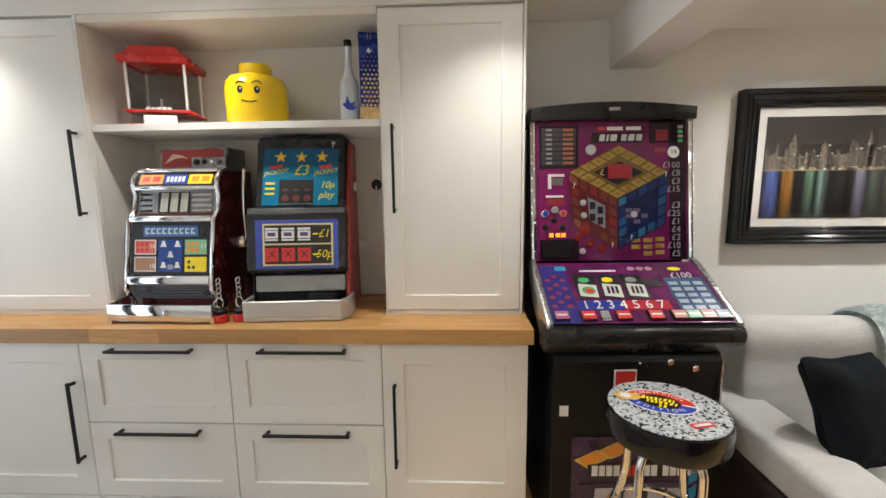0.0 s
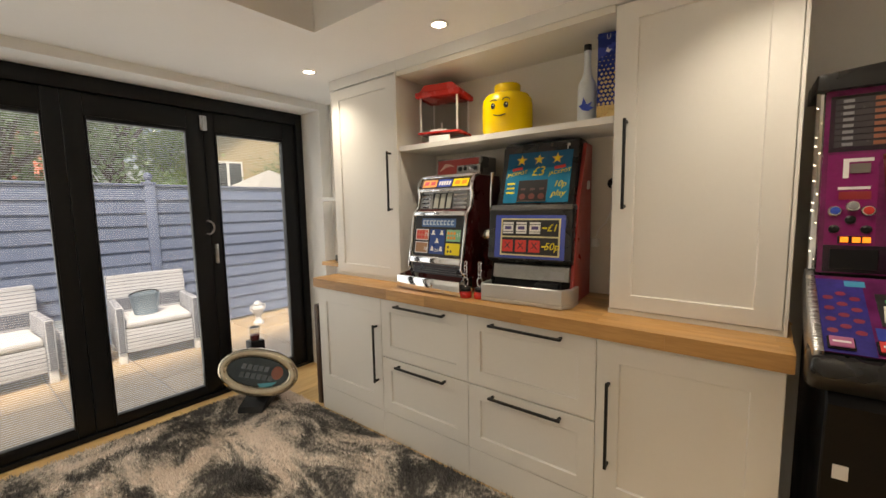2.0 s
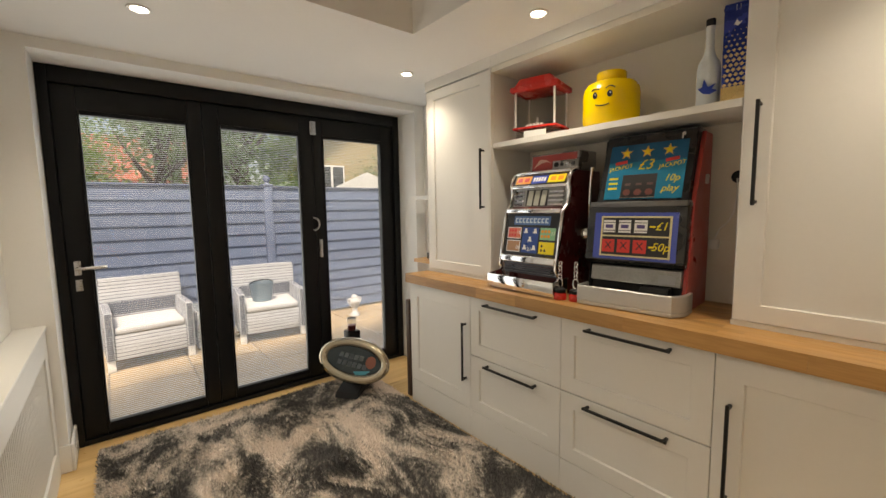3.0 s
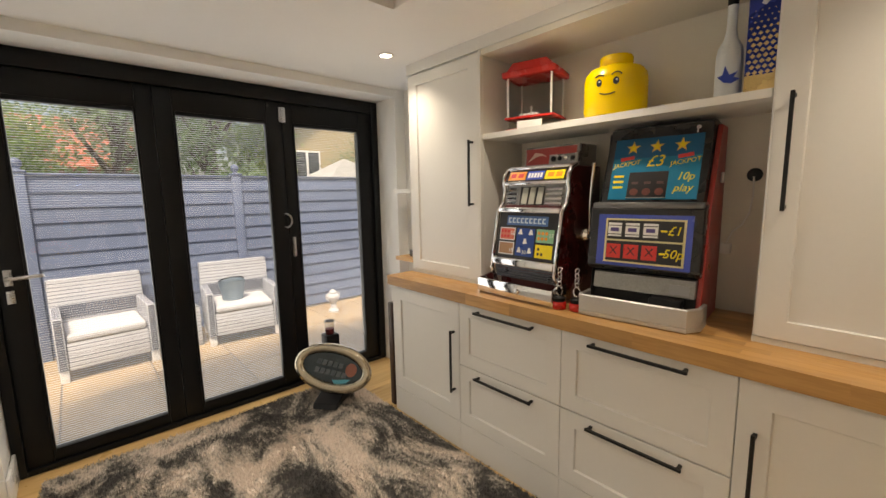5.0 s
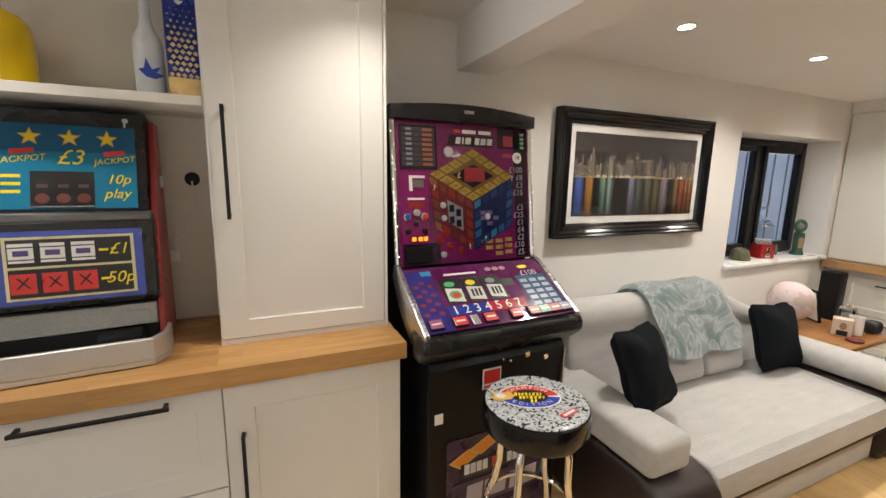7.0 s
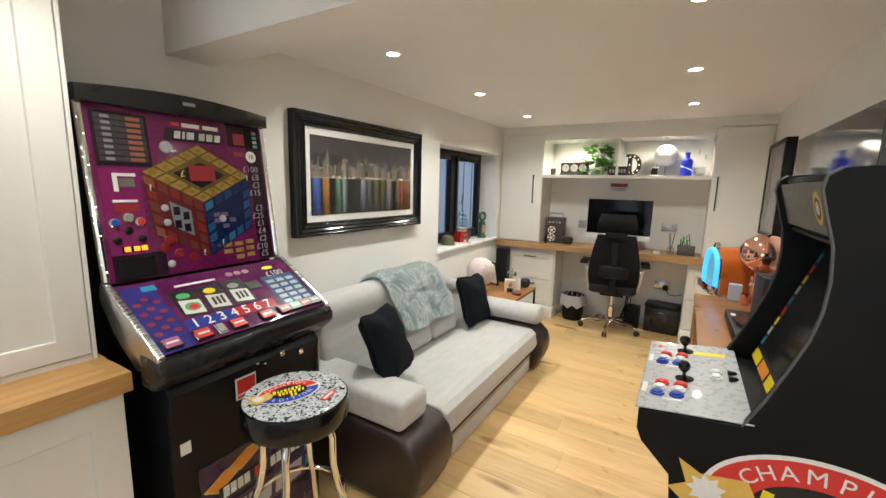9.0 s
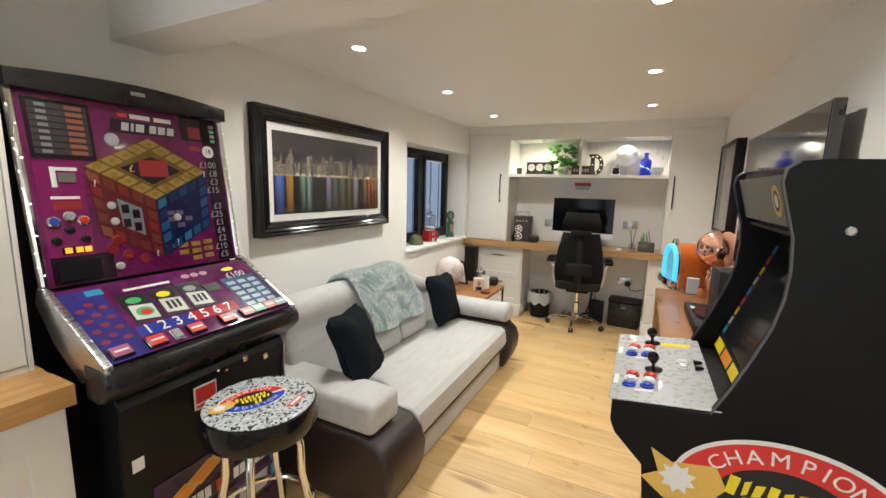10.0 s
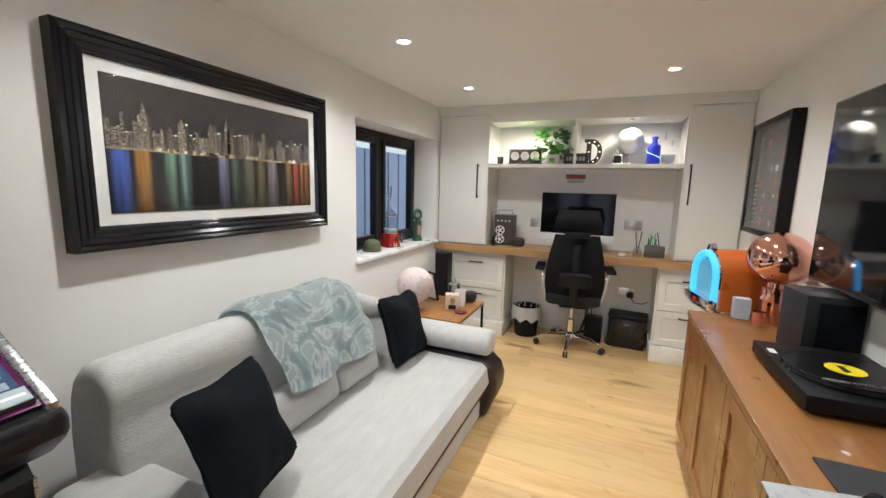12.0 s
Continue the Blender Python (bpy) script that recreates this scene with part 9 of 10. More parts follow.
    part("record_label", lathe(bmesh.new(), [(0.050, 0.0830), (0.050, 0.0838), (0, 0.0838)], 36, (-0.03, -0.01, 0)), I_YELLOW, t, "yellow record label")
    part("label_print", nb(-0.055, -0.015, 0.0839, -0.005, 0.003, 0.0843), I_BLACK, t)
    part("spindle", lathe(bmesh.new(), [(0.0035, 0.0839), (0.003, 0.096), (0, 0.097)], 10, (-0.03, -0.01, 0)), CHROME, t)
    part("arm_pivot", lathe(bmesh.new(), [(0.028, 0.0625), (0.028, 0.085), (0.016, 0.095), (0, 0.10)], 20, (-0.185, -0.11, 0)), BLACK, t)
    part("tone_arm", tube(bmesh.new(), [(-0.185, -0.135, 0.098), (-0.185, -0.05, 0.098), (-0.18, 0.06, 0.096), (-0.165, 0.10, 0.092)], 0.004, 8), STEEL, t, "metal tone arm")
    part("badge", nb(0.10, 0.118, 0.0625, 0.145, 0.140, 0.0635), I_WHITE, t)
    part("knob", lathe(bmesh.new(), [(0.012, 0.0625), (0.011, 0.078), (0, 0.079)], 16, (0.02, 0.128, 0)), BLACK, t)
    for i in range(2):
        part("knob", lathe(bmesh.new(), [(0.005, 0.0625), (0.005, 0.068), (0, 0.069)], 12, (-0.01 - i * 0.04, 0.135, 0)), STEEL, t)
    solo("slate_mat", nb(2.53, 0.30, Z, 2.765, 0.60, Z + 0.006, 0.001, 1), mat("slate", (0.035, 0.036, 0.04), 0.6, var=0.15, bump=0.2), "dark slate mat lying on the sideboard", "mat")


sideboard_things()


# ---- things by the garden doors ----
def door_things():
    # tilted oval mirror sign on a low black stand
    t = thing("oval_mirror_sign", "oval mirrored sign in a gilt rim tilted on a black stand", "mirror sign", pose(-1.46, 1.90, 0.0, 0, 0, 38))
    M = pose(0, 0.0, 0.245, 62, 0, 0) @ pose(0, 0, 0, 0, 0, -9)
    a, b = 0.282, 0.160
    bm = bmesh.new()
    rings = []
    for k, h in ((0.76, 0.006), (0.80, 0.020), (0.88, 0.028), (0.96, 0.022), (1.0, 0.004), (0.98, -0.006), (0.76, -0.006)):
        rings.append([bm.verts.new((a * k * math.cos(i * math.pi / 28), b * k * math.sin(i * math.pi / 28) if k > 0.9 else (b - a * (1 - k)) * math.sin(i * math.pi / 28), h)) for i in range(56)])
    for p, q in zip(rings, rings[1:] + rings[:1]):
        for i in range(56):
            bm.faces.new((p[i], p[(i + 1) % 56], q[(i + 1) % 56], q[i]))
    part("rim", bm, mat("gilt_silver", (0.52, 0.45, 0.34), 0.12, 1.0, var=0.15, bump=0.0), t, "polished gilt rim", M, 60)
    ia, ib = a * 0.77, b - a * 0.23
    # dark base colour stands in for the dim surroundings the mirror reflects
    part("mirror", prism(bmesh.new(), ellipse(ia, ib, 48), "z", -0.002, 0.006), mat("mirror_glass", (0.05, 0.06, 0.065), 0.04, 1.0, var=0.25, scale=6, bump=0, rough_var=0.02), t, "mirror glass with its dark reflection put into the colour", M)
    for r in range(2):
        for i in range(5 + r):
            x = -0.12 + i * 0.040
            part("sign_block", prism(bmesh.new(), [(x, -0.005 - r * 0.055 + 0.012), (x + 0.030, -0.005 - r * 0.055 + 0.012), (x + 0.034, 0.03 - r * 0.055 + 0.012), (x + 0.004, 0.03 - r * 0.055 + 0.012)], "z", 0.0062, 0.0075), ink("sign_slate", (0.05, 0.06, 0.07)), t, "", M)
    part("sign_patch", prism(bmesh.new(), ellipse(0.040, 0.044, 20, (0.135, 0.012)), "z", 0.0062, 0.0075), ink("sign_brown", (0.16, 0.05, 0.03)), t, "", M)
    part("sign_patch", prism(bmesh.new(), [(0.02, -0.075), (0.15, -0.045), (0.12, -0.075), (0.05, -0.095)], "z", 0.0062, 0.0072), ink("sign_teal", (0.03, 0.20, 0.26)), t, "", M)
    part("stand", prism(bmesh.new(), [(-0.15, 0.028), (-0.13, 0.06), (0.02, 0.10), (0.10, 0.10), (0.13, 0.028)], "x", -0.085, 0.085, 0.006, 1), BLACK, t, "low black stand")
    part("strut", nb(-0.03, -0.0, 0.10, 0.03, 0.05, 0.20, 0.004), BLACK, t)
    # candle jar on the door track
    t = thing("candle_jar", "half-burned red candle in a small glass jar", "candle", pose(-1.80, 2.06, 0.029 - 0.028 + 0.001))
    part("plinth_box", nb(-0.05, -0.05, 0, 0.05, 0.05, 0.36, 0.004), BLACK, t)
    part("wax", lathe(bmesh.new(), [(0.030, 0.361), (0.034, 0.40), (0, 0.40)], 20), mat("wax_red", (0.12, 0.012, 0.012), 0.5), t)
    p = part("glass", lathe(bmesh.new(), [(0.034, 0.361), (0.040, 0.455), (0.042, 0.462)], 24), CLEAR, t)
    part("lid", lathe(bmesh.new(), [(0.030, 0.455), (0.038, 0.460), (0.0, 0.468)], 20), RUBBER, t)
    # board leaning against the cabinet end
    t = thing("leaning_panel", "dark framed red panel leaning on the cabinet end", "panel")
    bm = nb(-1.165, 2.165, 0.012, -1.125, 2.20, 0.705, 0.003)
    part("frame_edge", bm, mat("walnut", (0.06, 0.030, 0.018), 0.4), t)
    part("panel", nb(-1.160, 2.201, 0.012, -1.135, 2.62, 0.70), mat("panel_red", (0.20, 0.03, 0.04), 0.3), t, "deep red panel")
    part("white_band", nb(-1.1625, 2.21, 0.16, -1.1605, 2.55, 0.30), PAPER, t)
    part("foot", nb(-1.23, 2.24, 0.001, -1.12, 2.55, 0.011), BLACK, t)
    # shelves in the corner
    for z in (0.905, 1.405):
        t = thing("corner_shelf", "short oak shelf in the corner by the doors", "shelf", group="corner shelves")
        part("board", nb(-1.53, 2.50, z, -1.105, NORTH - 0.001, z + 0.028, 0.002, 1), OAK_TOP if z < 1 else CREAM, t)
    t = thing("shelf_ornament", "small dark model on the corner shelf", "ornament", pose(-1.33, 2.585, 0.934))
    part("model", box(box(bmesh.new(), -0.10, -0.03, 0, 0.10, 0.03, 0.05, 0.006), -0.05, -0.025, 0.05, 0.04, 0.025, 0.10, 0.006), mat("model_dark", (0.05, 0.04, 0.03), 0.35), t)
    t = thing("shelf_ornament", "small dark figure on the upper corner shelf", "ornament", pose(-1.30, 2.585, 1.434))
    part("model", lathe(bmesh.new(), [(0.03, 0), (0.028, 0.05), (0.016, 0.08), (0, 0.10)], 14), mat("model_brown", (0.10, 0.05, 0.03), 0.4), t)
    # white slatted radiator cover
    t = thing("radiator_cover", "white radiator cover with a slatted front", "radiator cover")
    x0, x1, y0, y1, z = WEST + 0.002, 0.35, SOUTH + 0.018, 0.315, 0.785
    part("top", nb(x0, y0 - 0.016, z - 0.022, x1, y1 + 0.008, z, 0.004), CREAM, t)
    bm = nb(x0 + 0.003, y1 - 0.018, 0.001, x0 + 0.10, y1, z - 0.0225)
    part("stile", bm, CREAM, t)
    part("stile", nb(x1 - 0.10, y1 - 0.018, 0.001, x1 - 0.003, y1, z - 0.0225), CREAM, t)
    part("rail", nb(x0 + 0.101, y1 - 0.018, z - 0.14, x1 - 0.101, y1, z - 0.0225), CREAM, t)
    part("rail", nb(x0 + 0.101, y1 - 0.018, 0.001, x1 - 0.101, y1, 0.15), CREAM, t)
    part("back", nb(x0 + 0.003, y0, 0.001, x1 - 0.003, y1 - 0.03, z - 0.0225), CREAM, t)
    slat = mesh_of("slat", nb(0, -0.008, 0, 0.014, 0.0, z - 0.30, 0.001, 1), CREAM)
    x = x0 + 0.106
    while x < x1 - 0.12:
        ob = new("slat", slat)
        ob.parent = t
        ob.location = (x, y1 - 0.008, 0.155)
        x += 0.026


door_things()

# ---- garden ----
GZ = -0.09


def garden():
    slab = mat("sandstone", (0.42, 0.305, 0.175), 0.8, var=0.22, scale=5, grain=60, bump=0.3, per_object=0.16)
    soil = mat("grass_ground", (0.06, 0.09, 0.03), 0.95, var=0.4, scale=3, grain=40, bump=0.4)
    solo("ground", nb(-400, -400, GZ - 0.5, 400, 400, GZ - 0.03), soil, "lawn and soil beyond the patio", "ground", kind="structure")
    patio = solo("patio", nb(-4.35, -2.5, GZ - 0.03, -2.0, 7.0, GZ - 0.008), mat("mortar", (0.22, 0.19, 0.16), 0.9), "buff sandstone patio with pale joints", "patio", kind="structure")
    rnd = random.Random(12)
    store = {}
    y = -2.5
    while y < 7.0:
        x = -4.35 - rnd.uniform(0, 0.3)
        d = 0.60
        while x < -2.0:
            wd = rnd.choice((0.45, 0.60, 0.90))
            a, b = max(x, -4.35), min(x + wd, -2.0)
            if b - a > 0.05:
                key = round(b - a, 2)
                if key not in store:
                    store[key] = mesh_of("paving_slab", nb(0.005, 0.005, -0.02, b - a - 0.005, d - 0.005, 0.0, 0.004, 1), slab)
                ob = new("paving_slab", store[key])
                ob.parent = patio
                ob.location = (a, y, GZ + rnd.uniform(-0.002, 0.002))
            x += wd
        y += d
    # fence
    FX = -4.22
    blue = mat("blue_grey_paint", (0.145, 0.185, 0.285), 0.6, var=0.10, scale=6, grain=60, bump=0.25, stretch=(1, 0.12, 1), per_object=0.06)
    posts = [-3.25, -1.43, 0.38, 2.16, 3.97, 5.78, 7.59]
    n = 12
    ztop = 1.615
    hb = (ztop - (GZ + 0.03)) / n
    store = {}
    for a, b in zip(posts, posts[1:]):
        t = thing("garden_fence", "blue-grey painted timber fence panel of lapped boards", "fence", group="fence panels")
        for i in range(n):
            key = (round(b - a, 2))
            if key not in store:
                store[key] = mesh_of("board", prism(bmesh.new(), [(0.0, 0.0), (0.030, 0.0), (0.012, hb + 0.014), (0.0, hb + 0.014)], "y", 0.052, b - a - 0.052), blue)
            ob = new("board", store[key])
            ob.parent = t
            ob.location = (FX, a, GZ + 0.03 + i * hb)
        part("cap_rail", nb(FX - 0.02, a + 0.052, ztop + 0.016, FX + 0.04, b - 0.052, ztop + 0.036, 0.004), blue, t)
    first = None
    for y in posts:
        if first is None:
            first = thing("fence_post", "blue-grey fence post with a ball-top cap", "fence post", pose(FX, y, GZ), group="fence posts")
            part("post", nb(-0.05, -0.05, 0, 0.05, 0.05, 1.74, 0.006), blue, first)
            part("cap", nb(-0.06, -0.06, 1.741, 0.06, 0.06, 1.765, 0.006), blue, first)
            part("finial", lathe(bmesh.new(), [(0.03, 1.766), (0.022, 1.78), (0.04, 1.805), (0.045, 1.83), (0.032, 1.86), (0, 1.872)], 18), blue, first)
        else:
            copy_thing(first, pose(FX, y, GZ))

    # wicker armchairs
    wick = mat("white_wicker", (0.62, 0.63, 0.65), 0.6, var=0.1, bump=0.0)
    nt = wick.node_tree
    br, tc, bp = nt.nodes.new("ShaderNodeTexBrick"), nt.nodes.new("ShaderNodeTexCoord"), nt.nodes.new("ShaderNodeBump")
    br.inputs["Scale"].default_value = 15
    br.inputs["Color1"].default_value, br.inputs["Color2"].default_value, br.inputs["Mortar"].default_value = (0.60, 0.61, 0.64, 1), (0.54, 0.55, 0.58, 1), (0.13, 0.14, 0.17, 1)
    br.inputs["Mortar Size"].default_value = 0.045
    mp = nt.nodes.new("ShaderNodeMapping")
    mp.inputs["Rotation"].default_value = (radians(90), 0, radians(90))
    nt.links.new(tc.outputs["Object"], mp.inputs[0])
    nt.links.new(mp.outputs[0], br.inputs[0])
    nt.links.new(br.outputs[0], nt.nodes["Principled BSDF"].inputs["Base Color"])
    nt.links.new(br.outputs[1], bp.inputs["Height"])
    bp.inputs["Strength"].default_value = 0.5
    bp.invert = True
    nt.links.new(bp.outputs[0], nt.nodes["Principled BSDF"].inputs["Normal"])
    pad = mat("pale_cushion", (0.58, 0.58, 0.59), 0.9, var=0.05, bump=0.2)

    def armchair(m, first=None):
        if first is not None:
            return copy_thing(first, m)
        t = thing("wicker_armchair", "white woven garden armchair with a pale seat pad", "armchair", m, "wicker armchairs")
        w, d = 0.345, 0.65
        part("seat_box", nb(0.04, -w + 0.07, 0.10, d - 0.02, w - 0.07, 0.33, 0.01), wick, t)
        part("seat_pad", nb(0.10, -w + 0.075, 0.331, d - 0.01, w - 0.075, 0.40, 0.025, 3), pad, t, "pale seat pad")
        part("backrest", prism(bmesh.new(), [(0.0, 0.10), (0.10, 0.10), (0.07, 0.78), (-0.03, 0.78)], "y", -w, w, 0.012, 2), wick, t)
        for s in (-1, 1):
            y0, y1 = (-w, -w + 0.068) if s < 0 else (w - 0.068, w)
            part("arm", nb(0.105, y0, 0.10, d, y1, 0.55, 0.018, 2), wick, t)
            for x in (0.05, d - 0.05):
                part("leg", nb(x - 0.03, (y0 + y1) / 2 - 0.03, 0.0, x + 0.03, (y0 + y1) / 2 + 0.03, 0.0995, 0.006), WHITE, t)
        return t
    c1 = armchair(pose(-4.08, 0.80, GZ, 0, 0, 3))
    armchair(pose(-4.07, 2.01, GZ, 0, 0, -7), c1)
    t = thing("wicker_table", "low white woven garden table between the chairs", "table", pose(-3.86, 1.39, GZ))
    part("body", nb(-0.24, -0.17, 0.0, 0.24, 0.17, 0.40, 0.01), wick, t)
    part("glass_top", nb(-0.23, -0.16, 0.401, 0.23, 0.16, 0.407), mat("table_glass", (0.25, 0.28, 0.30), 0.1, bump=0), t)
    t = thing("steel_bucket", "pale blue-grey metal bucket on the chair seat", "bucket", pose(-3.74, 1.90, GZ + 0.401))
    part("pail", lathe(bmesh.new(), [(0.10, 0), (0.13, 0.21), (0.125, 0.21), (0.095, 0.01), (0, 0.01)], 24), mat("bucket_blue", (0.22, 0.29, 0.34), 0.4, 0.3), t)
    part("bail", tube(bmesh.new(), [(0, -0.13, 0.20), (0.03, -0.09, 0.235), (0.04, 0, 0.245), (0.03, 0.09, 0.235), (0, 0.13, 0.20)], 0.007, 8), BLACK, t)
    t = thing("stone_urn", "small white ornamental stone urn on the patio", "garden ornament", pose(-3.77, 3.08, GZ))
    part("urn", lathe(bmesh.new(), [(r * 0.62, z * 0.62) for r, z in [(0.10, 0), (0.10, 0.04), (0.06, 0.08), (0.05, 0.16), (0.10, 0.24), (0.125, 0.32), (0.11, 0.36), (0.07, 0.38), (0.075, 0.42), (0.03, 0.47), (0, 0.475)]], 20), mat("white_stone", (0.62, 0.62, 0.62), 0.8), t)
    for s in (-1, 1):
        part("handle", tube(bmesh.new(), [(0, s * 0.056, 0.15), (0, s * 0.093, 0.186), (0, s * 0.093, 0.236), (0, s * 0.045, 0.245)], 0.010, 8), mat("white_stone", (0.62, 0.62, 0.62), 0.8), t)

    # close-boarded fence outside the side window
    t = thing("side_fence", "blue-grey close-boarded fence outside the side window", "fence")
    vb = mesh_of("upright_board", nb(0, 0, 0, 0.142, 0.02, 1.95, 0.003, 1), blue)
    for i in range(40):
        ob = new("upright_board", vb)
        ob.parent = t
        ob.location = (2.6 + i * 0.15, 4.15 + 0.012 * (i % 2), GZ)
    part("gravel_board", nb(2.6, 4.11, GZ - 0.02, 8.6, 4.148, GZ + 0.15), blue, t)
    # houses beyond the fence
    def house(x, y, rot, wall_m, roof_m, wdt, dep, eave, ridge, label, wins, gable=False):
        t = thing("house", label, "house", pose(x, y, GZ - 0.03, 0, 0, rot))
        if gable:
            part("wall", prism(bmesh.new(), [(-wdt / 2, 0), (wdt / 2, 0), (wdt / 2, eave), (0, ridge - 0.15), (-wdt / 2, eave)], "y", 0, dep), wall_m, t)
            for s in (-1, 1):
                r = part("roof", prism(bmesh.new(), [(0, ridge), (s * (wdt / 2 + 0.35), eave - 0.25), (s * (wdt / 2 + 0.35), eave - 0.43), (0, ridge - 0.16)], "y", -0.4, dep + 0.3), roof_m, t, "tiled roof slope")
                part("barge_board", prism(bmesh.new(), [(0, ridge - 0.02), (s * (wdt / 2 + 0.33), eave - 0.27), (s * (wdt / 2 + 0.33), eave - 0.52), (0, ridge - 0.30)], "y", -0.44, -0.401), WHITE, r, "white barge board")
        else:
            part("wall", nb(-wdt / 2, 0, 0, wdt / 2, dep, eave), wall_m, t)
            part("roof", prism(bmesh.new(), [(-0.4, eave - 0.1), (dep / 2, ridge), (dep + 0.4, eave - 0.1), (dep + 0.4, eave + 0.06), (dep / 2, ridge + 0.16), (-0.4, eave + 0.06)], "x", -wdt / 2 - 0.3, wdt / 2 + 0.3), roof_m, t, "tiled roof")
        for wx, wz, ww, wh in wins:
            wdo = part("window", nb(wx - ww / 2, -0.05, wz, wx + ww / 2, -0.002, wz + wh), WHITE, t, "white-framed window")
            for k in range(2):
                part("pane", nb(wx - ww / 2 + 0.07 + k * (ww / 2 - 0.02), -0.07, wz + 0.07, wx - 0.05 + k * (ww / 2 - 0.02), -0.052, wz + wh - 0.07), mat("dark_pane", (0.03, 0.035, 0.04), 0.1, bump=0), wdo)
        return t
    brick_y = mat("yellow_brick", (0.42, 0.33, 0.18), 0.85, var=0.2, scale=14, grain=70, bump=0.3)
    slate_r = mat("grey_tiles", (0.12, 0.115, 0.12), 0.8, var=0.3, scale=10, stretch=(1, 1, 6))
    red_r = mat("red_tiles", (0.36, 0.12, 0.07), 0.85, var=0.3, scale=10, stretch=(1, 1, 6))
    house(-15.5, 9.6, 78, brick_y, slate_r, 7.0, 8.0, 3.3, 6.2, "yellow brick gabled house with white barge boards", [(1.5, 2.2, 1.1, 1.2), (-1.4, 2.2, 1.1, 1.2)], True)
    house(-24.0, -0.5, 88, mat("red_brick", (0.26, 0.11, 0.07), 0.85, var=0.2, scale=12), red_r, 9.0, 8.0, 3.0, 5.6, "brick house with a red tiled roof behind trees", [(1.5, 1.2, 1.2, 1.2)])
    # parasol past the fence
    t = thing("garden_parasol", "white garden parasol standing past the fence", "parasol", pose(-9.6, 6.55, GZ - 0.03))
    bm = bmesh.new()
    top = bm.verts.new((0, 0, 2.55))
    rim = [bm.verts.new((1.35 * math.cos(i * math.pi / 4), 1.35 * math.sin(i * math.pi / 4), 1.95)) for i in range(8)]
    for i in range(8):
        bm.faces.new((top, rim[i], rim[(i + 1) % 8]))
    bmesh.ops.solidify(bm, geom=bm.faces[:], thickness=0.01)
    part("canopy", bm, mat("canvas", (0.62, 0.61, 0.58), 0.9), t, smooth=None)
    part("pole", lathe(bmesh.new(), [(0.02, 0.0), (0.02, 2.54)], 12), WHITE, t)
    for i in range(8):
        part("rib", tube(bmesh.new(), [(0.05 * math.cos(i * math.pi / 4), 0.05 * math.sin(i * math.pi / 4), 2.50), (1.33 * math.cos(i * math.pi / 4), 1.33 * math.sin(i * math.pi / 4), 1.94)], 0.01, 6), ALU, t)

    # trees and shrubs
    def tree(x, y, h, spread, seed, color, n, label, low=0.3):
        r = random.Random(seed)
        t = thing("tree", label, "tree", pose(x, y, GZ - 0.03), "garden trees")
        bark = mat("bark", (0.10, 0.075, 0.055), 0.9, var=0.3, scale=12, bump=0.4)
        part("trunk", tube(bmesh.new(), [(0, 0, 0), (0.06, 0.02, h * 0.2), (-0.04, 0.05, h * 0.45), (0.05, 0, h * 0.8)], [0.16, 0.13, 0.09, 0.03], 9), bark, t)
        tips = []
        for i in range(13):
            a, z = r.uniform(0, 6.28), h * r.uniform(low, 0.75)
            e = Vector((math.cos(a) * spread * r.uniform(0.5, 0.95), math.sin(a) * spread * r.uniform(0.5, 0.95), z + h * r.uniform(0.05, 0.25)))
            part("limb", tube(bmesh.new(), [(0, 0, z * 0.85), tuple(e * 0.5 + Vector((0, 0, z * 0.42))), tuple(e)], [0.06, 0.035, 0.012], 6), bark, t)
            tips.append(e)
        tips += [Vector((0, 0, h * k)) for k in (0.6, 0.75, 0.88)]
        verts, faces = [], []
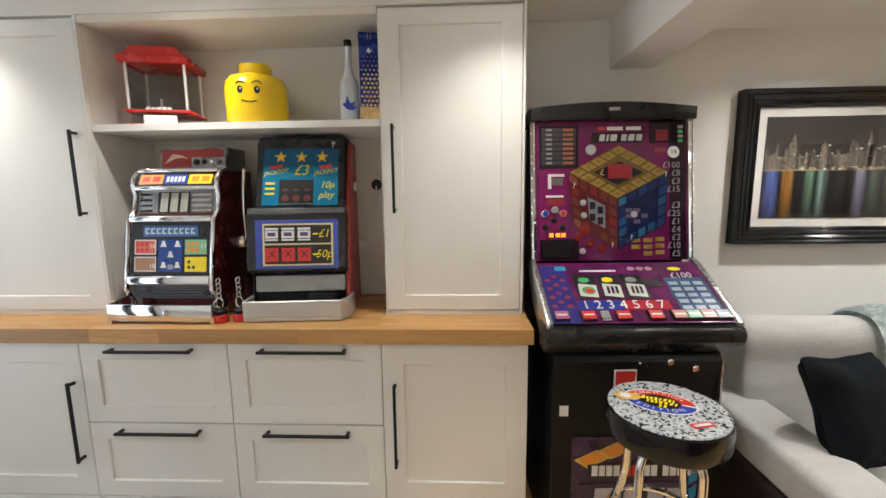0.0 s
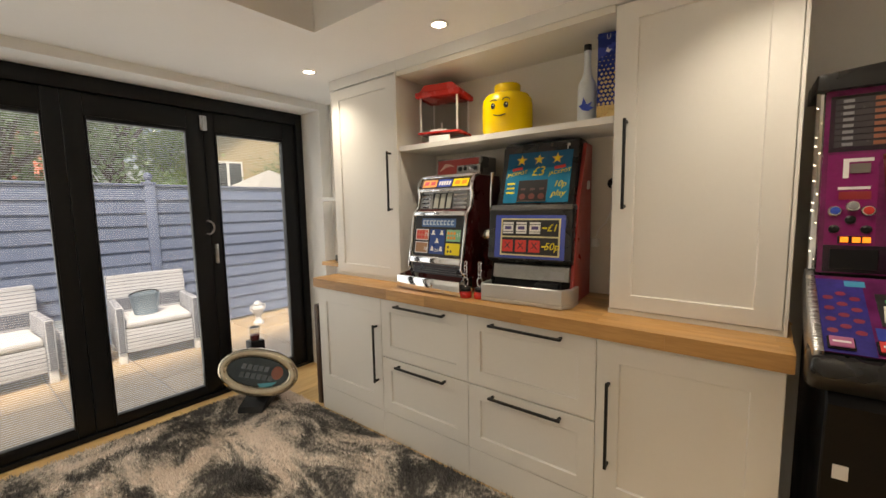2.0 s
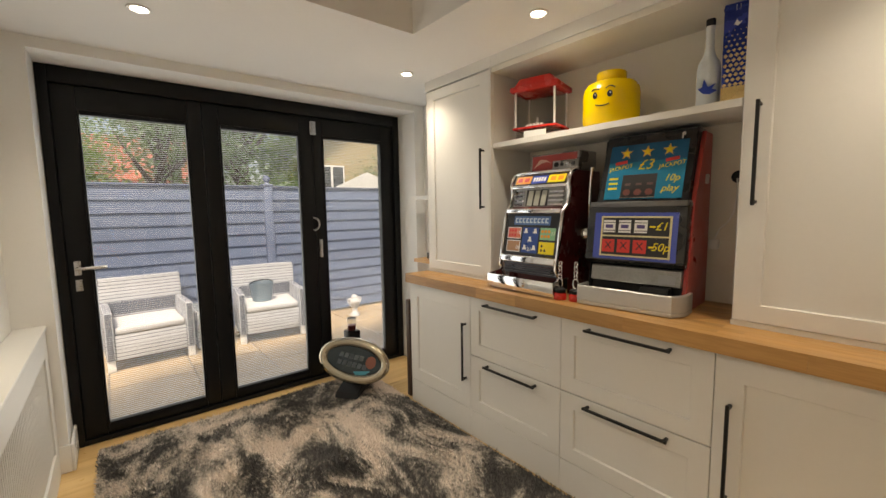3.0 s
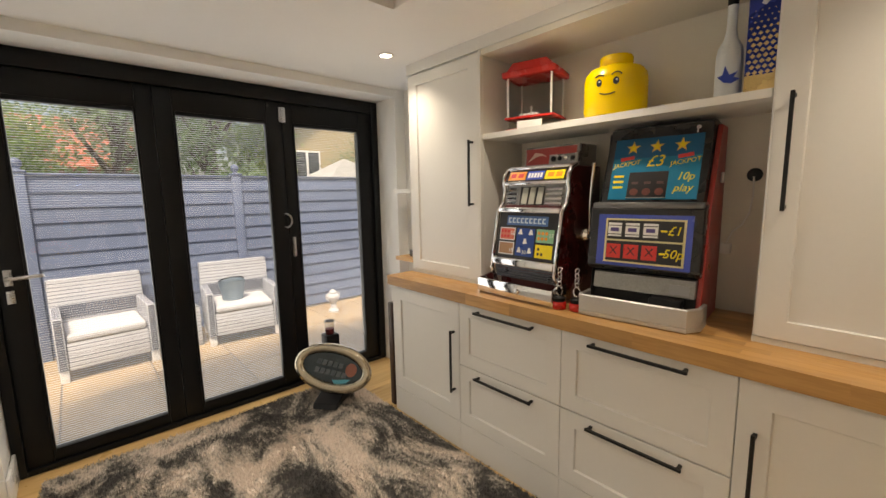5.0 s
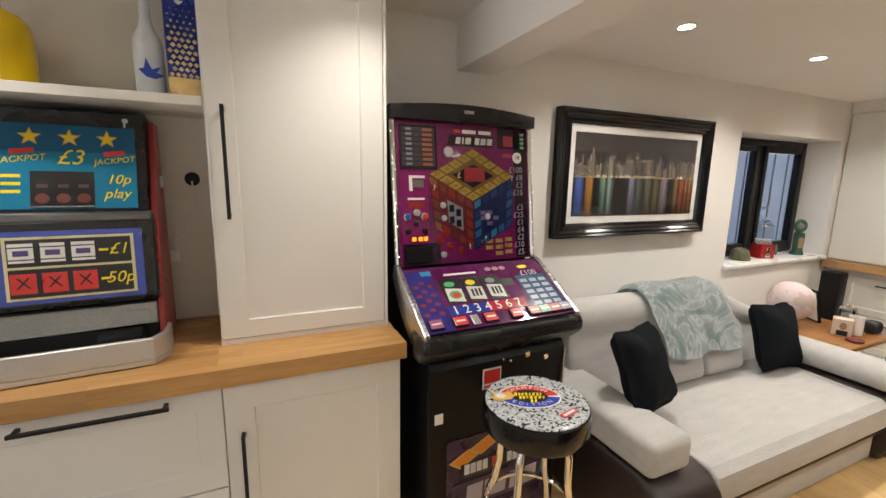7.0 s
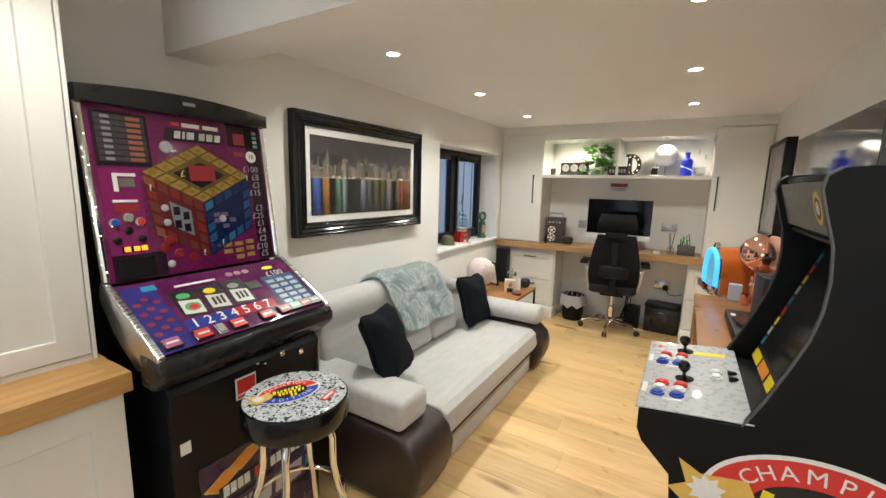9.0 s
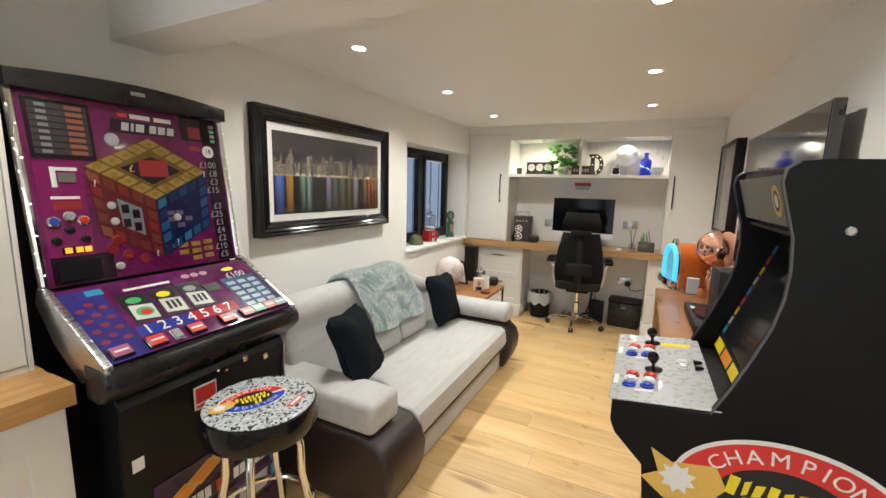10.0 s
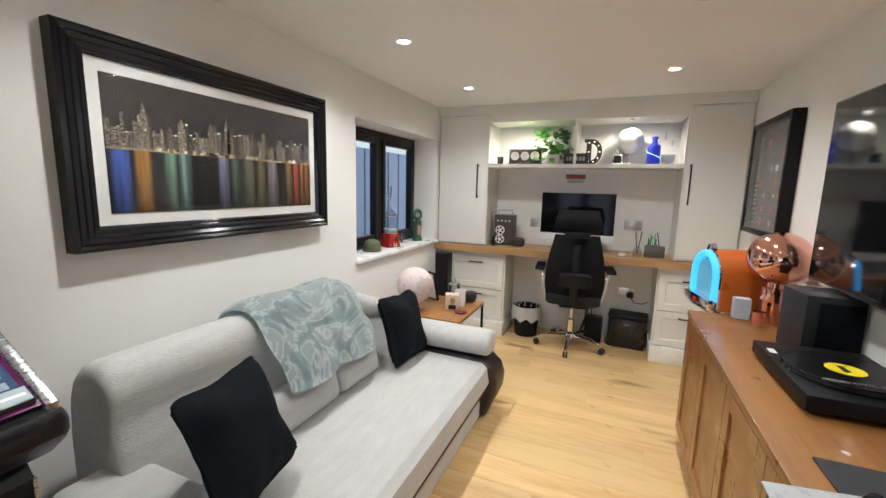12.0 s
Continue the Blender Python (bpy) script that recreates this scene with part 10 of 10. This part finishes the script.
        for i in range(n):
            c = r.choice(tips)
            p = c + Vector((r.gauss(0, 1), r.gauss(0, 1), r.gauss(0, 0.8))) * spread * 0.27
            if p.z < h * low * 0.6:
                continue
            s = r.uniform(0.05, 0.11)
            q = Euler((r.uniform(-1, 1), r.uniform(-1, 1), r.uniform(0, 6.28))).to_matrix()
            k = len(verts)
            for v in ((-0.5, 0, 0), (0, -0.35, 0.1), (0.6, 0, 0), (0, 0.35, 0.1)):
                verts.append(tuple(p + q @ Vector(v) * s))
            faces.append((k, k + 1, k + 2, k + 3))
        me = bpy.data.meshes.new("crown")
        me.from_pydata(verts, [], faces)
        lm = mat("foliage", color, 0.6, var=0.5, scale=1.4, grain=9, bump=0)
        lt = lm.node_tree
        tr, mx = lt.nodes.new("ShaderNodeBsdfTranslucent"), lt.nodes.new("ShaderNodeMixShader")
        tr.inputs[0].default_value = (color[0] * 1.5, color[1] * 1.5, color[2], 1)
        mx.inputs[0].default_value = 0.4
        lt.links.new(lt.nodes["Principled BSDF"].outputs[0], mx.inputs[1])
        lt.links.new(tr.outputs[0], mx.inputs[2])
        lt.links.new(mx.outputs[0], lt.nodes["Material Output"].inputs[0])
        me.materials.append(lm)
        ob = new("crown", me)
        ob.parent = t
        tagged(ob, "crown of many small leaves", kind="stuff")
    tree(-7.6, 1.3, 4.3, 1.3, 1, (0.16, 0.23, 0.12), 6500, "grey-green bushy garden tree behind the fence")
    tree(-7.2, 2.6, 4.2, 1.0, 2, (0.17, 0.25, 0.13), 6500, "grey-green garden tree behind the fence")
    tree(-7.8, 3.45, 3.2, 0.6, 3, (0.24, 0.36, 0.10), 6000, "bright green shrub-like tree behind the fence", 0.15)
    tree(-8.0, -0.6, 2.9, 1.0, 4, (0.22, 0.34, 0.09), 7500, "bright green leafy shrub behind the fence", 0.12)
    tree(-14.0, 2.3, 8.0, 2.4, 5, (0.13, 0.19, 0.10), 7000, "tall grey-green tree farther off")
    tree(-13.2, 9.4, 4.2, 1.1, 6, (0.12, 0.19, 0.07), 1300, "sparse small tree in front of the far house", 0.25)


garden()


# ---- planks of the floor, last ----
floor_planks()
